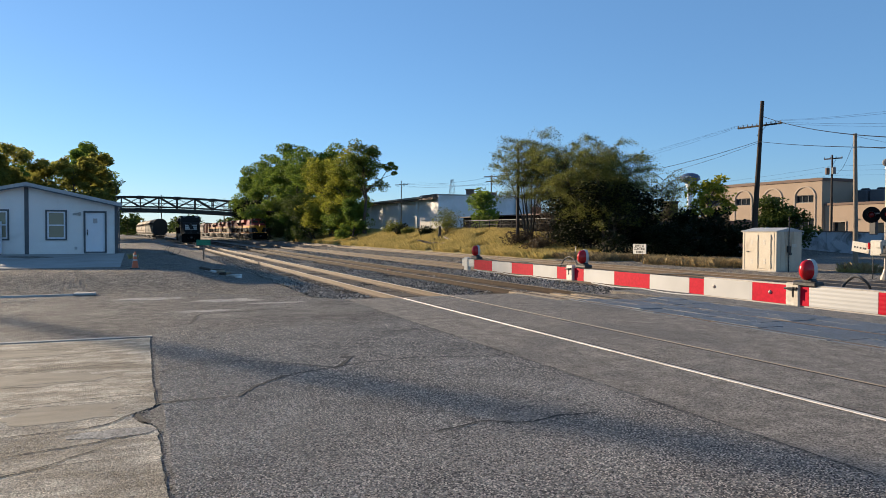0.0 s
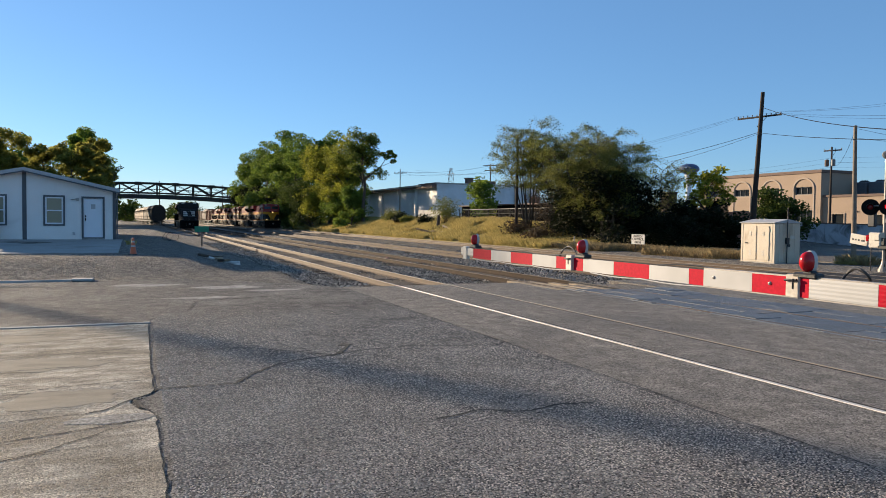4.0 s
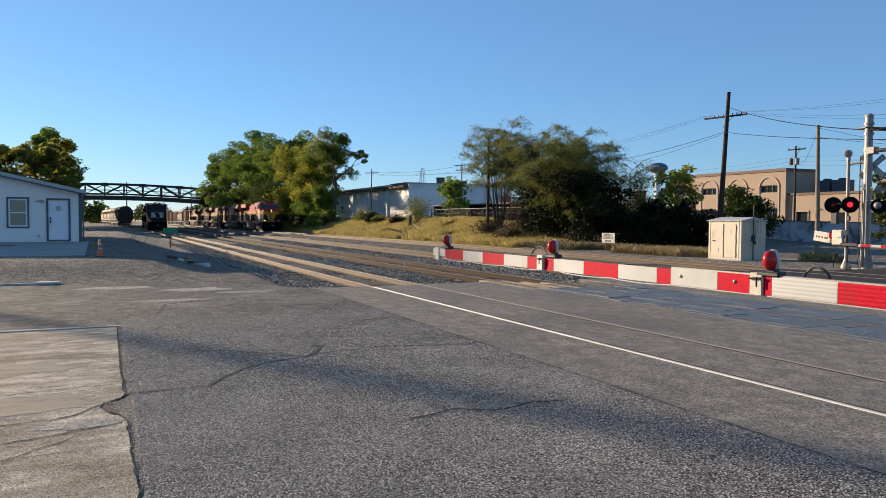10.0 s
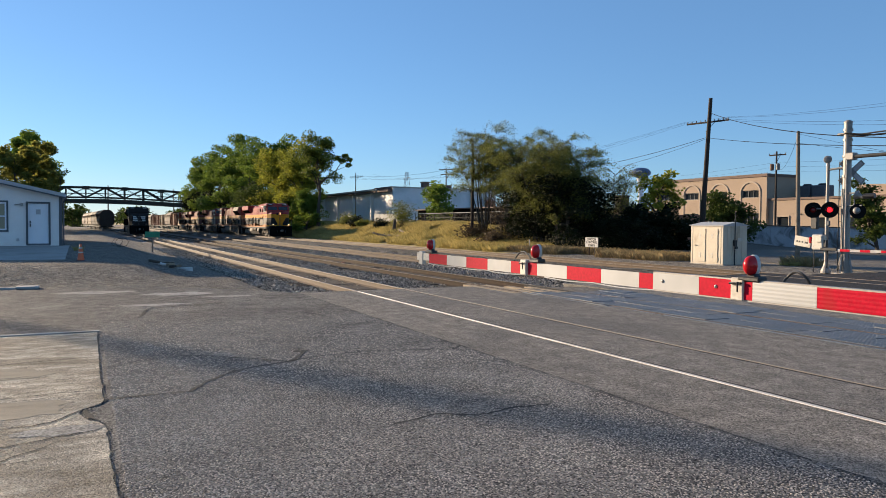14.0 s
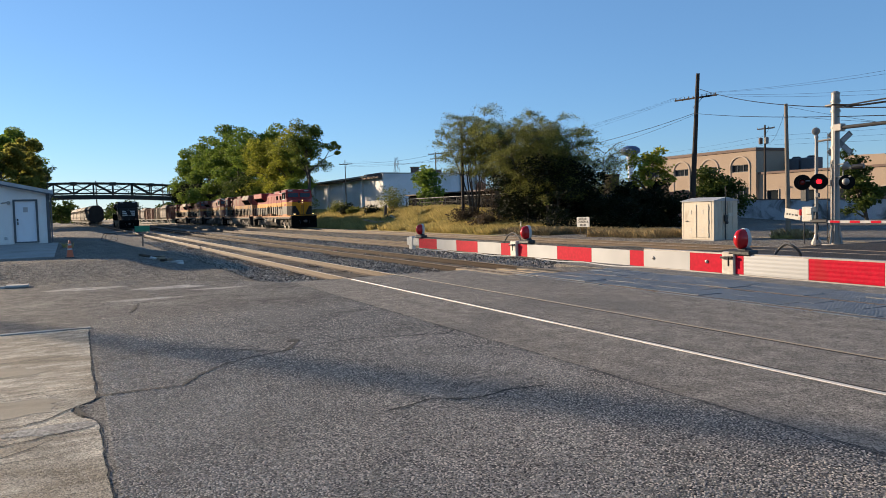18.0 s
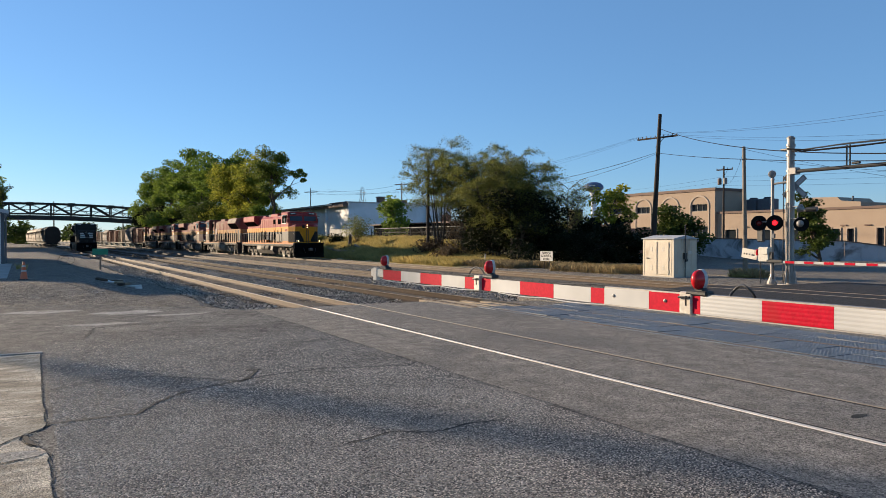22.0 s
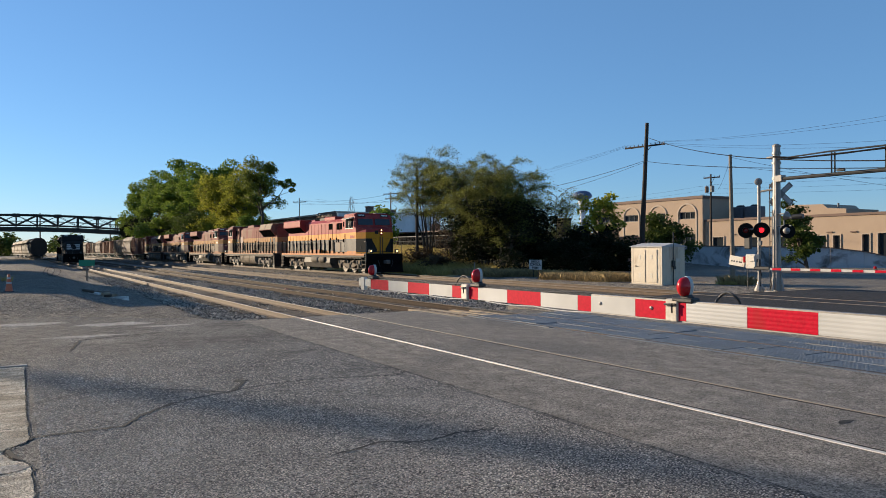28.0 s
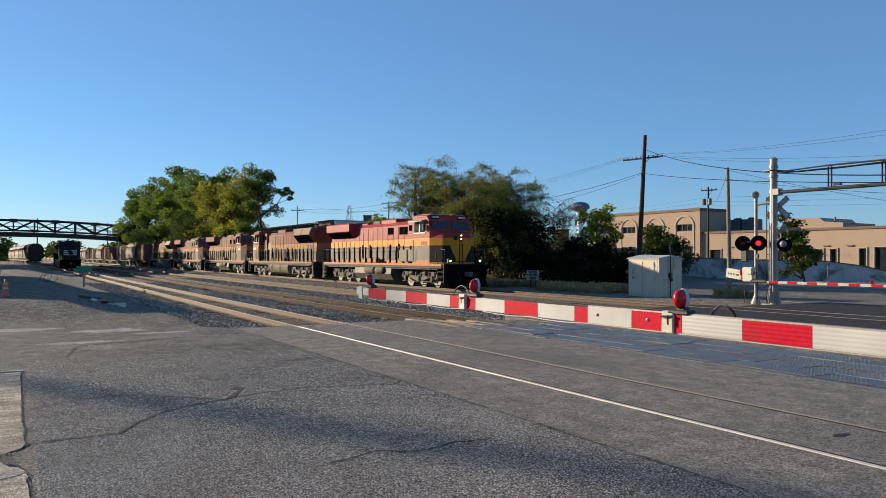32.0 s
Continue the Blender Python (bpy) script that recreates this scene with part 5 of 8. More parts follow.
def make_tree(x, y, height, spread, seed, leaf, label, stems=1, bare=0.25, leaf_size=0.16, count=9000, droop=0.0, clump=0.16, lean=(0, 0), long=1.0, limbs=7, sparse=1.0, z=None):
    r = random.Random(seed)
    z = ground_z(x, y) if z is None else z
    t = thing("tree", label, "tree", pose(x, y, z - 0.05), "trees beside the tracks")
    wood = Geo()
    tips, sizes = [], []
    for s in range(stems):
        a0 = r.uniform(0, 6.28)
        sx, sy = (0, 0) if stems == 1 else (math.cos(a0) * spread * 0.08, math.sin(a0) * spread * 0.08)
        h = height * r.uniform(0.78, 0.95)
        out = 0.0 if stems == 1 else spread * r.uniform(0.12, 0.45)
        top = Vector((sx + math.cos(a0) * out + lean[0], sy + math.sin(a0) * out + lean[1], h))
        base = Vector((sx, sy, 0))
        rad = height * 0.02 / math.sqrt(stems) + 0.03
        pts = []
        for i in range(7):
            k = i / 6
            p = base.lerp(top, k) + Vector((r.uniform(-1, 1), r.uniform(-1, 1), 0)) * height * 0.015 * (k * 2)
            pts.append(p)
        for i in range(6):
            wood.tube(pts[i], pts[i + 1], rad * (1 - i / 6.5), rad * (1 - (i + 1) / 6.5), 7, False)
        tips.append(pts[-1])
        sizes.append(spread * clump)
        for q in range(6):
            e = pts[-2].lerp(pts[-1], r.uniform(0.1, 0.9)) + Vector((r.uniform(-1, 1), r.uniform(-1, 1), r.uniform(-0.6, 0.2))) * spread * 0.17
            wood.tube(pts[-2], e, rad * 0.2, 0.015, 4, False)
            tips.append(e)
            sizes.append(spread * clump * r.uniform(0.7, 1.2))
        nl = max(3, limbs)
        for b in range(nl):
            k = bare + (0.98 - bare) * (b + r.uniform(0, 0.8)) / nl
            p0 = base.lerp(top, k)
            a = a0 + b * 2.4 + r.uniform(-0.5, 0.5)
            reach = spread * 0.5 * r.uniform(0.55, 1.05) * (1.0 - 0.75 * max(0, k - 0.45)) * (0.75 if stems > 1 else 1)
            rise = height * r.uniform(0.05, 0.2)
            p1 = p0 + Vector((math.cos(a) * reach * 0.5, math.sin(a) * reach * 0.5, rise * 0.7))
            p2 = p0 + Vector((math.cos(a) * reach, math.sin(a) * reach, rise - droop * reach * 0.35))
            br = rad * (1 - k) * 0.7 + 0.02
            wood.tube(p0, p1, br, br * 0.65, 6, False).tube(p1, p2, br * 0.65, br * 0.3, 5, False)
            for q in range(4):
                e = p1.lerp(p2, r.uniform(0.1, 1.0)) + Vector((r.uniform(-1, 1), r.uniform(-1, 1), r.uniform(-0.5, 0.9))) * spread * 0.13
                wood.tube(p1.lerp(p2, 0.4), e, br * 0.35, 0.012, 4, False)
                tips.append(e)
                sizes.append(spread * clump * r.uniform(0.5, 1.15))
            tips.append(p2)
            sizes.append(spread * clump * r.uniform(0.7, 1.2))
    part("trunk", wood, M_bark, t, smooth=True)
    v, f = leaves(tips, sizes, int(count * sparse), leaf_size, seed, droop, 0.7, long)
    me = bpy.data.meshes.new("crown")
    me.from_pydata(v.tolist(), [], f)
    me.materials.append(leaf)
    part("crown", me, None, t)
    return t


def make_feathery(x, y, height, spread, seed, leaf, label, stems=5, count=26000, base=0.22, top=1.0):
    """A thicket-like tree: arching stems that fork into thin hanging twigs, each lined with narrow leaves."""
    r = random.Random(seed)
    t = thing("tree", label, "tree", pose(x, y, ground_z(x, y) - 0.05), "trees beside the tracks")
    wood, twigs = Geo(), []
    for s in range(stems):
        a0 = 6.283 * s / stems + r.uniform(-0.4, 0.4)
        out = spread * r.uniform(0.12, 0.5)
        h = height * r.uniform(0.78, 0.97) * (1 - 0.22 * (out / spread / 0.5) ** 2)
        pts = [Vector((math.cos(a0) * (spread * 0.06 + out * k ** 1.5) + r.uniform(-0.1, 0.1), math.sin(a0) * (spread * 0.06 + out * k ** 1.5) + r.uniform(-0.1, 0.1), h * k ** 0.9)) for k in (0, 0.2, 0.4, 0.6, 0.8, 1)]
        rad = 0.035 + height * 0.0055
        for i in range(5):
            wood.tube(pts[i], pts[i + 1], rad * (1 - i / 5.5), rad * (1 - (i + 1) / 5.5), 6, False)
        for b in range(12):
            k = base + (1 - base) * (b + r.random()) / 12
            q = min(4, int(k * 5))
            p0 = pts[q].lerp(pts[q + 1], k * 5 - q)
            a = a0 + b * 2.4 + r.uniform(-0.6, 0.6)
            reach = spread * r.uniform(0.13, 0.3) * (1.15 - 0.5 * k)
            tip = p0 + Vector((math.cos(a) * reach, math.sin(a) * reach, reach * r.uniform(0.2, 0.9)))
            wood.tube(p0, tip, 0.03, 0.012, 4, False)
            for c in range(7):
                m = p0.lerp(tip, r.uniform(0.3, 1.0))
                g = a + r.uniform(-1.4, 1.4)
                L = r.uniform(0.4, 1.25) * (0.5 + 0.075 * height)
                up = r.uniform(-0.15, 0.75)
                e1 = m + Vector((math.cos(g) * L * 0.6, math.sin(g) * L * 0.6, L * 0.45 * up))
                e2 = e1 + Vector((math.cos(g) * L * 0.45, math.sin(g) * L * 0.45, L * (0.1 * up - r.uniform(0.05, 0.4))))
                wood.tube(m, e1, 0.012, 0.007, 3, False)
                twigs += [(m, e1), (e1, e2)]
    part("trunk", wood, M_bark, t, smooth=True)
    q = np.random.default_rng(seed)
    A, B = np.array([p for p, _ in twigs]), np.array([e for _, e in twigs])
    k = q.integers(0, len(A), count)
    u = B[k] - A[k]
    p = A[k] + u * q.random((count, 1)) + q.normal(size=(count, 3)) * 0.12
    d = u / np.linalg.norm(u, axis=1)[:, None] + q.normal(size=(count, 3)) * 0.55
    d[:, 2] -= 0.25
    d /= np.linalg.norm(d, axis=1)[:, None]
    w = np.cross(d, q.normal(size=(count, 3)))
    w /= np.linalg.norm(w, axis=1)[:, None]
    L = q.uniform(0.045, 0.10, (count, 1))
    v = np.stack([p - d * L, p + w * L * 0.26, p + d * L, p - w * L * 0.26], 1).reshape(-1, 3)
    n = np.arange(count)[:, None] * 4
    me = bpy.data.meshes.new("crown")
    me.from_pydata(v.tolist(), [], np.concatenate([n + [0, 1, 2], n + [0, 2, 3]]).tolist())
    me.materials.append(leaf)
    part("crown", me, None, t)
    return t


def make_bush(x, y, w, h, seed, leaf, label, count=1500, size=0.1, z=None):
    r = random.Random(seed)
    z = ground_z(x, y) if z is None else z
    t = thing("bush", label, "bush", pose(x, y, z - 0.03), "bushes on the bank")
    g = Geo()
    tips, sizes = [], []
    for i in range(14):
        a, k = r.uniform(0, 6.28), r.uniform(0.1, 0.5)
        e = Vector((math.cos(a) * w * k, math.sin(a) * w * k, h * r.uniform(0.45, 0.95) * (1.15 - k)))
        g.tube((e.x * 0.15, e.y * 0.15, 0), e, 0.03, 0.01, 5, False)
        tips.append(e)
        sizes.append(w * r.uniform(0.16, 0.28))
        tips.append(e * 0.6)
        sizes.append(w * r.uniform(0.15, 0.25))
    part("stem_cluster", g, M_bark, t)
    v, f = leaves(tips, sizes, count, size, seed, 0, 0.8)
    me = bpy.data.meshes.new("foliage")
    me.from_pydata(v.tolist(), [], f)
    me.materials.append(leaf)
    part("foliage", me, None, t)
    return t


# the group beyond the main track
big = "tall leafy green tree on the railway bank"
make_tree(-206, 31.5, 16.5, 15, 11, L_green, big, 1, 0.08, 0.238, 22440, limbs=18, clump=0.105)
make_tree(-188, 30.5, 17.5, 18, 18, L_green, big, 1, 0.08, 0.238, 22440, limbs=18, clump=0.105)
make_tree(-170, 31.5, 17.0, 18, 12, L_green, big, 1, 0.08, 0.223, 24310, limbs=18, clump=0.105)
make_tree(-152, 30.5, 15.2, 17, 13, L_green, big, 1, 0.08, 0.209, 22440, limbs=18, clump=0.105)
make_tree(-137, 31.5, 13.8, 16, 19, L_green, big, 1, 0.08, 0.209, 20570, limbs=18, clump=0.105)
make_tree(-121, 29.8, 12.4, 10, 14, L_yellow, "broad tree with yellowing leaves on the bank", 1, 0.06, 0.15, 26000, limbs=24, clump=0.16)
make_tree(-113, 30.5, 12.2, 7.6, 20, L_yellow, "broad tree with yellowing leaves on the bank", 1, 0.06, 0.15, 16000, limbs=22, clump=0.18)
tall = make_tree(-104.5, 30.8, 14.8, 6.2, 15, L_broad, "tall open tree with dark broad leaves and a bare limb", 1, 0.48, 0.149, 8000, limbs=17, clump=0.17)
part("limb", Geo().tube((0, 0, 6.6), (0.3, 1.0, 7.3), 0.11, 0.09, 7, False).tube((0.3, 1.0, 7.3), (0.7, 2.4, 8.5), 0.09, 0.06, 6, False).tube((0.7, 2.4, 8.5), (1.0, 3.7, 10.6), 0.06, 0.02, 5, False).tube((0.7, 2.4, 8.5), (1.0, 4.1, 9.2), 0.04, 0.015, 5, False), M_bark, tall, "bare crooked limb", smooth=True)
lv, lf = leaves([Vector(q) for q in ((1.0, 3.7, 10.6), (1.0, 4.2, 9.3), (0.9, 3.3, 9.9), (0.7, 2.7, 10.3), (1.0, 4.4, 10.1))], [0.55, 0.5, 0.6, 0.55, 0.5], 900, 0.149, 27, 0, 0.7, 1.0)
me = bpy.data.meshes.new("limb_leaves")
me.from_pydata(lv.tolist(), [], lf)
me.materials.append(L_broad)
part("limb_leaves", me, None, tall)
make_tree(-105, 28.8, 6.0, 5, 16, L_green, "low leafy tree at the foot of the bank", 2, 0.02, 0.134, 11220)
make_tree(-113, 28.5, 6.5, 8, 28, L_green, "low leafy tree at the foot of the bank", 2, 0.02, 0.134, 11220)
make_tree(-124, 28.3, 7.0, 9, 29, L_mid, "low deep-green tree at the foot of the bank", 2, 0.02, 0.149, 11220)
make_tree(-136, 28.5, 7.5, 9, 17, L_mid, "low deep-green tree at the foot of the bank", 2, 0.02, 0.163, 11220)
make_tree(-150, 28.5, 8.0, 10, 30, L_mid, "low deep-green tree at the foot of the bank", 2, 0.02, 0.163, 11220)
make_tree(-168, 28.5, 8.0, 11, 36, L_shaded, "low dark tree at the foot of the bank", 2, 0.02, 0.179, 11220)
make_tree(-188, 28.5, 8.5, 11, 37, L_shaded, "dark tree beside the bridge end", 2, 0.02, 0.193, 11220)
# the feathery group opposite the crossing
fe = "feathery olive-green tree with many thin stems"
make_feathery(-55.6, 31.0, 10.2, 5.0, 21, L_olive, fe, 7, 32000, 0.42)
make_feathery(-52.4, 32.0, 8.6, 5.8, 38, L_olive, fe, 8, 34000, 0.42)
make_feathery(-49.2, 32.5, 9.3, 6.2, 22, L_olive, fe, 9, 52000, 0.3)
make_feathery(-46.3, 32.5, 9.7, 4.8, 23, L_olive, fe, 9, 44000, 0.25)
make_tree(-54.6, 32.6, 3.3, 3.6, 56, L_brush, "low tangle of bare brown saplings", 6, 0.05, 0.07, 2600)
# leaf colour of the undergrowth stands for the shade below the crowns
make_tree(-50.5, 33.5, 4.4, 6.0, 24, L_shaded, "dense undergrowth tree with shade in its leaf colour", 3, 0.02, 0.11, 12000)
make_tree(-46.0, 33.6, 5.2, 6.4, 25, L_shaded, "dense undergrowth tree with shade in its leaf colour", 3, 0.02, 0.11, 14000)
make_tree(-42.0, 35.0, 2.3, 4.0, 40, L_shaded, "dense undergrowth tree with shade in its leaf colour", 3, 0.02, 0.11, 6000)
make_feathery(-47.6, 38.5, 7.4, 5.0, 26, L_olive, "thin half-bare olive tree", 6, 9000, 0.35)
# leafy young trees before the wall and the tan building
yt = "young broad-leaved tree with yellow-green leaves"
make_tree(-44.0, 40.0, 6.9, 3.7, 31, L_young, yt, 1, 0.40, 0.15, 1900, limbs=17, clump=0.13)
make_tree(-43.2, 38.6, 2.9, 4.2, 55, L_shaded, "spreading shrub tree, its shade put into near-black leaves", 3, 0.02, 0.13, 7000)
make_tree(-45.0, 41.5, 2.3, 4.0, 32, L_shaded, "spreading shrub tree, its shade put into near-black leaves", 3, 0.02, 0.15, 5000)
make_tree(-45.0, 50.0, 4.3, 4.2, 33, L_mid, "young green tree before the low wall", 2, 0.15, 0.13, 6500, limbs=9, clump=0.2)
make_tree(-33.0, 50.5, 4.9, 3.2, 34, L_mid, "young green tree before the low wall", 2, 0.12, 0.13, 4200, limbs=14, clump=0.14)
make_tree(-73.0, 36.0, 4.7, 4.6, 35, L_green, "young tree with large green leaves by the fence", 3, 0.06, 0.17, 2600, limbs=11, clump=0.16, z=1.7)
make_tree(-49.0, 41.5, 2.2, 4.4, 46, L_shaded, "spreading shrub tree, its shade put into near-black leaves", 3, 0.02, 0.14, 5000)
make_tree(-53.0, 41.0, 2.4, 4.4, 47, L_shaded, "spreading shrub tree, its shade put into near-black leaves", 3, 0.02, 0.14, 5000)
# weathered boards and an old pier behind the trees; dark wood colour stands for tree shade
old = thing("board_fence", "tall weathered board fence, tree shade put into its dark colour", "fence", pose(0, 46, 0))
rb = random.Random(77)
for i in range(3):
    part("rail", Geo().span((-63, 0.03, 0.5 + i * 1.2), (-48.2, 0.11, 0.62 + i * 1.2)), M_wood, old)
x = -63.0
while x < -48.3:
    w = rb.uniform(0.24, 0.34)
    part("board", Geo().span((x, 0, 0), (x + w - 0.02, 0.028, 3.45 + rb.uniform(-0.2, 0.12)), 0.006), M_wood, old)
    x += w
pier = thing("brick_pier", "old square brick pier by the fence, shade in its dark colour", "pier", pose(-54.55, 45.2, 0))
part("shaft", Geo().span((-0.45, -0.45, 0), (0.45, 0.45, 4.55), 0.02), M_wood, pier)
part("cap", Geo().span((-0.5, -0.5, 4.552), (0.5, 0.5, 4.72), 0.03), M_wood, pier)
# behind the office
bt = "tree with green and russet leaves behind the office"
make_tree(-142, -28.5, 16.0, 15, 41, L_amber, bt, 1, 0.05, 0.19, 26000, limbs=16, clump=0.11)
make_tree(-139, -20.8, 15.8, 12, 45, L_amber, bt, 1, 0.05, 0.19, 24000, limbs=16, clump=0.11)
make_tree(-142, -14.4, 15.0, 11, 48, L_amber, bt, 1, 0.05, 0.19, 24000, limbs=16, clump=0.11)
make_tree(-139, -9.9, 16.2, 7.4, 42, L_amber, "taller thin tree behind the office", 1, 0.05, 0.17, 7000, limbs=14, clump=0.1)
make_tree(-140, -7.6, 14.2, 7.6, 43, L_amber, bt, 1, 0.05, 0.18, 20000, limbs=15, clump=0.11)
make_tree(-137, -7.0, 9.0, 6, 49, L_amber, bt, 2, 0.02, 0.22, 8000)
make_tree(-135, -12.5, 9.0, 10, 50, L_amber, bt, 2, 0.02, 0.22, 9000)
make_tree(-135, -22.5, 9.0, 11, 51, L_amber, bt, 2, 0.02, 0.22, 9000)
make_tree(-142, -4.5, 11.8, 4.2, 44, L_olive, "thin tree with sparse twigs behind the office", 2, 0.15, 0.16, 1100)
# mostly hidden behind the office, added so their shadows reach the far track
yd = "tall tree added to shade the far track"
for i, (x, y, h, w) in enumerate(((-150, -7.0, 15.2, 6.5), (-163, -8.0, 17.0, 8.0), (-178, -9.4, 20.0, 10), (-194, -10.2, 21.0, 11), (-212, -11.7, 22.5, 13), (-190, -24.0, 18.5, 15))):
    make_tree(x, y, h, w, 52 + i, L_amber if i < 2 else L_green, yd, 1, 0.04, 0.3, 9000, limbs=14)
for i, (x, y, w, h) in enumerate([(-80.5, 31.0, 2.2, 1.3), (-76.5, 32.0, 3.6, 3.0), (-87, 31.2, 2.0, 1.0), (-90, 31.5, 2.5, 1.4), (-95, 32, 3, 1.6), (-56, 30.2, 2.6, 1.2), (-52, 30.0, 3.0, 1.0)]):
    make_bush(x, y, w, h, 60 + i, L_brush if i > 4 else (L_shaded, L_olive, L_olive)[i % 3], "tangle of dry brown brush under the trees" if i > 4 else "scrubby bush on the dry bank")
for i in range(12):
    make_tree(-330 - 14 * i, -30 + 26 * (i % 5), 6 + (i * 7 % 5) * 0.6, 16, 80 + i, L_mid, "distant hazy tree down the line", 1, 0.05, 0.7, 1200, limbs=8)


def grass_tufts(name, spots, count, height, seed, material, label):
    """Blades of grass scattered over (x0, x1, y0, y1) fields."""
    r = np.random.default_rng(seed)
    area = np.array([(b - a) * (d - c) for a, b, c, d in spots])
    k = r.choice(len(spots), count, p=area / area.sum())
    s = np.array(spots)[k]
    x = r.uniform(s[:, 0], s[:, 1])
    y = r.uniform(s[:, 2], s[:, 3])
    keep = np.array([noise.noise((a * 0.4, b * 0.4, 7)) > -0.25 for a, b in zip(x, y)])
    x, y = x[keep], y[keep]
    m = len(x)
    z = np.array([ground_z(a, b) for a, b in zip(x, y)])
    h = height * r.uniform(0.4, 1.25, m)
    a = r.uniform(0, 6.28, m)
    w = np.where(r.random(m) < 0.5, 0.007, 0.012)
    bend = r.uniform(0.15, 0.95, m) * h
    c, sn = np.cos(a), np.sin(a)
    p0 = np.stack([x - sn * w, y + c * w, z - 0.02], -1)
    p1 = np.stack([x + sn * w, y - c * w, z - 0.02], -1)
    p2 = np.stack([x + c * bend * 0.4 + sn * w * 0.6, y + sn * bend * 0.4 - c * w * 0.6, z + h * 0.6], -1)
    p3 = np.stack([x + c * bend, y + sn * bend, z + h], -1)
    v = np.stack([p0, p1, p2, p3], 1).reshape(-1, 3)
    q = np.arange(m)[:, None] * 4
    f = np.concatenate([q + [0, 1, 2], q + [0, 2, 3]])
    me = bpy.data.meshes.new(name)
    me.from_pydata(v.tolist(), [], f.tolist())
    me.materials.append(material)
    return tagged(new(name, me), label, "grass", kind="stuff")


M_dry = surface("dull_dry_grass", (0.24, 0.165, 0.07), (0.36, 0.26, 0.115), 0.5, 0.9, 0, 0.2, 20, (0.13, 0.10, 0.045), 0.3, 0.55, "World", each=0.4)
grass_tufts("bank_grass", [(-110, -62, 26.8, 34), (-62, -46, 26.8, 33), (-140, -110, 27, 33)], 170000, 0.42, 9, M_grass, "dry yellow grass on the bank")
grass_tufts("verge_grass", [(-46, -39.5, 27.5, 31.2), (-39.5, -36.0, 29.2, 31.2), (-36.0, -30.0, 27.7, 31.2), (-25.4, -23.6, 30.8, 32.0)], 17000, 0.42, 10, M_dry, "dry tufted grass beside the track")
grass_tufts("weed_tuft", [(-34.0, -33.3, 1.2, 1.6), (-25.2, -24.0, 30.6, 31.6), (-36.5, -36.0, -0.4, 0.0)], 700, 0.2, 14, M_grass, "small yellow weeds in the gravel")
# ---- the crossing: gates, signals, cabinet ----
M_lens = glassy("red_lens", (0.42, 0.008, 0.012), 0.18)
M_lit = glow("lit_red_lens", (1.0, 0.012, 0.02), 1.6)
M_dim = glow("dim_red_lens", (1.0, 0.02, 0.02), 0.006, (0.06, 0.006, 0.006))
M_rubber = surface("black_rubber", (0.012, 0.012, 0.012), (0.02, 0.02, 0.02), 8, 0.5, 0, 0.1, 60)
M_cream = surface("cream_casting", (0.502, 0.462, 0.389), (0.567, 0.527, 0.454), 4, 0.55, 0, 0.1, 50, (0.340, 0.267, 0.194), 2.5, 0.6)


def arm_lamp(parent, x, y, z, k=1.0):
    """A gate-arm lamp: black base, upright red lens with a pale rim behind."""
    b = part("lamp_base", Geo().box((x, y, z + 0.004), (0.15, 0.07, 0.03), None, 0.008).box((x + 0.01, y, z + 0.018), (0.07, 0.05, 0.03), None, 0.01), M_rubber, parent, "black lamp base")
    tilt = pose(0, 0, 0, 90, 0, 0)
    part("lens", Geo().lathe([(0.008, -0.055), (0.03, -0.05), (0.047, -0.035), (0.054, -0.01), (0.054, 0.005)], (x, y, z + 0.078 * k), 18, tilt @ Matrix.Diagonal((0.68, 1.05, -1, 1))), M_lens, b, "domed red lens", smooth=True)
    part("rim", Geo().lathe([(0.054, 0.0), (0.058, 0.004), (0.058, 0.022), (0.04, 0.03)], (x, y, z + 0.078 * k), 18, tilt @ Matrix.Diagonal((0.68, 1.05, -1, 1))), M_white, b, "pale rim", smooth=True)


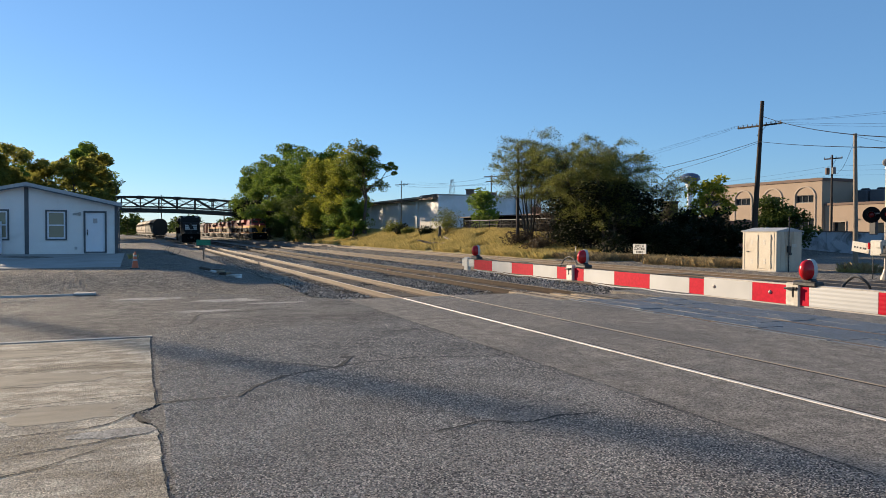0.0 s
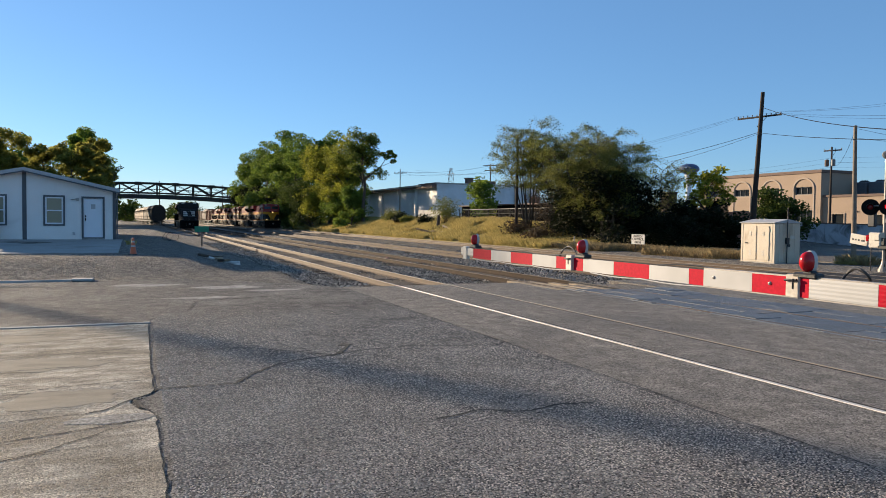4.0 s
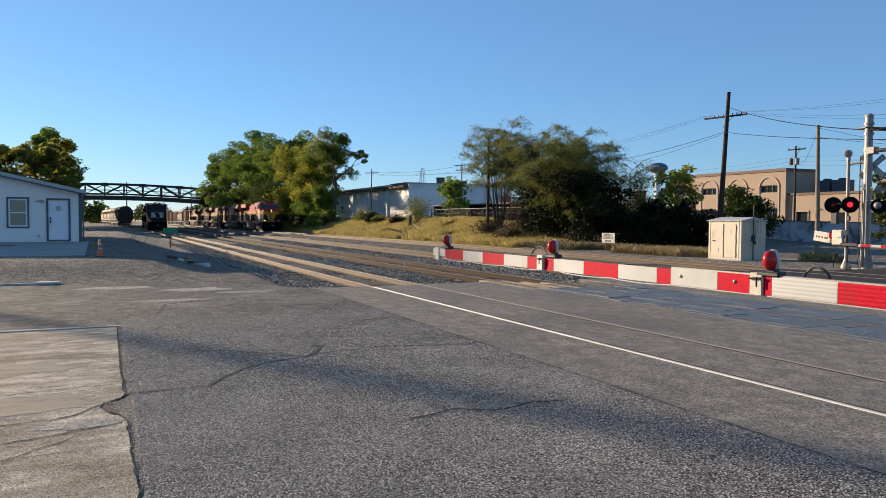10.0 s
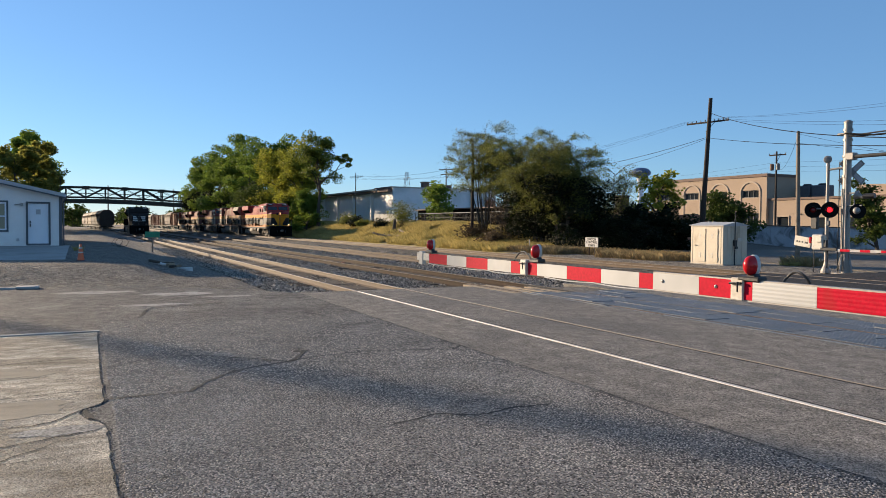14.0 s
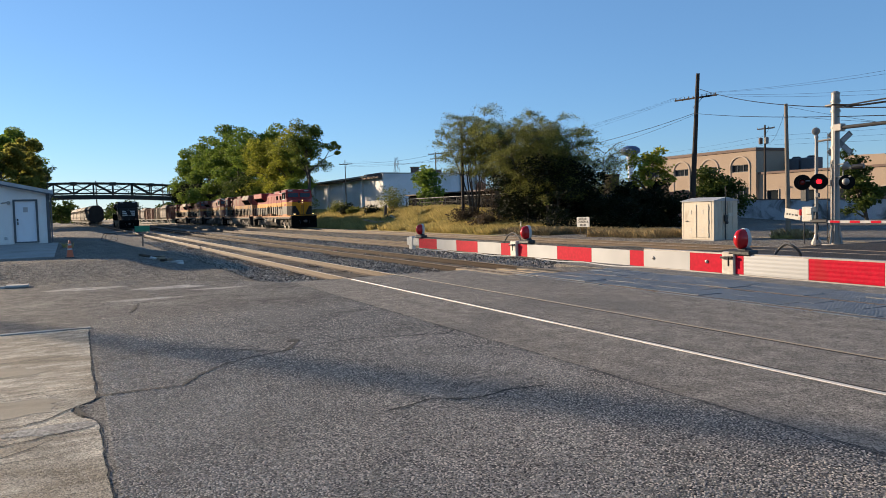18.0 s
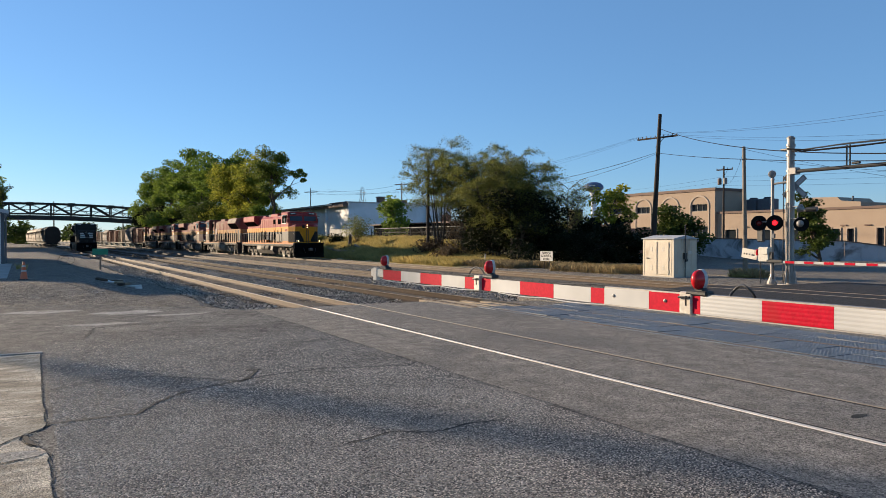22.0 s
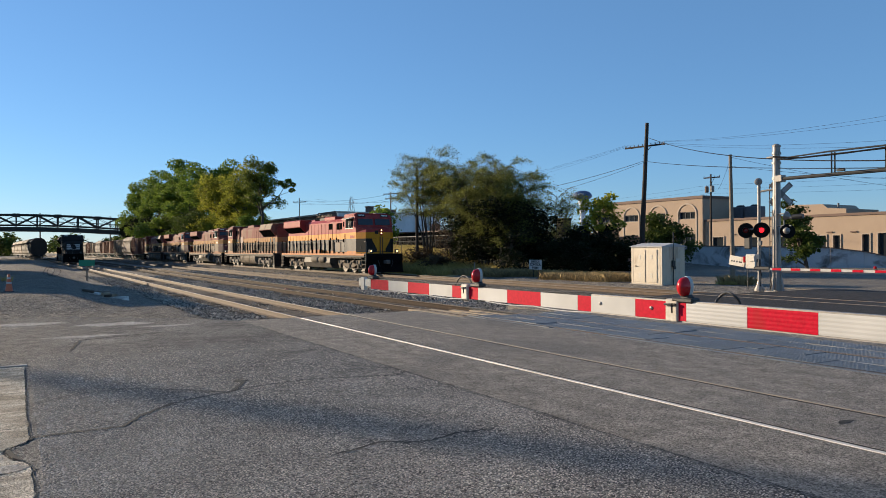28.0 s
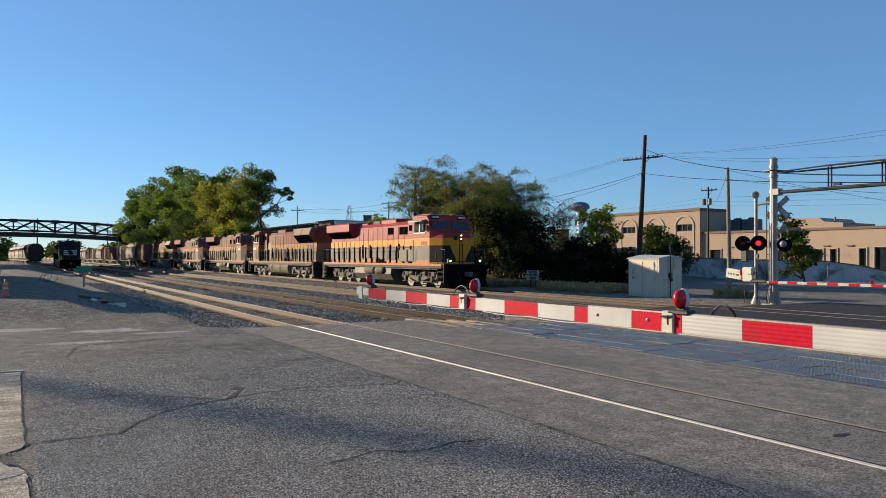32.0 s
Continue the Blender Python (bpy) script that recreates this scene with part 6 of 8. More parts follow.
def build_near_gate():
    y, zb = 3.30, 1.438
    g = thing("crossing_gate", "lowered red and white striped crossing gate", "crossing gate", pose(0, 0, 0))
    edges = [-7.085, -6.663, -6.24, -5.827, -5.418, -5.012, -4.603, -4.19, -3.79, -3.645, -3.25, -2.86, -2.464, -2.079, -1.69, -1.30, -0.91, -0.52, 0.3]
    thin = part("arm_tip", Geo().prism([(y - 0.008, zb + 0.012), (y + 0.012, zb + 0.012), (y + 0.012, zb + 0.108), (y - 0.008, zb + 0.108)], (-7.085, -3.645), "x"), M_alu, g, "thin metal tip of the arm")
    thick = part("arm_tube", Geo().prism([(y - 0.02, zb + 0.004), (y + 0.02, zb + 0.004), (y + 0.02, zb + 0.125), (y - 0.02, zb + 0.125)], (-3.645, 0.3), "x"), M_alu, g, "hollow metal arm")
    for n, (a, b) in enumerate(zip(edges, edges[1:])):
        red = n in (0, 2, 4, 6, 8, 10, 12, 14, 16)
        own, z0, z1, f = (thin, zb + 0.01, zb + 0.110, y - 0.0115) if b < -3.6 else (thick, zb + 0.012, zb + 0.117, y - 0.0235)
        out = [(f + 0.003, z0), (f + 0.003, z1), (f, z1)]
        for i in range(1, 10):
            out.append((f - (0.0009 if i % 2 and a > -3.0 else 0.0), z1 - (z1 - z0) * i / 10))
        out.append((f, z0))
        part("stripe", Geo().prism(out, (a + 0.001, b - 0.001), "x"), M_red if red else M_white, own, "red reflective stripe" if red else "white reflective stripe")
    for x in (-5.236, -3.005):
        c = part("clamp", Geo().span((x, y - 0.035, zb + 0.004), (x + 0.09, y + 0.03, zb + 0.132), 0.006), M_cream, g, "cream metal lamp clamp")
        part("bolt", Geo().tube((x + 0.005, y - 0.045, zb + 0.1), (x + 0.085, y - 0.045, zb + 0.104), 0.007, 0.007, 6), M_rubber, c)
        part("bolt", Geo().tube((x + 0.065, y - 0.05, zb + 0.055), (x + 0.065, y - 0.05, zb + 0.11), 0.005, 0.005, 6), M_rubber, c)
    part("tip_bracket", Geo().span((-7.40, y - 0.012, zb + 0.03), (-7.09, y + 0.012, zb + 0.112), 0.004).span((-7.33, y - 0.02, zb - 0.012), (-7.24, y + 0.02, zb + 0.125), 0.004), M_cream, g, "cream tip bracket")
    for x in (-7.05, -5.03, -2.885):
        arm_lamp(g, x, y, zb + 0.125)
    part("lamp_cable", Geo().path([(-5.43 + 0.28 * i / 12, y + 0.03, zb + 0.105 + 0.09 * math.sin(math.pi * i / 12) ** 0.7) for i in range(13)], 0.006, 6), M_rubber, g, "looped black lamp cable")
    part("lamp_cable", Geo().path([(-2.63 - 0.075 * math.cos(0.1 + 3.3 * i / 14), y + 0.03 + 0.02 * math.sin(i * 0.5), zb + 0.112 + 0.072 * math.sin(0.1 + 3.0 * i / 14) ** 0.8) for i in range(15)], 0.0075, 6), M_rubber, g, "looped black lamp cable")
    part("lamp_cable", Geo().path([(-7.0 + 1.8 * i / 14, y + 0.025, zb + 0.116 + 0.01 * math.sin(i * 1.1)) for i in range(15)], 0.005, 5), M_rubber, g)
    part("lamp_cable", Geo().path([(-4.15 + 1.1 * i / 12, y + 0.025, zb + 0.112 + 0.018 * abs(math.sin(i * 0.42))) for i in range(13)], 0.005, 5), M_rubber, g)
    part("lamp_cord", Geo().path([(-7.1 + 1.87 * i / 24, y - 0.014, zb + 0.006 - 0.011 * math.sin(math.pi * (i % 8) / 8)) for i in range(25)], 0.004, 5), M_white, g, "thin white cord sagging under the arm")
    part("lamp_cord", Geo().path([(-4.9 + 1.25 * i / 20, y - 0.014, zb + 0.006 - 0.010 * math.sin(math.pi * (i % 10) / 10)) for i in range(21)], 0.004, 5), M_white, g, "thin white cord sagging under the arm")
    for x in (-3.555, -3.12):
        part("rivet", Geo().lathe([(0.012, 0), (0.009, 0.006), (0.002, 0.009)], (x, y - 0.023, zb + 0.07), 10, pose(0, 0, 0, 90, 0, 0)), M_alu, g)
    part("gate_post", Geo().tube((0.55, y + 0.25, 0), (0.55, y + 0.25, 3.2), 0.065, 0.065, 12), M_alu, g)
    part("gate_machine", Geo().box((0.45, y + 0.12, 1.48), (0.5, 0.3, 0.5), None, 0.03), M_cream, g)


build_near_gate()


M_void0 = surface("matt_black_board", (0.006, 0.006, 0.006), (0.010, 0.010, 0.010), 3, 0.8, 0, 0.05, 30, shine=0.1)


def flasher(parent, x, y, z, lit, turn=0):
    """A round flashing light with black background disc and hood, facing -y."""
    home, x, y, z = pose(x, y, z, 0, 0, turn), 0, 0, 0
    m = pose(0, 0, 0, 90, 0, 0)
    f = part("flasher", Geo().lathe([(0.325, 0), (0.325, 0.012), (0.1, 0.02)], (x, y, z), 24, m), M_void0, parent, "black round flasher backboard")
    f.matrix_basis = home
    part("lens", Geo().lathe([(0.105, 0.02), (0.1, 0.045), (0.06, 0.06), (0.005, 0.065)], (x, y, z), 18, m), M_lit if lit else M_dim, f, "glowing red lens" if lit else "dim red lens", smooth=True)
    g = Geo()
    for i in range(9):
        a0, a1 = math.radians(-20 + 220 * i / 9), math.radians(-20 + 220 * (i + 1) / 9)
        vs = []
        for a in (a0, a1):
            for rr in (0.135, 0.142):
                for d in (0.0, 0.17):
                    vs.append(Vector((x + rr * math.cos(a), y - 0.015 - d, z + rr * math.sin(a))))
        g.add(vs, [(0, 1, 5, 4), (2, 6, 7, 3), (0, 4, 6, 2), (1, 3, 7, 5)])
    part("hood", g, M_black, f)
    part("housing", Geo().lathe([(0.14, -0.14), (0.2, -0.05), (0.2, 0.0)], (x, y, z), 16, m), M_black, f, smooth=True)
    return f


M_tank2 = surface("dull_grey_casting", (0.16, 0.16, 0.155), (0.24, 0.235, 0.225), 4, 0.6, 0.2, 0.05, 60)
M_galv = surface("dull_dark_galvanised", (0.030, 0.030, 0.031), (0.05, 0.05, 0.05), 4, 0.6, 0.1, 0.05, 60, shine=0.2)




def build_far_signal():
    # cantilever signal structure
    X, Y = -19.47, 27.45
    c = thing("cantilever_signal", "tall galvanised cantilever mast over the crossing road", "signal mast", pose(X, Y, 0))
    part("mast", Geo().tube((0, 0, 0), (0, 0, 6.05), 0.165, 0.15, 16), M_alu, c, smooth=True)
    part("mast_cap", Geo().lathe([(0.17, 6.02), (0.17, 6.07), (0.08, 6.14), (0.01, 6.15)], (0, 0, 0), 14), M_alu, c)
    part("base_plate", Geo().box((0, 0, 0.02), (0.7, 0.7, 0.04)), M_alu, c)
    for a in range(4):
        dx, dy = ((0.3, 0), (-0.3, 0), (0, 0.3), (0, -0.3))[a]
        part("gusset", Geo().tube((dx, dy, 0.04), (dx * 0.5, dy * 0.5, 0.95), 0.05, 0.02, 4), M_alu, c)
    for z in (5.75, 5.35, 4.7, 3.9, 3.2):
        part("band", Geo().tube((0, 0, z - 0.045), (0, 0, z + 0.045), 0.185, 0.185, 16), M_alu, c)
    part("clamp", Geo().box((-0.15, -0.05, 5.6), (0.42, 0.25, 0.07), None, 0.02), M_alu, c)
    part("clamp", Geo().box((0.2, -0.05, 4.68), (0.35, 0.3, 0.28), None, 0.02), M_alu, c)
    arm = part("cantilever_arm", Geo().tube((0.15, -0.1, 4.66), (10.5, -0.1, 4.60), 0.075, 0.075, 10), M_galv, c, "long dark cantilever tube")
    part("upper_rail", Geo().tube((0.15, -0.1, 5.5), (2.3, -0.1, 5.55), 0.03, 0.03, 8).tube((2.3, -0.1, 5.55), (10.5, -0.1, 5.45), 0.035, 0.035, 8), M_galv, arm)
    part("upper_rail", Geo().tube((0.15, 0.3, 5.5), (10.5, 0.3, 5.42), 0.03, 0.03, 8), M_galv, arm)
    for x in (2.45, 2.58, 4.5, 4.62, 7.2, 9.4):
        part("rail_post", Geo().tube((x, -0.1, 4.62), (x, -0.1, 5.5), 0.03, 0.03, 6), M_galv, arm)
    part("junction_box", Geo().box((2.85, -0.15, 4.78), (0.32, 0.12, 0.09), None, 0.02), M_black, arm)
    part("ladder", Geo().tube((-0.27, -0.08, 0.1), (-0.27, -0.08, 4.5), 0.018, 0.018, 6).tube((-0.27, 0.22, 0.1), (-0.27, 0.22, 4.5), 0.018, 0.018, 6), M_black, c, "dark ladder rails")
    for i in range(14):
        part("rung", Geo().tube((-0.27, -0.08, 0.3 + i * 0.3), (-0.27, 0.22, 0.3 + i * 0.3), 0.012, 0.012, 6), M_black, c)
    part("cable", Geo().path([(0.0, -0.2, 5.6), (1.2, -0.2, 5.42), (3.0, -0.2, 5.40), (6.0, -0.2, 5.45), (10.5, -0.2, 5.4)], 0.035, 6), M_wire, arm)
    part("conduit", Geo().tube((0.1, -0.17, 0.1), (0.1, -0.17, 4.6), 0.03, 0.03, 8).tube((-0.06, -0.19, 0.1), (-0.06, -0.19, 3.4), 0.025, 0.025, 8), M_alu, c)
    back = part("back_flasher", Geo().lathe([(0.29, 0), (0.29, 0.02), (0.1, 0.03)], (0, 0, 0), 22), M_void0, c, "black backboard seen from behind")
    back.matrix_basis = pose(0.60, -0.15, 2.5, 0, 0, 32) @ pose(0, 0, 0, 90, 0, 0)
    part("lamp_can", Geo().lathe([(0.14, 0.02), (0.135, 0.09), (0.10, 0.14), (0.03, 0.16)], (-0.04, 0.02, 0), 16), M_alu, back, "silver back of a signal lamp", smooth=True)
    part("lamp_bracket", Geo().tube((0.1, -0.1, 2.72), (0.74, -0.12, 2.72), 0.03, 0.03, 8).tube((0.1, -0.1, 3.22), (0.66, -0.15, 3.22), 0.03, 0.03, 8).tube((0.42, -0.12, 2.72), (0.42, -0.12, 3.22), 0.022, 0.022, 8), M_tank2, c)
    horn = part("horn", Geo().lathe([(0.05, 0), (0.09, 0.16), (0.19, 0.3)], (0, 0, 0), 14), M_alu, c, "pale flared horn", smooth=True)
    horn.matrix_basis = pose(0.78, -0.1, 3.04, 0, 0, 0) @ pose(0, 0, 0, 0, -70, 0)
    part("horn_driver", Geo().tube((0.78, -0.1, 3.08), (1.2, -0.02, 3.1), 0.1, 0.1, 12), M_black, c, "black horn driver")

    # gate and flashing-light post
    gx, gy = -20.2, 27.3
    g = thing("crossing_signal", "galvanised post with flashing red lights and a gate machine", "crossing signal", pose(gx, gy, 0))
    part("post", Geo().tube((0, 0, 0), (0, 0, 4.48), 0.07, 0.065, 12), M_alu, g, smooth=True)
    part("post_base", Geo().lathe([(0.2, 0), (0.2, 0.08), (0.1, 0.3), (0.075, 0.42)], (0, 0, 0), 12), M_alu, g)
    face = pose(0, -0.03, 4.62, 0, 0, 30) @ pose(0, 0, 0, 90, 0, 0)
    bell = part("bell", Geo().lathe([(0.04, -0.04), (0.15, -0.03), (0.16, 0.02), (0.145, 0.05), (0.11, 0.06)], (0, 0, 0), 18), M_alu, g, "round crossing bell", smooth=True)
    bell.matrix_basis = face
    part("gong", Geo().lathe([(0.108, 0.055), (0.10, 0.075), (0.03, 0.085)], (0, 0, 0), 16), M_tank2, bell, "dull grey gong", smooth=True)
    part("bell_neck", Geo().tube((0, 0, 4.36), (0, 0, 4.5), 0.085, 0.06, 10), M_alu, g)
    part("arm_tie", Geo().tube((0, 0, 4.2), (0.75, 0.1, 4.27), 0.045, 0.045, 8), M_alu, g)
    for r0 in (-1, 1):
        m = pose(0.72, 0.45 + 0.02 * r0, 4.08, 0, 0, 62) @ pose(0, 0, 0, 0, 43 * r0, 0)
        cb = part("crossbuck", Geo().box((0, 0, 0), (1.22, 0.014, 0.23), None, 0.003), M_tank2, g, "dark-edged crossbuck board")
        cb.matrix_basis = m
        for q in (-0.34, 0.34):
            part("plate", Geo().box((q, -0.010, 0), (0.42, 0.006, 0.15)), M_roofing, cb, "pale worn plate")
    part("crossarm", Geo().tube((-0.55, -0.08, 2.62), (0.35, -0.08, 2.62), 0.03, 0.03, 8).tube((0, 0, 2.62), (0, -0.08, 2.62), 0.04, 0.04, 8), M_alu, g)
    flasher(g, -0.54, -0.14, 2.57, False, 32)
    flasher(g, 0.22, -0.14, 2.57, True, 32)
    part("lamp_stem", Geo().span((-0.72, -0.05, 1.78), (-0.42, 0.12, 2.5), 0.03), M_black, g)
    part("lamp_stem", Geo().box((0.11, -0.05, 2.02), (0.12, 0.1, 0.2), None, 0.02), M_trim, g, "small blue-grey box")
    part("gate_machine", Geo().box((-0.22, -0.12, 1.25), (0.52, 0.34, 0.62), None, 0.04), M_cream, g, "cream cast gate machine")
    part("machine_cover", Geo().box((-0.1, -0.31, 1.38), (0.24, 0.05, 0.26), None, 0.02), M_cream, g)
    part("crank", Geo().box((0.12, -0.2, 1.2), (0.14, 0.12, 0.3), None, 0.02), M_black, g)
    part("counterweight", Geo().box((-0.95, -0.2, 1.26), (0.78, 0.05, 0.42), pose(0, 0, 0, 0, 8, 0).to_3x3(), 0.01), M_cream, g, "pale plate with stencilled marks")
    for i, x in enumerate((-1.2, -1.08, -0.94, -0.8, -0.72)):
        part("stencil", Geo().box((x, -0.23, 1.24 - 0.14 * (x + 0.95)), (0.07, 0.006, 0.07)), M_black, g)
    part("red_marker", Geo().box((-0.56, -0.22, 1.33), (0.1, 0.1, 0.26), None, 0.02), M_lens, g, "red end marker")
    part("prop", Geo().tube((-0.58, 0.02, 0), (-0.58, 0.02, 1.2), 0.02, 0.02, 8), M_black, g)
    part("gate_yoke", Geo().box((0.3, -0.24, 0.98), (0.75, 0.1, 0.14), None, 0.02), M_black, g)
    part("cable", Geo().path([(0.1, -0.1, 1.1), (0.22, -0.18, 0.7), (0.12, -0.1, 0.25), (0.06, 0, 0.1)], 0.02, 6), M_wire, g)
    arm = part("arm", Geo().span((0.6, -0.26, 0.90), (13.5, -0.235, 1.0)), M_white, g, "white far gate arm")
    for i in range(30):
        x = 0.8 + i * 0.42
        if i % 2 == 0:
            part("stripe", Geo().span((x, -0.268, 0.903), (x + 0.41, -0.262, 0.997)), M_red, arm, "red stripe")
    for x in (5.0, 6.55, 9.5):
        b = part("lamp_base", Geo().box((x, -0.25, 1.02), (0.12, 0.07, 0.04)), M_rubber, arm)
        part("lens", Geo().lathe([(0.02, 0), (0.055, 0.02), (0.055, 0.09), (0.02, 0.11)], (x, -0.25, 1.035), 12), M_lens, b, smooth=True)

    # relay cabinet
    m = pose(-26.45, 28.2, -0.04, 0, 0, 2)
    b = thing("relay_cabinet", "weathered cream metal relay cabinet beside the track", "relay cabinet", m)
    W, D = 2.14, 1.75
    part("plinth", Geo().span((-W - 0.05, -0.05, -0.25), (0.05, D + 0.05, 0.03)), M_conc, b)
    part("body", Geo().span((-W, 0, 0.03), (0, D, 2.0), 0.015), M_boxw, b)
    part("roof", Geo().prism([(-0.07, 2.0), (D + 0.07, 2.0), (D + 0.07, 2.03), (D / 2, 2.2), (-0.07, 2.03)], (-W - 0.06, 0.06), "x"), M_roofing, b, "grey metal roof")
    for k, (x0, x1) in enumerate(((-1.86, -1.14), (-1.06, -0.34))):
        d = part("door", Geo().span((x0, -0.03, 0.14), (x1, -0.002, 1.84), 0.006), M_boxw, b, "flush metal door")
        if k == 0:
            part("handle", Geo().box((x0 + 0.12, -0.055, 0.98), (0.16, 0.04, 0.05), None, 0.01), M_black, d)
        for z in (0.42, 0.56, 1.4, 1.52):
            part("vent_plate", Geo().box(((x0 + x1) / 2, -0.036, z), (0.14, 0.012, 0.09)), M_cream, d)
        for z in (0.3, 0.95, 1.65):
            part("hinge", Geo().tube((x1 + 0.02, -0.02, z - 0.08), (x1 + 0.02, -0.02, z + 0.08), 0.016, 0.016, 6), M_boxw, d)
    for x in (-2.02, -0.16):
        part("seam", Geo().span((x - 0.012, -0.014, 0.08), (x + 0.012, -0.001, 1.95)), M_boxw, b)
    for y in (0.3, 0.62, 1.0, 1.36):
        part("end_seam", Geo().span((0.001, y - 0.012, 0.08), (0.014, y + 0.012, 1.95)), M_boxw, b)
    part("end_plate", Geo().box((0.02, 1.2, 1.3), (0.02, 0.34, 0.16)), M_cream, b)
    part("meter", Geo().box((0.07, 0.78, 1.12), (0.12, 0.2, 0.32), None, 0.02), M_black, b, "black meter box")
    part("meter", Geo().tube((0.1, 0.78, 0.9), (0.18, 0.78, 0.9), 0.08, 0.08, 10), M_black, b)
    part("conduit", Geo().tube((0.06, 0.78, 0.0), (0.06, 0.78, 2.75), 0.025, 0.025, 8), M_black, b)
    for x in (-1.7, -1.4):
        part("roof_lug", Geo().box((x, 0.9, 2.2), (0.05, 0.2, 0.07)), M_alu, b)
    for o in b.children_recursive:
        o.data.transform(Matrix.Scale(0.97, 4))


build_far_signal()
# ---- trains ----
M_lred = surface("loco_red", (0.250, 0.022, 0.021), (0.330, 0.042, 0.036), 0.8, 0.45, 0, 0.05, 30, (0.290, 0.085, 0.066), 0.9, 0.55, streak=0.4, shine=0.15)
M_lyel = surface("loco_yellow", (0.535, 0.198, 0.010), (0.599, 0.247, 0.016), 0.8, 0.5, 0, 0.05, 30, (0.437, 0.182, 0.036), 0.9, 0.6, streak=0.3, shine=0.15)
M_lgrey = surface("loco_grey", (0.130, 0.118, 0.102), (0.205, 0.188, 0.163), 0.9, 0.6, 0, 0.05, 30, (0.238, 0.159, 0.092), 0.8, 0.56, streak=0.3, shine=0.15)
M_lsill = surface("loco_sill_orange", (0.40, 0.135, 0.035), (0.47, 0.18, 0.05), 1.2, 0.55, 0, 0.05, 30, (0.30, 0.14, 0.07), 1.5, 0.56, shine=0.15)
M_dred = surface("dusty_loco_red", (0.150, 0.028, 0.021), (0.200, 0.054, 0.040), 0.8, 0.7, 0, 0.05, 30, (0.20, 0.105, 0.075), 0.5, 0.5, streak=0.5, shine=0.15)
M_dyel = surface("dusty_loco_yellow", (0.300, 0.135, 0.036), (0.370, 0.190, 0.066), 0.8, 0.7, 0, 0.05, 30, (0.275, 0.158, 0.085), 0.6, 0.52, streak=0.4, shine=0.15)
M_dmid = surface("dusty_loco_grey", (0.159, 0.126, 0.092), (0.251, 0.198, 0.146), 0.9, 0.75, 0, 0.05, 30, (0.070, 0.056, 0.044), 0.8, 0.52, streak=0.5, shine=0.15)
M_dsill = surface("dusty_loco_sill", (0.275, 0.138, 0.077), (0.324, 0.174, 0.101), 1.2, 0.7, 0, 0.05, 30, (0.182, 0.109, 0.069), 1.5, 0.56, shine=0.15)
M_dark2 = surface("sooty_dark_red", (0.081, 0.015, 0.011), (0.113, 0.024, 0.019), 0.8, 0.6, 0, 0.05, 30, (0.057, 0.016, 0.015), 0.9, 0.6)
M_plate = surface("cream_roof_paint", (0.337, 0.298, 0.246), (0.389, 0.350, 0.292), 1.2, 0.6, 0, 0.05, 30, (0.259, 0.214, 0.168), 1.5, 0.56, shine=0.2)
M_under = surface("loco_running_gear", (0.065, 0.057, 0.049), (0.154, 0.134, 0.113), 2.5, 0.8, 0.1, 0.2, 30, (0.121, 0.101, 0.081), 1.2, 0.57)
M_tank = surface("dusty_grey_tank", (0.150, 0.126, 0.097), (0.225, 0.190, 0.148), 1.2, 0.75, 0.0, 0.1, 30, (0.049, 0.039, 0.029), 1.6, 0.54, streak=0.3, shine=0.05)
M_nblack = surface("loco_black", (0.010, 0.010, 0.010), (0.02, 0.019, 0.018), 1, 0.6, 0, 0.05, 30, (0.03, 0.028, 0.025), 0.9, 0.62, shine=0.15)
M_wheel = surface("worn_wheel_steel", (0.057, 0.049, 0.041), (0.105, 0.089, 0.077), 3, 0.55, 0.4, 0.1, 40)
M_number = surface("white_digits", (0.65, 0.63, 0.55), (0.7, 0.68, 0.6), 3, 0.5)
M_bright = glow("headlight_glow", (1.0, 0.58, 0.2), 1.9, (0.8, 0.7, 0.5))
# unlit lenses get a faint added glow so that they look pale
M_soft = glow("pale_lens", (1.0, 0.85, 0.6), 0.6, (0.6, 0.58, 0.5))
DUSTY = dict(top=M_dred, band=M_dyel, mid=M_dmid, sill=M_dsill, nose=M_dyel, dark=M_dred, wing=M_dyel, roof=M_dred, low=M_dark2)
BRIGHT = dict(low=M_nblack, top=M_lred, band=M_lyel, mid=M_lgrey, sill=M_lsill, nose=M_lyel, dark=M_lred, wing=M_lyel, roof=M_lred)
DARK = dict(low=M_nblack, top=M_nblack, band=M_nblack, mid=M_nblack, sill=M_nblack, nose=M_nblack, dark=M_nblack, wing=M_white, roof=M_nblack)


SIZE = (0.90, 0.96, 0.957)
# near-black for painted steel and dark openings, and for shade on a shed
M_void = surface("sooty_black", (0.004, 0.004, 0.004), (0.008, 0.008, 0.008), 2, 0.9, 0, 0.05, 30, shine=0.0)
M_dtank = surface("grimy_dark_tank", (0.073, 0.065, 0.055), (0.121, 0.107, 0.091), 1.2, 0.6, 0.1, 0.1, 30, (0.041, 0.036, 0.031), 1.2, 0.57, shine=0.2)


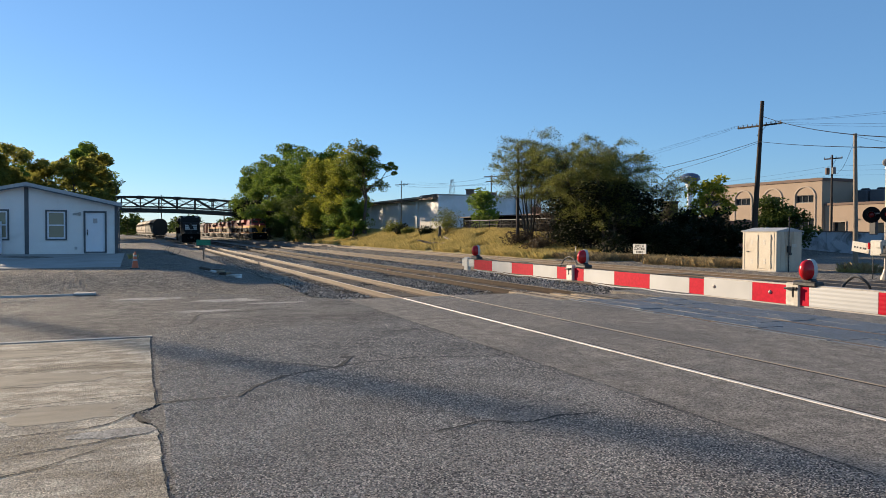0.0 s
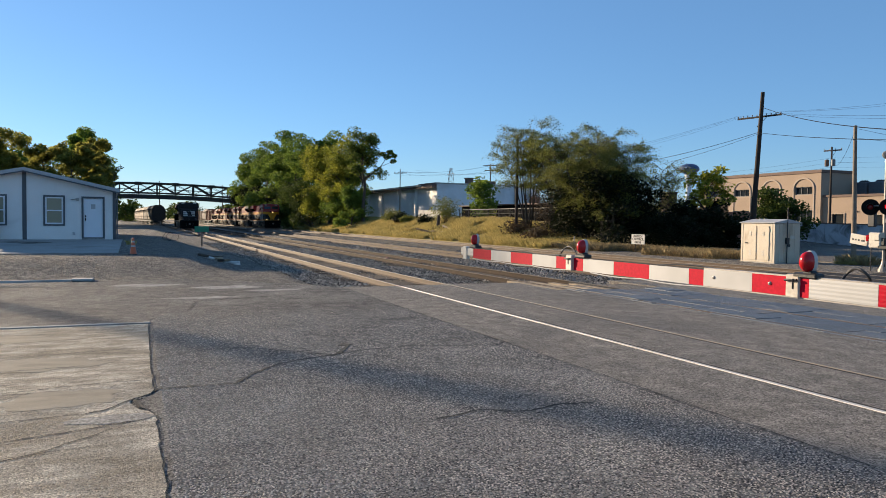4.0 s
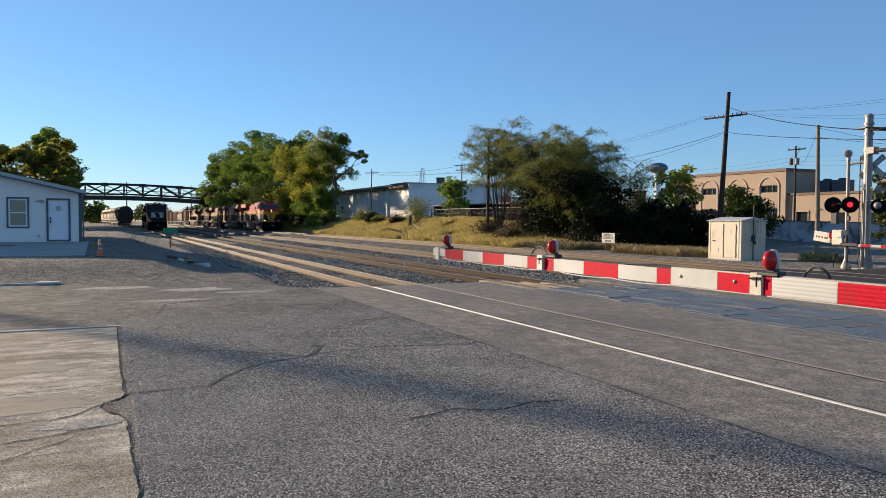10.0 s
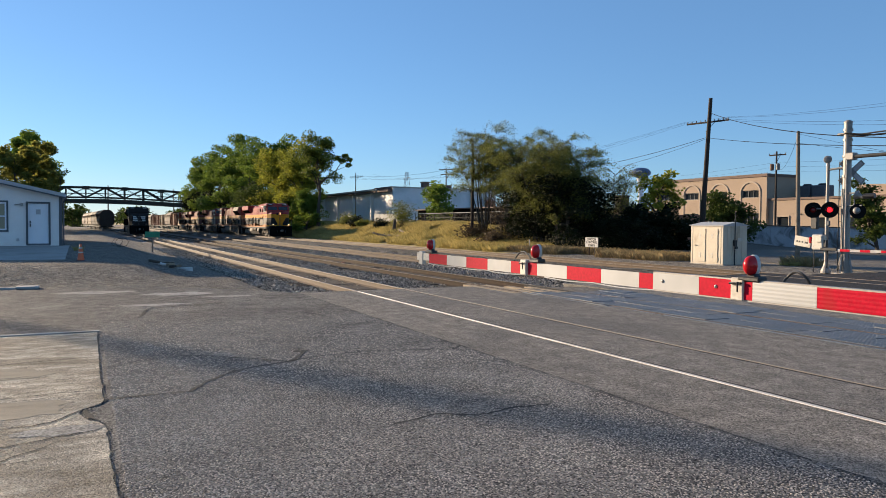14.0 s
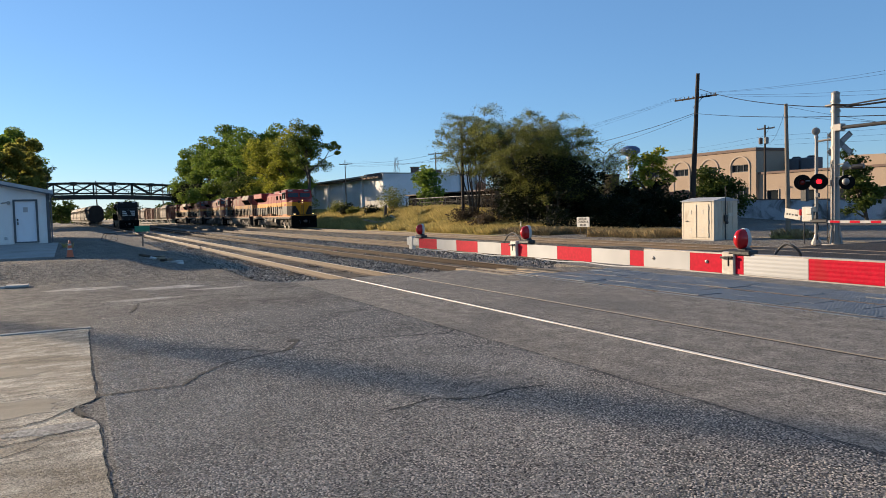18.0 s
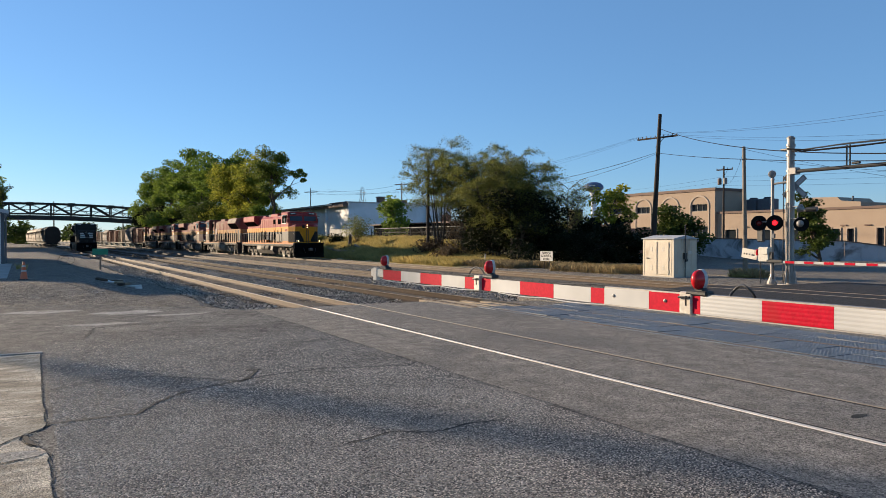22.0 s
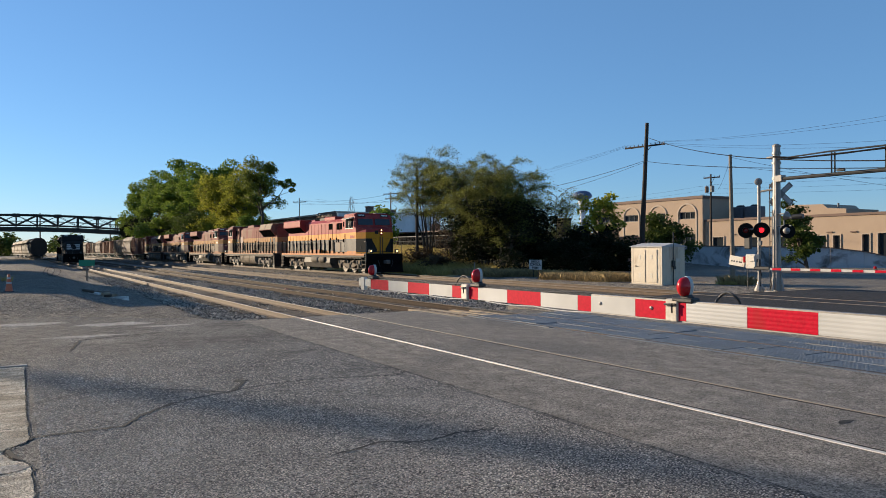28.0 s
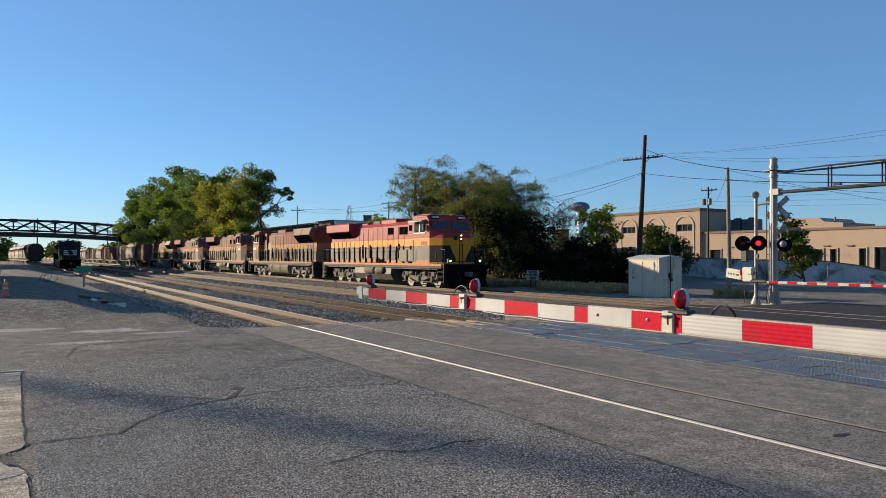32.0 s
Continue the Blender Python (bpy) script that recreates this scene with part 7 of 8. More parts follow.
def bogie(parent, x, side_mat):
    """A three-axle truck centred at x; returns its wheelsets."""
    b = part("bogie", Geo().span((x - 2.5, -0.8, 0.55), (x + 2.5, 0.8, 0.9)), M_under, parent)
    for s in (-1, 1):
        y = s * 1.12
        out = [(x - 2.55, 0.62), (x - 2.3, 0.98), (x - 1.2, 0.98), (x - 0.9, 0.78), (x + 0.9, 0.78), (x + 1.2, 0.98), (x + 2.3, 0.98), (x + 2.55, 0.62), (x + 2.2, 0.5), (x + 1.5, 0.62), (x + 0.5, 0.42), (x - 0.5, 0.42), (x - 1.5, 0.62), (x - 2.2, 0.5)]
        part("side_frame", Geo().prism(out, (y - 0.09, y + 0.09), "y"), side_mat, b, "dusty cast side frame")
        for dx in (-1.85, 0, 1.85):
            part("axle_box", Geo().box((x + dx, y + s * 0.1, 0.53), (0.36, 0.18, 0.42), None, 0.04), side_mat, b)
            part("spring", Geo().lathe([(0.1, 0), (0.1, 0.3)], (x + dx - 0.33, y + s * 0.06, 0.66), 10), M_under, b)
            part("spring", Geo().lathe([(0.1, 0), (0.1, 0.3)], (x + dx + 0.33, y + s * 0.06, 0.66), 10), M_under, b)
        for dx in (-0.95, 0.95):
            part("brake_cylinder", Geo().tube((x + dx - 0.2, y + s * 0.16, 0.88), (x + dx + 0.22, y + s * 0.16, 0.88), 0.11, 0.11, 12), side_mat, b)
        part("brake_rod", Geo().tube((x - 2.3, y + s * 0.12, 0.36), (x + 2.3, y + s * 0.12, 0.36), 0.025, 0.025, 6), M_under, b)
    sets = []
    prof = [(0.08, -0.06), (0.3, -0.05), (0.44, -0.07), (0.53, -0.07), (0.53, 0.05), (0.56, 0.055), (0.56, 0.075), (0.42, 0.07), (0.3, 0.03), (0.08, 0.05)]
    g = Geo().tube((0, -0.72, 0), (0, 0.72, 0), 0.09, 0.09, 10)
    g.lathe(prof, (0, -0.76, 0), 24, pose(0, 0, 0, -90, 0, 0))
    g.lathe(prof, (0, 0.76, 0), 24, pose(0, 0, 0, 90, 0, 0))
    for a in range(4):
        q = a * math.pi / 2
        for s in (-1, 1):
            g.tube((0.27 * math.cos(q), s * 0.8, 0.27 * math.sin(q)), (0.27 * math.cos(q), s * 0.845, 0.27 * math.sin(q)), 0.05, 0.04, 6)
    me = g.mesh("wheelset", True)
    me.materials.append(M_wheel)
    for dx in (-1.85, 0, 1.85):
        w = part("wheelset", me, None, b)
        w.matrix_basis = pose(x + dx, 0, 0.545)
        sets.append(w)
    return sets


def loco_ladder(parent, x, s):
    for sgn in (-1, 1):
        y0 = sgn * 1.46
        for dx in (-0.4, 0.4):
            part("step_frame", Geo().span((x + dx - 0.02, y0 - 0.03, 0.35), (x + dx + 0.02, y0 + 0.03, 1.55)), M_nblack, parent)
        for i in range(4):
            part("step", Geo().span((x - 0.38, y0 - 0.12 if sgn > 0 else y0 - 0.02, 0.4 + i * 0.3), (x + 0.38, y0 + 0.02 if sgn > 0 else y0 + 0.12, 0.43 + i * 0.3)), M_under, parent)


def locomotive(label, p, m, lights, style=0):
    """A six-axle freight diesel: local x = 0 at the front coupler, body towards -x, rail top at z = 0."""
    t = thing("diesel_locomotive", label, "locomotive", m, "" if p is DARK else "coupled locomotives")
    W, Z0 = 1.55, 1.5
    fr = part("frame", Geo().prism([(-1.5, 1.22), (1.5, 1.22), (1.5, 1.5), (-1.5, 1.5)], (-21.3, -1.0), "x"), M_nblack, t, "black frame")
    for s in (-1, 1):
        part("sill_stripe", Geo().span((-21.3, s * 1.502 - 0.01, 1.36), (-1.0, s * 1.502 + 0.01, 1.50)), p["sill"], fr)
    part("pilot", Geo().prism([(-1.0, 0.2), (-0.55, 0.12), (-0.62, 1.45), (-1.0, 1.5)], (-1.45, 1.45), "y"), M_void, t, "black snow plough pilot")
    part("plough", Geo().prism([(-0.62, 0.75), (-0.3, 0.13), (-0.55, 0.13)], (-1.4, 1.4), "y"), M_void, t)
    part("pilot", Geo().prism([(-21.3, 0.25), (-21.75, 0.2), (-21.7, 1.45), (-21.3, 1.5)], (-1.45, 1.45), "y"), M_nblack, t)
    for x, d in ((-0.62, 1), (-21.7, -1)):
        c = part("coupler", Geo().box((x + d * 0.2, 0, 0.88), (0.5, 0.22, 0.24), None, 0.03).box((x + d * 0.5, 0.03, 0.88), (0.26, 0.34, 0.3), None, 0.06), M_under, t)
        for y in (-0.55, 0.6):
            part("air_hose", Geo().path([(x, y, 1.0), (x + d * 0.16, y, 0.85), (x + d * 0.14, y * 0.8, 0.55)], 0.03, 6), M_rubber, c)
    # long hood in colour bands
    hood = [(1.5, 1.7, p["sill"], 0.95), (1.7, 2.62, p["mid"], 0.95), (2.62, 3.1, p["band"], 0.95), (3.1, 4.05, p["top"], 0.95)]
    x0, x1 = -20.9, -6.4
    for za, zb, mt, w in hood:
        part("hood_band", Geo().span((x0, -w, za), (x1, w, zb)), mt, t)
    part("hood_roof", Geo().prism([(-0.95, 4.05), (0.95, 4.05), (0.7, 4.3), (-0.7, 4.3)], (x0, x1), "x"), p["roof"], t)
    x = -7.2
    while x > -20.5:
        for s in (-1, 1):
            for za, zb, mt in ((1.73, 2.60, p["mid"]), (2.64, 3.08, p["band"]), (3.12, 3.95, p["top"])):
                if za > 3 and x < -15.6:
                    continue
                part("hood_door", Geo().span((x - 0.82, s * 0.95, za), (x - 0.05, s * 0.972, zb), 0.008), mt, t)
        x -= 0.87
    # radiator section with its flared overhang
    if style == 1:
        part("radiator_wing", Geo().prism([(-0.96, 3.15), (0.96, 3.15), (1.5, 3.85), (1.28, 4.45), (-1.28, 4.45), (-1.5, 3.85)], (-20.6, -16.2), "x"), p["top"], t, "angled radiator housing")
    else:
        part("radiator_wing", Geo().prism([(-0.96, 3.35), (0.96, 3.35), (1.5, 3.85), (1.5, 4.38), (1.42, 4.46), (-1.42, 4.46), (-1.5, 4.38), (-1.5, 3.85)], (-20.7, -15.8), "x"), p["top"], t, "flared radiator housing")
    for s in (-1, 1):
        g = Geo()
        for i in range(5):
            if style == 1:
                g.box((-20.05 + i * 0.85, s * 1.24, 3.49), (0.78, 0.03, 0.8), pose(0, 0, 0, -s * 38, 0, 0).to_3x3())
            else:
                g.box((-20.15 + i * 0.95, s * 1.24, 3.58), (0.86, 0.03, 0.62), pose(0, 0, 0, -s * 47, 0, 0).to_3x3())
        part("radiator_grille", g, M_void, t, "dark radiator intake")
        if style == 1:
            part("radiator_side", Geo().box((-18.4, s * 1.395, 4.15), (4.2, 0.03, 0.56), pose(0, 0, 0, s * 20, 0, 0).to_3x3()), M_dmid if p is not DARK else M_nblack, t, "dusty radiator side panel")
            part("tall_door", Geo().span((-20.3, s * 0.972, 1.7), (-19.7, s * 0.99, 3.0)).span((-18.9, s * 0.972, 1.7), (-18.5, s * 0.99, 3.0)), M_nblack, t, "open dark hood door")
            part("recess", Geo().span((-7.7, s * 0.972, 1.6), (-6.45, s * 1.0, 3.3)), M_dark2 if p is not DARK else M_nblack, t, "dark recess beside the cab")
            for i in range(3):
                part("cab_louvre", Geo().span((-6.1, s * 1.1, 1.75 + i * 0.5), (-5.1, s * 1.125, 2.05 + i * 0.5)), M_nblack, t, "dark louvre")
    for i in range(3):
        part("roof_fan", Geo().lathe([(0.62, 4.42), (0.62, 4.52), (0.5, 4.54)], (-19.6 + i * 1.5, 0, 0), 16), M_under, t)
    part("exhaust", Geo().box((-13.2, 0, 4.4), (1.3, 0.7, 0.32), None, 0.05), M_under, t)
    part("dynamic_brake", Geo().box((-10.2, 0, 4.38), (2.6, 1.5, 0.35), None, 0.06), p["roof"], t)
    part("roof_hatch", Geo().box((-15.0, 0, 4.34), (1.2, 1.1, 0.2), None, 0.05), p["roof"], t)
    # wide equipment cabinet behind the cab
    for za, zb, mt in ((1.5, 1.7, p["sill"]), (1.7, 2.62, p["mid"]), (2.62, 3.1, p["band"]), (3.1, 4.3, p["top"])):
        part("cabinet_band", Geo().span((-6.4, -1.1, za), (-4.9, 1.1, zb)), mt, t)
    for s in (-1, 1):
        if style != 1:
            for xa, xb, za in ((-7.15, -6.55, 3.42), (-7.95, -7.3, 3.42), (-9.8, -8.9, 3.46)):
                part("intake_grille", Geo().span((xa, s * 0.972, za), (xb, s * 0.988, 3.93)), M_void, t, "dark intake grille")
        part("vent", Geo().span((-6.2, s * 1.1, 3.62), (-5.75, s * 1.12, 4.0)).span((-5.5, s * 1.1, 3.45), (-5.05, s * 1.12, 4.05)), M_void, t)
        for i in range(0 if style == 1 else 2):
            part("battery_box", Geo().box((-6.3 + i * 1.35, s * 1.32, 2.0), (1.2, 0.4, 0.78), None, 0.03), p["mid"], t, "louvred equipment box")
    # cab
    for za, zb, mt in ((1.5, 1.7, p["sill"]), (1.7, 2.62, p["mid"]), (2.62, 3.1, p["band"]), (3.1, 3.42, p["top"])):
        part("cab_band", Geo().span((-4.9, -1.5, za), (-2.55, 1.5, zb)), mt, t)
    cab = part("cab", Geo().prism([(-4.9, 3.42), (-2.55, 3.42), (-2.7, 4.22), (-2.95, 4.45), (-4.9, 4.52)], (-1.5, 1.5), "y"), p["top"], t, "driver's cab")
    part("cab_roof", Geo().prism([(-1.52, 4.38), (1.52, 4.38), (1.3, 4.56), (-1.3, 4.56)], (-4.95, -2.98), "x"), p["roof"], cab)
    if p is not DARK:
        for y in (-0.75, 0.75):
            part("roof_plate", Geo().box((-3.7, y, 4.57), (1.4, 0.9, 0.06), None, 0.01), M_plate, cab, "cream roof plate")
    for s in (-1, 1):
        part("side_window", Geo().span((-4.62, s * 1.5, 3.45), (-3.95, s * 1.515, 4.12)), M_wglass, cab, "dark cab side window")
        part("side_window", Geo().span((-3.82, s * 1.5, 3.45), (-3.2, s * 1.515, 4.12)), M_wglass, cab)
        part("window_frame", Geo().span((-4.7, s * 1.515, 4.12), (-3.1, s * 1.53, 4.18)).span((-3.93, s * 1.515, 3.4), (-3.84, s * 1.53, 4.12)).span((-4.7, s * 1.515, 3.38), (-3.1, s * 1.53, 3.45)), M_alu, cab)
        part("sunshade", Geo().prism([(s * 1.5, 4.2), (s * 1.85, 4.12), (s * 1.85, 4.15), (s * 1.5, 4.26)], (-4.7, -3.0), "x"), M_alu, cab, "pale sun visor")
        part("mirror", Geo().span((-3.05, s * 1.53, 3.55), (-3.0, s * 1.72, 3.95)), M_black, cab)
        w = Geo().add([(-2.54, s * 0.1, 3.66), (-2.54, s * 1.32, 3.66), (-2.63, s * 1.32, 4.12), (-2.63, s * 0.1, 4.12), (-2.59, s * 0.1, 3.66), (-2.59, s * 1.32, 3.66), (-2.68, s * 1.32, 4.12), (-2.68, s * 0.1, 4.12)], [(0, 1, 2, 3), (4, 7, 6, 5), (0, 4, 5, 1), (3, 2, 6, 7), (0, 3, 7, 4), (1, 5, 6, 2)])
        part("windscreen", w, M_wglass if p is not DARK else M_nblack, cab, "dark windscreen pane")
        nb = part("number_board", Geo().box((-2.83, s * 0.95, 4.36), (0.08, 0.62, 0.2), pose(0, 0, 0, 0, -38, 0).to_3x3()), M_black, cab, "black number board")
        for i in range(4):
            part("digit", Geo().box((-2.775, s * 0.95 + (i - 1.5) * 0.12, 4.385), (0.02, 0.08, 0.13), pose(0, 0, 0, 0, -38, 0).to_3x3()), M_number, nb)
        part("side_digits", Geo().span((-3.0, s * 1.502, 2.66), (-2.85, s * 1.508, 2.88)).span((-3.22, s * 1.502, 2.66), (-3.07, s * 1.508, 2.88)).span((-3.44, s * 1.502, 2.66), (-3.29, s * 1.508, 2.88)).span((-3.66, s * 1.502, 2.66), (-3.51, s * 1.508, 2.88)), p["top"] if p is BRIGHT else M_number, cab, "row of number bars")
    # short nose
    out = [(-2.55, -1.5), (-1.55, -1.12), (-1.25, -0.75), (-1.25, 0.75), (-1.55, 1.12), (-2.55, 1.5)]
    for za, zb, mt in ((1.5, 1.6, p["nose"]), (1.6, 2.62, p["low"]), (2.62, 3.08, p["nose"])):
        part("nose_band", Geo().prism(out, (za, zb), "z"), mt, t)
    n = len(out)
    vs = [(x, y, 3.08) for x, y in out] + [(x - 0.12 if x > -2.5 else x, y * (0.93 if x > -2.5 else 1), 3.3 if x > -2.5 else 3.52) for x, y in out]
    part("nose_top", Geo().add(vs, [(i, (i + 1) % n, n + (i + 1) % n, n + i) for i in range(n)] + [tuple(range(n - 1, -1, -1)), tuple(range(n, 2 * n))]), p["dark"], t)
    part("nose_door", Geo().span((-1.25, -0.35, 1.65), (-1.235, 0.35, 2.62)), p["nose"], t)
    for s in (-1, 1):
        v = [(s * 0.33, 2.615), (s * 0.745, 2.615), (s * 0.7, 2.45), (s * 0.36, 1.85)]
        part("nose_emblem", Geo().prism(v, (-1.249, -1.236), "x"), p["nose"], t, "yellow winged nose panel")
    part("nose_badge", Geo().box((-1.22, -0.38, 3.08), (0.06, 0.26, 0.26), None, 0.04), M_nblack, t, "dark round badge")
    part("grab_bars", Geo().span((-1.22, -0.12, 1.5), (-1.17, -0.08, 2.75)).span((-1.22, 0.08, 1.5), (-1.17, 0.12, 2.75)), M_black, t)
    hl = part("headlight_case", Geo().box((-1.3, 0.0, 3.1), (0.2, 0.24, 0.5), None, 0.03), p["dark"], t)
    for dz in (-0.1, 0.13):
        part("headlight", Geo().lathe([(0.06, 0), (0.056, 0.02), (0.02, 0.03)], (-1.198, 0, 3.1 + dz), 14, pose(0, 0, 0, 0, 90, 0)), M_bright if lights else (M_tank if p is DARK else M_soft), hl, "glowing headlight" if lights else "unlit headlight")
    for s in (-1, 1):
        d = part("ditch_light", Geo().box((-0.78, s * 1.05, 1.68), (0.2, 0.28, 0.28), None, 0.03), M_black, t)
        part("lens", Geo().lathe([(0.07, 0), (0.066, 0.02), (0.02, 0.03)], (-0.678, s * 1.05, 1.68), 14, pose(0, 0, 0, 0, 90, 0)), M_bright if lights else (M_tank if p is DARK else M_soft), d, "glowing lamp" if lights else "unlit lamp")
    part("front_platform", Geo().span((-1.28, -1.5, 1.42), (-0.66, 1.5, 1.5)), M_nblack, t)
    # handrails
    for s in (-1, 1):
        x = -5.2
        while x > -21.2:
            part("stanchion", Geo().box((x, s * 1.47, 2.05), (0.15, 0.06, 1.15)), M_void, t, "black handrail stanchion")
            x -= 1.06
        part("handrail", Geo().tube((-5.2, s * 1.47, 2.52), (-21.1, s * 1.47, 2.52), 0.022, 0.022, 6), M_nblack, t)
        part("handrail", Geo().path([(-1.5, s * 1.3, 2.4), (-0.75, s * 1.42, 2.35), (-0.68, s * 1.44, 1.6), (-0.62, s * 1.44, 0.9)], 0.02, 6), M_under, t)
        part("handrail", Geo().path([(-21.1, s * 1.47, 2.52), (-21.65, s * 1.42, 2.4), (-21.7, s * 1.44, 0.9)], 0.022, 6), M_nblack, t)
    for s in (-1, 1):
        for i, x in enumerate((-8.0, -9.4, -12.9, -14.3)):
            part("hood_latch", Geo().box((x, s * 0.985, 2.3), (0.2, 0.05, 0.95), None, 0.01), M_void, t)
        part("grab_iron", Geo().tube((-4.75, s * 1.53, 1.7), (-4.75, s * 1.53, 3.0), 0.02, 0.02, 6), M_nblack, t)
        part("walkway_box", Geo().box((-12.0, s * 1.25, 1.66), (2.2, 0.35, 0.3), None, 0.02), p["sill"], t)
        part("sand_filler", Geo().box((-2.2, s * 1.2, 1.98), (0.35, 0.25, 0.3), None, 0.03), p["low"], t)
    loco_ladder(t, -1.15, 1)
    loco_ladder(t, -21.2, 1)
    # tanks and running gear
    tank = [(-1.45, 1.2), (-1.52, 0.95), (-1.5, 0.7), (-1.38, 0.45), (-1.15, 0.3), (-0.9, 0.25), (0.9, 0.25), (1.15, 0.3), (1.38, 0.45), (1.5, 0.7), (1.52, 0.95), (1.45, 1.2)] if style == 1 else [(-1.45, 1.15), (-1.5, 0.75), (-1.3, 0.35), (-1.0, 0.28), (1.0, 0.28), (1.3, 0.35), (1.5, 0.75), (1.45, 1.15)]
    part("fuel_tank", Geo().prism(tank, (-14.6, -8.2), "x"), M_tank if style == 1 else M_dtank, t, "dusty grey fuel tank")
    for s in (-1, 1):
        for a, b in (() if style == 1 else ((-12.6, -10.9), (-10.7, -9.2))):
            part("air_reservoir", Geo().lathe([(0.1, a), (0.24, a + 0.08), (0.27, a + 0.2), (0.27, b - 0.2), (0.24, b - 0.08), (0.1, b)], (0, s * 1.4, 0.98), 14, pose(0, 0, 0, 0, 90, 0)), M_tank, t, smooth=True)
        part("pipe_run", Geo().tube((-20.5, s * 1.42, 1.16), (-1.6, s * 1.42, 1.16), 0.035, 0.035, 6), M_under, t)
    sets = bogie(t, -4.55, M_under if style else M_tank) + bogie(t, -17.35, M_under if style else M_tank)
    # body proportions of the type
    done = set()
    for o in t.children_recursive:
        if o.name.startswith("wheelset"):
            o.matrix_basis = pose(o.matrix_basis.translation.x * SIZE[0], 0, o.matrix_basis.translation.z * SIZE[2])
        if o.data.name not in done:
            done.add(o.data.name)
            o.data.transform(Matrix.Diagonal((SIZE[2] if o.name.startswith("wheelset") else SIZE[0], SIZE[1], SIZE[2], 1)))
    return t, sets


NOSE = [(0, -150.2), (3, -137.7), (6, -125.1), (9, -112.9), (11, -104.8), (16, -85.7), (20, -71.4), (24, -58.4), (27, -49.5), (30, -40.85), (32, -35.4)]


def nose_at(t):
    """Place of the leading coupler along the main track: a smooth slowing-down."""
    return float(np.polyval(NOSE_FIT, t))


NOSE_FIT = np.polyfit([a for a, b in NOSE], [b for a, b in NOSE], 4)
TRACKED = []
PITCH = 20.6
lead, lead_sets = locomotive("red, yellow and grey freight locomotive with lit headlights", BRIGHT, pose(0, TRACK_D, 0), True)
TRACKED.append((lead, 0.0, 0, lead_sets))


def sets_of(ob):
    return [o for o in ob.children_recursive if o.name.startswith("wheelset")]


dusty = "dust-covered red and yellow freight locomotive with angled radiators"
second, second_sets = locomotive(dusty, DUSTY, pose(0, TRACK_D, 0), False, 1)
third, third_sets = locomotive("dusty red and yellow freight locomotive with flared radiators", DUSTY, pose(0, TRACK_D, 0), False, 2)
fourth = copy_thing(third, pose(0, TRACK_D, 0))
fifth = copy_thing(second, pose(0, TRACK_D, 0))
for c, k, turned, ws in ((second, 1, 1, second_sets), (third, 2, 0, third_sets), (fourth, 3, 0, sets_of(fourth)), (fifth, 4, 1, sets_of(fifth))):
    TRACKED.append((c, -PITCH * (k + turned) + 0.15, turned, ws))

RUST = [surface("rusty_car_red", (0.12, 0.042, 0.026), (0.20, 0.075, 0.046), 0.5, 0.85, 0, 0.15, 20, (0.26, 0.17, 0.12), 0.4, 0.6, streak=0.35),
        surface("faded_car_tan", (0.24, 0.18, 0.125), (0.35, 0.27, 0.19), 0.5, 0.85, 0, 0.15, 20, (0.10, 0.06, 0.042), 0.45, 0.52, streak=0.35),
        surface("dark_car_brown", (0.07, 0.055, 0.045), (0.13, 0.1, 0.08), 0.5, 0.85, 0, 0.15, 20, (0.28, 0.2, 0.15), 0.4, 0.58, streak=0.2)]

# dark brown car paint, also used as painted shade on hopper ends
BROWN_AND_SHADE = surface("sooty_car_brown", (0.028, 0.019, 0.014), (0.055, 0.038, 0.028), 0.5, 0.85, 0, 0.15, 20, (0.085, 0.06, 0.044), 0.4, 0.6, streak=0.2)


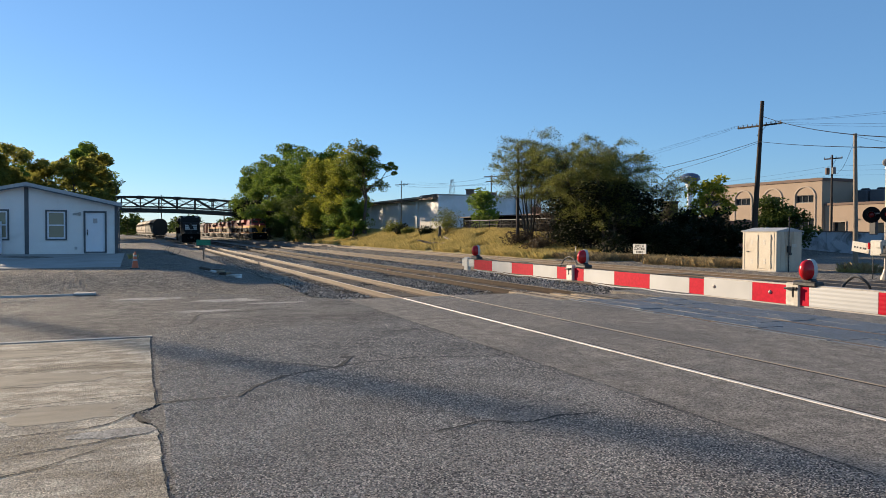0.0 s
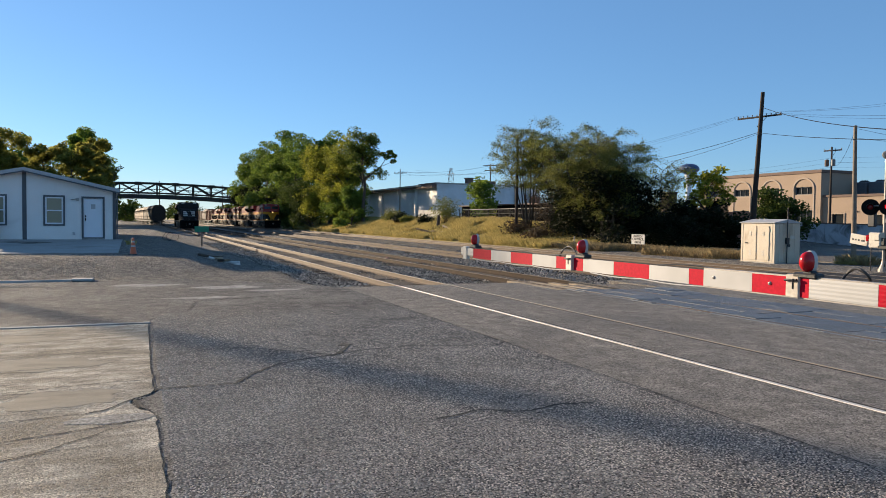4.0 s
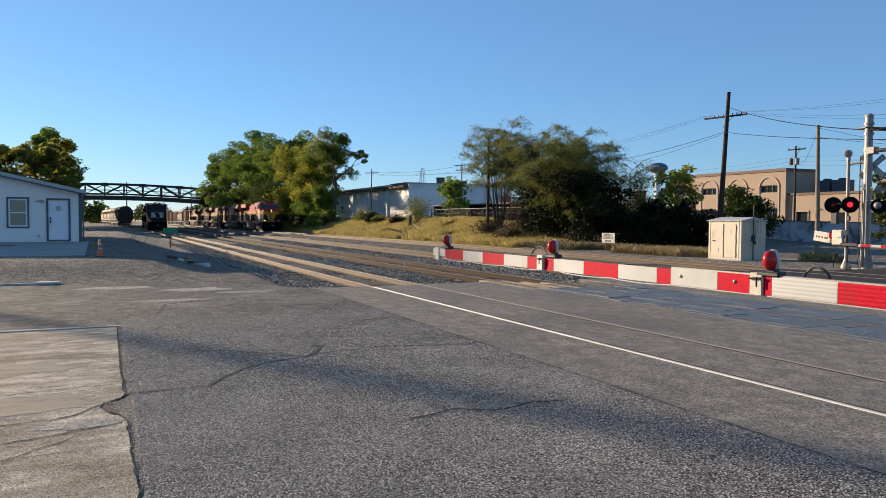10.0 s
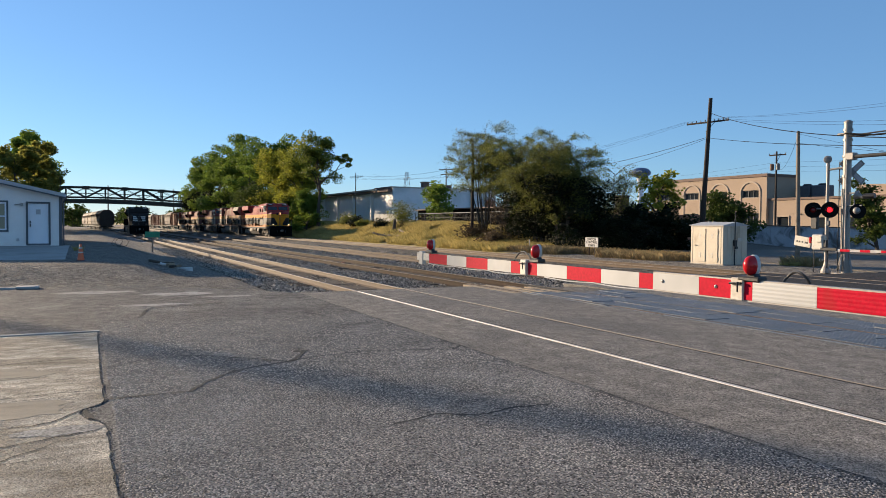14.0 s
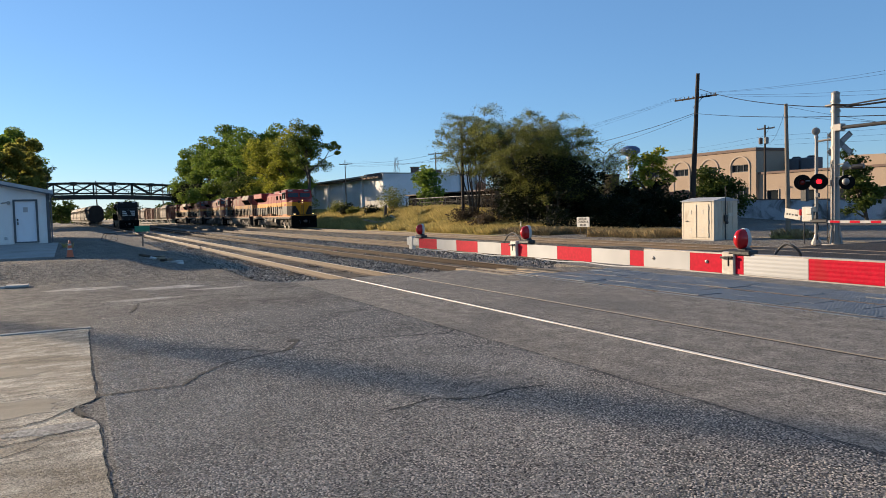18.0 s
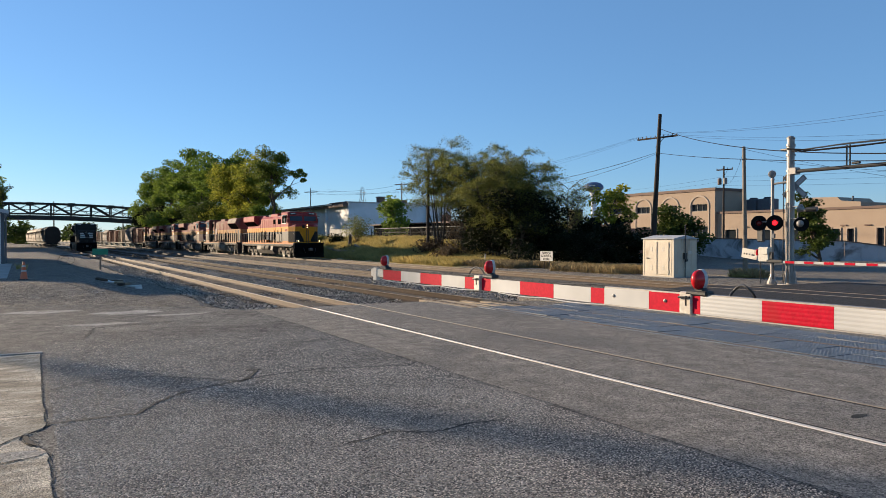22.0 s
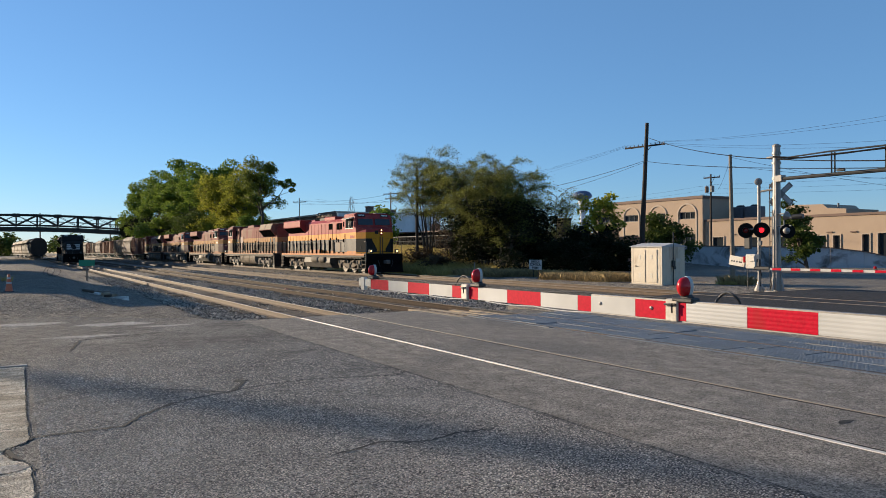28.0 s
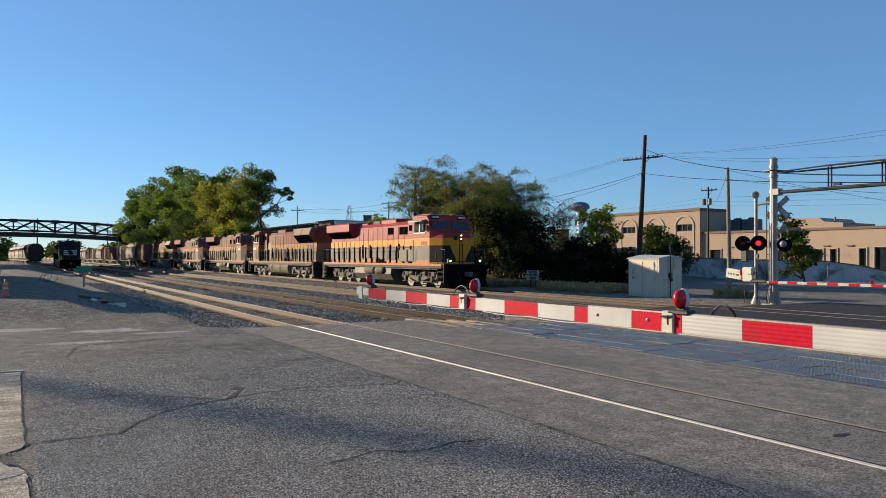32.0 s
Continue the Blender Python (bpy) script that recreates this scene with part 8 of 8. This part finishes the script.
def freight_car(label, paint, m, hopper, L=15.6):
    t = thing("freight_car", label, "freight car", m, "freight cars in the train")
    if hopper:
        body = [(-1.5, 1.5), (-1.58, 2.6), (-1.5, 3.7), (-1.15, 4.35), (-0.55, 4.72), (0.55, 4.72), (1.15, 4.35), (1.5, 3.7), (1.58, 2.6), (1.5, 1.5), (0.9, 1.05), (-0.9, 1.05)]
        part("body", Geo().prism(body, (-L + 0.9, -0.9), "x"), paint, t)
        # only the end turned from the sun: its shade is this colour
        part("end_panel", Geo().prism([(a * 0.97, 1.3 + (b - 1.3) * 0.98) for a, b in body], (-0.9, -0.86), "x"), BROWN_AND_SHADE, t, "end panel with its shade in dark brown")
    else:
        part("body", Geo().span((-L + 0.5, -1.45, 1.1), (-0.5, 1.45, 4.15)), paint, t)
        part("roof", Geo().prism([(-1.5, 4.15), (1.5, 4.15), (0, 4.4)], (-L + 0.45, -0.45), "x"), paint, t)
        for s in (-1, 1):
            part("door", Geo().span((-L / 2 - 1.5, s * 1.45, 1.15), (-L / 2 + 1.5, s * 1.52, 4.0), 0.01), paint, t)
    n = 13
    for i in range(n + 1):
        x = -0.95 - (L - 1.9) * i / n
        for s in (-1, 1):
            part("rib", Geo().span((x - 0.05, s * 1.45, 1.9 if hopper else 1.1), (x + 0.05, s * 1.56, 3.85 if hopper else 4.1)), paint, t)
    part("underframe", Geo().span((-L + 0.4, -1.3, 0.85), (-0.4, 1.3, 1.08)), M_nblack, t)
    for x in (-2.2, -L + 2.2):
        b = part("bogie", Geo().span((x - 1.1, -1.05, 0.45), (x + 1.1, 1.05, 0.7)), M_under, t)
        for dx in (-0.85, 0.85):
            for s in (-1, 1):
                part("wheel", Geo().lathe([(0.1, -0.05), (0.42, -0.05), (0.42, 0.05), (0.1, 0.05)], (x + dx, s * 0.75, 0.43), 16, pose(0, 0, 0, 90, 0, 0)), M_wheel, b)
    for x, d in ((-0.35, 1), (-L + 0.35, -1)):
        part("coupler", Geo().box((x + d * 0.15, 0, 0.9), (0.6, 0.25, 0.28), None, 0.04), M_under, t)
    return t


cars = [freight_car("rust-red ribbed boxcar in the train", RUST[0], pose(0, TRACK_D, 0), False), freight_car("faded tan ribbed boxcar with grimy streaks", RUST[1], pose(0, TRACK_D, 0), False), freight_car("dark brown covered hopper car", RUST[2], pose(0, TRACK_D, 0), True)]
start = -PITCH * 5 + 0.2
order = [0, 2, 1, 0, 0, 2, 1, 0, 2, 2, 0, 1, 0, 2]
used = set()
for i, k in enumerate(order):
    c = cars[k] if k not in used else copy_thing(cars[k], pose(0, TRACK_D, 0))
    used.add(k)
    TRACKED.append((c, start - i * 15.75, 0, []))

# parked train: a black locomotive and cars on the side track
parked, _ = locomotive("parked black freight locomotive with white nose stripes", DARK, pose(-124.5, TRACK_A + 0.4, 0), False, 1)
for i in range(3):
    part("nose_stripe", Geo().span((-1.135, -0.9, 2.1 + i * 0.29), (-1.09, 0.9, 2.31 + i * 0.29)), M_white, parked, "white nose stripe")
part("nose_stripe", Geo().prism([(-0.15, 2.15), (0.45, 2.15), (0.2, 2.86), (-0.4, 2.86)], (-1.09, -1.06), "x"), M_nblack, parked)
for i in range(2):
    copy_thing(cars[i], pose(-147.1 - 15.75 * i, 8.9 + 0.85 * i, 0, 0, 0, -3))["group"] = "parked freight cars"
dull = freight_car("dark brown covered hopper at the end of a parked row", BROWN_AND_SHADE, pose(-182.3, 4.9, 0, 0, 0, 2.5), True, 17.0)
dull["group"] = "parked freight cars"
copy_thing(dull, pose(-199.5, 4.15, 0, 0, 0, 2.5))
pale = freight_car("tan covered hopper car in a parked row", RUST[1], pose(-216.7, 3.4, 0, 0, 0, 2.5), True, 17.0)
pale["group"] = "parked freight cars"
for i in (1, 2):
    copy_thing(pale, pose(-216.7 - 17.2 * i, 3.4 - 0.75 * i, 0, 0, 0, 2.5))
# ---- poles, wires, signs and small things ----
def utility_pole(x, y, h, r, mat, label, lean=(0, 0), arms=(), z=None):
    z = ground_z(x, y) if z is None else z
    p = thing("utility_pole", label, "utility pole", pose(x, y, z - 0.1), "poles along the line")
    top = Vector((lean[0], lean[1], h))
    part("shaft", Geo().tube((0, 0, 0), top, r, r * 0.62, 12), mat, p, smooth=True)
    for k, w, turn, *off in arms:
        d = Vector((math.cos(radians(turn)), math.sin(radians(turn)), 0))
        c = top * k + d * (off[0] if off else 0.0)
        a = part("crossarm", Geo().box(c - Vector((d.y, -d.x, 0)) * (r + 0.03), (w, 0.09, 0.12), pose(0, 0, 0, 0, 0, turn).to_3x3()), mat, p)
        n = 9 if w > 3 else 3
        for i in range(n + 1):
            q = c - Vector((d.y, -d.x, 0)) * (r + 0.03) + d * w * (i / n - 0.5) * 0.96 + Vector((0, 0, 0.06))
            part("insulator", Geo().lathe([(0.02, 0), (0.045, 0.05), (0.03, 0.08), (0.04, 0.11), (0.01, 0.14)], q, 8), M_alu, a)
        part("brace", Geo().tube(c - Vector((d.y, -d.x, 0)) * (r + 0.03) + d * w * 0.18 + Vector((0, 0, -0.03)), c + Vector((0, 0, -0.75)), 0.02, 0.02, 6), mat, p)
    return p


utility_pole(-41.6, 42.0, 11.55, 0.22, M_wood, "tall dark wooden pole with a long crossarm", (0.65, 0.1), [(0.85, 3.5, 12, -0.3)])
utility_pole(-24.6, 31.2, 6.65, 0.125, M_wood2, "short grey leaning wooden pole", (-0.25, 0.15))
utility_pole(-56.2, 30.2, 8.3, 0.15, M_wood, "dark slim wooden pole in the trees", (0.1, 0))
p4 = utility_pole(-52.4, 63.0, 8.75, 0.13, M_wood, "slim pole with transformer drums behind the wall", (0, 0), [(0.96, 1.8, 10)])
for s in (-1, 1):
    part("transformer", Geo().lathe([(0.1, -0.32), (0.2, -0.29), (0.2, 0.29), (0.15, 0.34), (0.05, 0.38)], (s * 0.36, -0.2, 7.15), 14), M_tank2 if s > 0 else M_brown, p4, "grey transformer drum" if s > 0 else "rusty transformer drum", smooth=True)
utility_pole(-116, 40.5, 8.0, 0.10, M_wood2, "distant slim pole behind the warehouse", (0, 0), [(0.92, 2.4, 40)], z=2.4)
utility_pole(-100.5, 49.5, 8.2, 0.13, M_wood2, "distant pole with crossarms behind the warehouse", (0, 0), [(0.97, 2.8, 30), (0.88, 2.2, 30)], z=2.4)
# out of view: added to cast the soft shadow band on the apron
mast = thing("floodlight_mast", "very tall unseen mast added to cast a shadow band", "mast", pose(-98.3, -48.3, 0))
part("pole", Geo().tube((0, 0, -0.3), (0, 0, 22.5), 0.3, 0.14, 10), M_alu, mast)
# wider upper length only deepens the near end of that shadow
part("lamp_drum", Geo().tube((0, 0, 22.5), (0, 0, 29.5), 0.2, 0.32, 10), M_alu, mast)
utility_pole(-215, 6, 12.0, 0.2, M_wood2, "distant pole beyond the bridge", (0, 0))
utility_pole(-230, 24, 12.0, 0.2, M_wood2, "distant pole beyond the bridge", (0, 0))
utility_pole(-238, 28, 12.0, 0.2, M_wood2, "distant pole beyond the bridge", (0, 0))


def wire(a, b, sag, r=0.012, label="thin black overhead cable", mat=None):
    a, b = Vector(a), Vector(b)
    pts = [a.lerp(b, i / 20) - Vector((0, 0, sag * 4 * (i / 20) * (1 - i / 20))) for i in range(21)]
    return solo("overhead_cable", Geo().path(pts, r, 5), mat or M_wire, label, "cable", group="overhead cables")


FAN = ((-11.9, 7.15), (-11.9, 6.9), (-11.9, 5.8), (-11.9, 5.5))
wire((-40.95, 42.1, 10.33), (-8.0, 19.6, 3.9), 0.7, 0.02, "thick black overhead cable")
wire((-41.1, 42.0, 8.5), (-8.0, 19.8, 3.7), 0.25, 0.016, "thick black overhead cable")
# pale metal in place of black cable: sunlight painted on these two
wire((-41.1, 42.0, 8.55), (-56.1, 30.2, 5.8), 0.75, 0.018, "thick overhead cable, sunlight put into its pale colour", M_alu)
wire((-41.1, 42.0, 8.45), (-56.1, 30.2, 5.4), 1.0, 0.012, "thick overhead cable, sunlight put into its pale colour", M_alu)
wire((-56.1, 30.2, 5.8), (-100.5, 49.5, 9.3), 1.0, 0.014)
for i, (y, z) in enumerate(((32.5, 8.0), (33.5, 8.4), (35.5, 8.7))):
    wire((-42.7 + 0.4 * i, 41.5 + 0.08 * i, 9.85), (-95, y, z), 1.6 + 0.2 * i, 0.006)
for i, (x, z) in enumerate(FAN):
    wire((-39.4 - 0.4 * i, 42.2 - 0.08 * i, 9.85), (x, 30.0, z), 0.35, 0.0055)
wire((-52.4, 63.0, 8.0), (-24.8, 31.3, 6.35), 0.9, 0.008)
wire((-24.8, 31.3, 6.4), (-13.0, 33.0, 3.5), 0.2, 0.007)
wire((-24.8, 31.3, 5.95), (-13.0, 33.0, 4.3), 0.2, 0.007)
for k in range(3):
    wire((-52.4, 63.0, 8.4 - 0.45 * k), (10.0, 70.0, 8.4 - 0.7 * k), 0.8, 0.007)
    wire((-52.4, 63.0, 8.4 - 0.45 * k), (-120.0, 70.0 + 4 * k, 10.0), 1.2, 0.007)
wire((-116, 40.5, 9.9), (-100.5, 49.5, 10.2), 0.5, 0.014)
wire((-116, 40.5, 9.6), (-100.5, 49.5, 9.5), 0.6, 0.01)
wire((-100.5, 49.5, 10.2), (-56.1, 30.2, 8.2), 1.0, 0.012)
wire((-100.5, 49.5, 9.5), (-56.1, 30.2, 7.9), 1.1, 0.01)

# SWITCH CONTROL board
sg = thing("track_sign", "small white board lettered in black on two posts", "sign", pose(-37.9, 29.0, ground_z(-37.9, 29.0), 0, 0, 4))
part("board", Geo().box((0, 0, 0.82), (1.2, 0.02, 0.62), None, 0.006), M_white, sg, "white board")
for x in (-0.26, 0.26):
    part("post", Geo().span((x - 0.025, 0.012, -0.2), (x + 0.025, 0.05, 0.9)), M_wood, sg)
letters("lettering", "SWITCH", 0.21, M_black, sg, pose(0, -0.014, 1.0, 90, 0, 0), bold=0.011)
letters("lettering", "CONTROL", 0.21, M_black, sg, pose(0, -0.014, 0.82, 90, 0, 0), bold=0.011)
for i in range(5):
    part("mark_bar", Geo().span((-0.3 + i * 0.125, -0.016, 0.56), (-0.21 + i * 0.125, -0.009, 0.7)), M_black, sg, "plain black bar")

# white marker stake beside it
solo("marker_stake", Geo().box((0, 0, 0.4), (0.07, 0.05, 0.9), None, 0.01), M_white, "leaning white wooden marker stake", "stake", pose(-46.0, 29.5, ground_z(-46.0, 29.5), 0, 4, 0))

# green board on a post
gs = thing("green_sign", "small green metal board on a short post", "sign", pose(-50.3, 3.95, ground_z(-50.3, 3.95), 0, 0, 82))
part("board", Geo().box((0, 0, 1.13), (0.88, 0.02, 0.37), None, 0.006), M_green, gs, "plain green board")
part("post", Geo().box((0, 0.035, 0.55), (0.09, 0.05, 1.4)), M_wood2, gs)

# traffic cone
cz = ground_z(-29.4, -0.1)
co = thing("traffic_cone", "orange traffic cone with white collars", "traffic cone", pose(-29.4, -0.1, cz - 0.005))
part("base", Geo().box((0, 0, 0.02), (0.38, 0.38, 0.04), None, 0.012), M_black, co, "black square base")
part("cone", Geo().lathe([(0.14, 0.04), (0.128, 0.1), (0.045, 0.66), (0.03, 0.71), (0.02, 0.71)], (0, 0, 0), 20), M_orange, co, smooth=True)
part("collar", Geo().lathe([(0.095, 0.33), (0.075, 0.45)], (0, 0, 0), 20), M_white, co, "white reflective collar", smooth=True)
part("collar", Geo().lathe([(0.068, 0.51), (0.058, 0.58)], (0, 0, 0), 20), M_white, co, smooth=True)
for o in co.children:
    o.data.transform(Matrix.Scale(0.88, 4))

# concrete wheel stop and scattered timber
ws = thing("wheel_stop", "worn concrete wheel stop at the gravel edge", "wheel stop", pose(-23.4, -1.15, 0, 0, 0, 1))
part("beam", Geo().prism([(-0.09, 0), (0.09, 0), (0.05, 0.048), (-0.05, 0.048)], (-5.5, 0), "y"), M_conc, ws)
part("end_block", Geo().span((-0.25, -0.55, 0), (0.25, 0.02, 0.075), 0.02), M_conc, ws)
r = random.Random(77)
for i in range(9):
    L = r.uniform(0.25, 0.9)
    x, y = -29.7 + r.uniform(-0.8, 0.8), 3.0 + r.uniform(-0.7, 0.6)
    solo("broken_timber", Geo().box((0, 0, 0), (L, 0.12, 0.09), None, 0.02), M_paint if i % 3 == 0 else M_timber if i % 2 else M_tie, "broken piece of weathered timber on gravel", "timber", pose(x, y, ground_z(x, y) + 0.06 + 0.03 * (i % 3), 0, r.uniform(-6, 6), r.uniform(0, 180)), group="scrap timber heap")
for i in range(2):
    solo("wire_coil", Geo().path([(0.32 * math.cos(a) * (0.8 + 0.1 * i), 0.1 * math.sin(3 * a), 0.24 + 0.22 * math.sin(a)) for a in np.linspace(0, 6.2, 26)], 0.011, 5), M_wire, "loop of discarded black cable on gravel", "cable coil", pose(-40.0 + 0.4 * i, 1.5 + 0.2 * (i % 2), ground_z(-40.0 + 0.4 * i, 1.6), 0, 0, 60 + 25 * i), group="discarded cable loops")
for i in range(5):
    x = -112 + i * 6
    solo("discarded_beam", Geo().box((0, 0, 0), (r.uniform(2.0, 4.0), 0.2, 0.16), None, 0.02), M_timber, "discarded pale beam lying on the bank", "timber", pose(-72.5 + i * 0.7, 28.6 + 0.3 * i, ground_z(-72.5 + i * 0.7, 28.6 + 0.3 * i) + 0.12, 0, 20 - 8 * i, 40 + 35 * i), group="discarded beams")


# rubble beside the siding, a stump and dead branches on the bank
for i, (x, y, s) in enumerate(((-33.9, 11.2, 0.13), (-33.6, 11.12, 0.08), (-30.6, 11.25, 0.06), (-26.4, 11.2, 0.07), (-24.6, 12.7, 0.07), (-40.5, 11.2, 0.08))):
    rr = random.Random(300 + i)
    g = Geo()
    ring = [[(s * math.cos(a) * q * rr.uniform(0.75, 1.15), s * 0.8 * math.sin(a) * q * rr.uniform(0.75, 1.15), h * s) for a in np.linspace(0, 6.283, 8)[:-1]] for q, h in ((0.9, -0.5), (1.0, 0.15), (0.6, 0.75))]
    vs = [p for k in ring for p in k]
    fs = [(k * 7 + j, k * 7 + (j + 1) % 7, (k + 1) * 7 + (j + 1) % 7, (k + 1) * 7 + j) for k in range(2) for j in range(7)] + [tuple(range(6, -1, -1)), tuple(range(14, 21))]
    solo("rubble_lump", g.add(vs, fs), M_brick, "rust-brown lump of rubble beside a rail", "rubble", pose(x, y, -0.1 + s * 0.4, 0, 0, 40 * i), group="rubble beside the siding")
st = thing("tree_stump", "broken brown tree stump on the grassy bank", "stump", pose(-74.5, 30.4, ground_z(-74.5, 30.4) - 0.1))
part("stump", Geo().tube((0, 0, 0), (0.12, 0.05, 1.5), 0.22, 0.14, 9), M_bark, st)
rr = random.Random(91)
for i in range(9):
    x, y = -73.0 + rr.uniform(-1.6, 1.6), 29.4 + rr.uniform(-0.6, 0.6)
    a, L = rr.uniform(-0.5, 0.5), rr.uniform(0.8, 2.2)
    solo("dead_branch", Geo().path([(-L / 2, 0, 0), (0, 0.08 * L, 0.1), (L / 2, -0.05, 0.28)], rr.uniform(0.02, 0.045), 5), M_bark, "dead grey branch lying in the bank grass", "branch", pose(x, y, ground_z(x, y) + 0.12, 0, rr.uniform(-15, 5), math.degrees(a)), group="dead branches on the bank")


# chain-link fence on top of the bank
def build_fence():
    f = thing("bank_fence", "low pipe-and-mesh fence along the bank top", "fence", pose(0, 0, 0))
    xs = [-75 + 2.4 * i for i in range(12)]
    for a, b in zip(xs, xs[1:]):
        za = zb = 2.1
        part("post", Geo().tube((a, 33.2, min(za, ground_z(a, 33.2)) - 0.2), (a, 33.2, za + 1.0), 0.04, 0.04, 8), M_galv, f)
        part("rail", Geo().tube((a, 33.2, za + 0.95), (b, 33.2, zb + 0.95), 0.035, 0.035, 6), M_tank2, f)
        part("rail", Geo().tube((a, 33.2, za + 0.5), (b, 33.2, zb + 0.5), 0.02, 0.02, 6), M_galv, f)
        g = Geo()
        for i in range(12):
            x0 = a + (b - a) * i / 12
            g.tube((x0, 33.2, za + 0.05), (x0 + 0.2, 33.2, za + 0.95), 0.004, 0.004, 3, False)
            g.tube((x0 + 0.2, 33.2, za + 0.05), (x0, 33.2, za + 0.95), 0.004, 0.004, 3, False)
        part("mesh", g, M_galv, f, "wire mesh", kind="stuff")
    w = tagged(new("boundary_stones"), "pale block wall on the bank", "wall", kind="structure")
    for i in range(4):
        x = -88.5 + i * 1.9
        part("block", Geo().span((x, 33.4, ground_z(x, 33.4) - 0.2), (x + 1.84, 33.8, ground_z(x, 33.4) + 1.3), 0.03), M_conc, w)
    # near-black walls carry the deep shade behind the fence in their colour
    d = thing("dark_shed", "long shed behind the fence, shade put into near-black walls", "building", pose(0, 0, 0))
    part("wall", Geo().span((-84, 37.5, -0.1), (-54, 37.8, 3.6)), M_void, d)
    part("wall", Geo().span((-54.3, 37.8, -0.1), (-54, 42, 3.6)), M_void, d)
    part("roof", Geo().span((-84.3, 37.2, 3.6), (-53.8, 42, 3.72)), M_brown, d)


build_fence()


def motions():
    times = [0.0] + [0.8 * i for i in range(1, 40)] + [32.0]
    for ob, back, turned, sets in TRACKED:
        walk(ob, [(t, pose(nose_at(t) + back, TRACK_D, 0.12, 0, 0, 180 if turned else 0)) for t in times])
        for w in sets:
            home = w.matrix_basis.translation.copy()
            rows = []
            for i in range(161):
                t = i * 0.2
                roll = math.degrees((nose_at(t) - nose_at(0)) / 0.51) * (-1 if turned else 1)
                rows.append((t, pose(home.x, home.y, home.z, 0, roll, 0)))
            walk(w, rows)


motions()
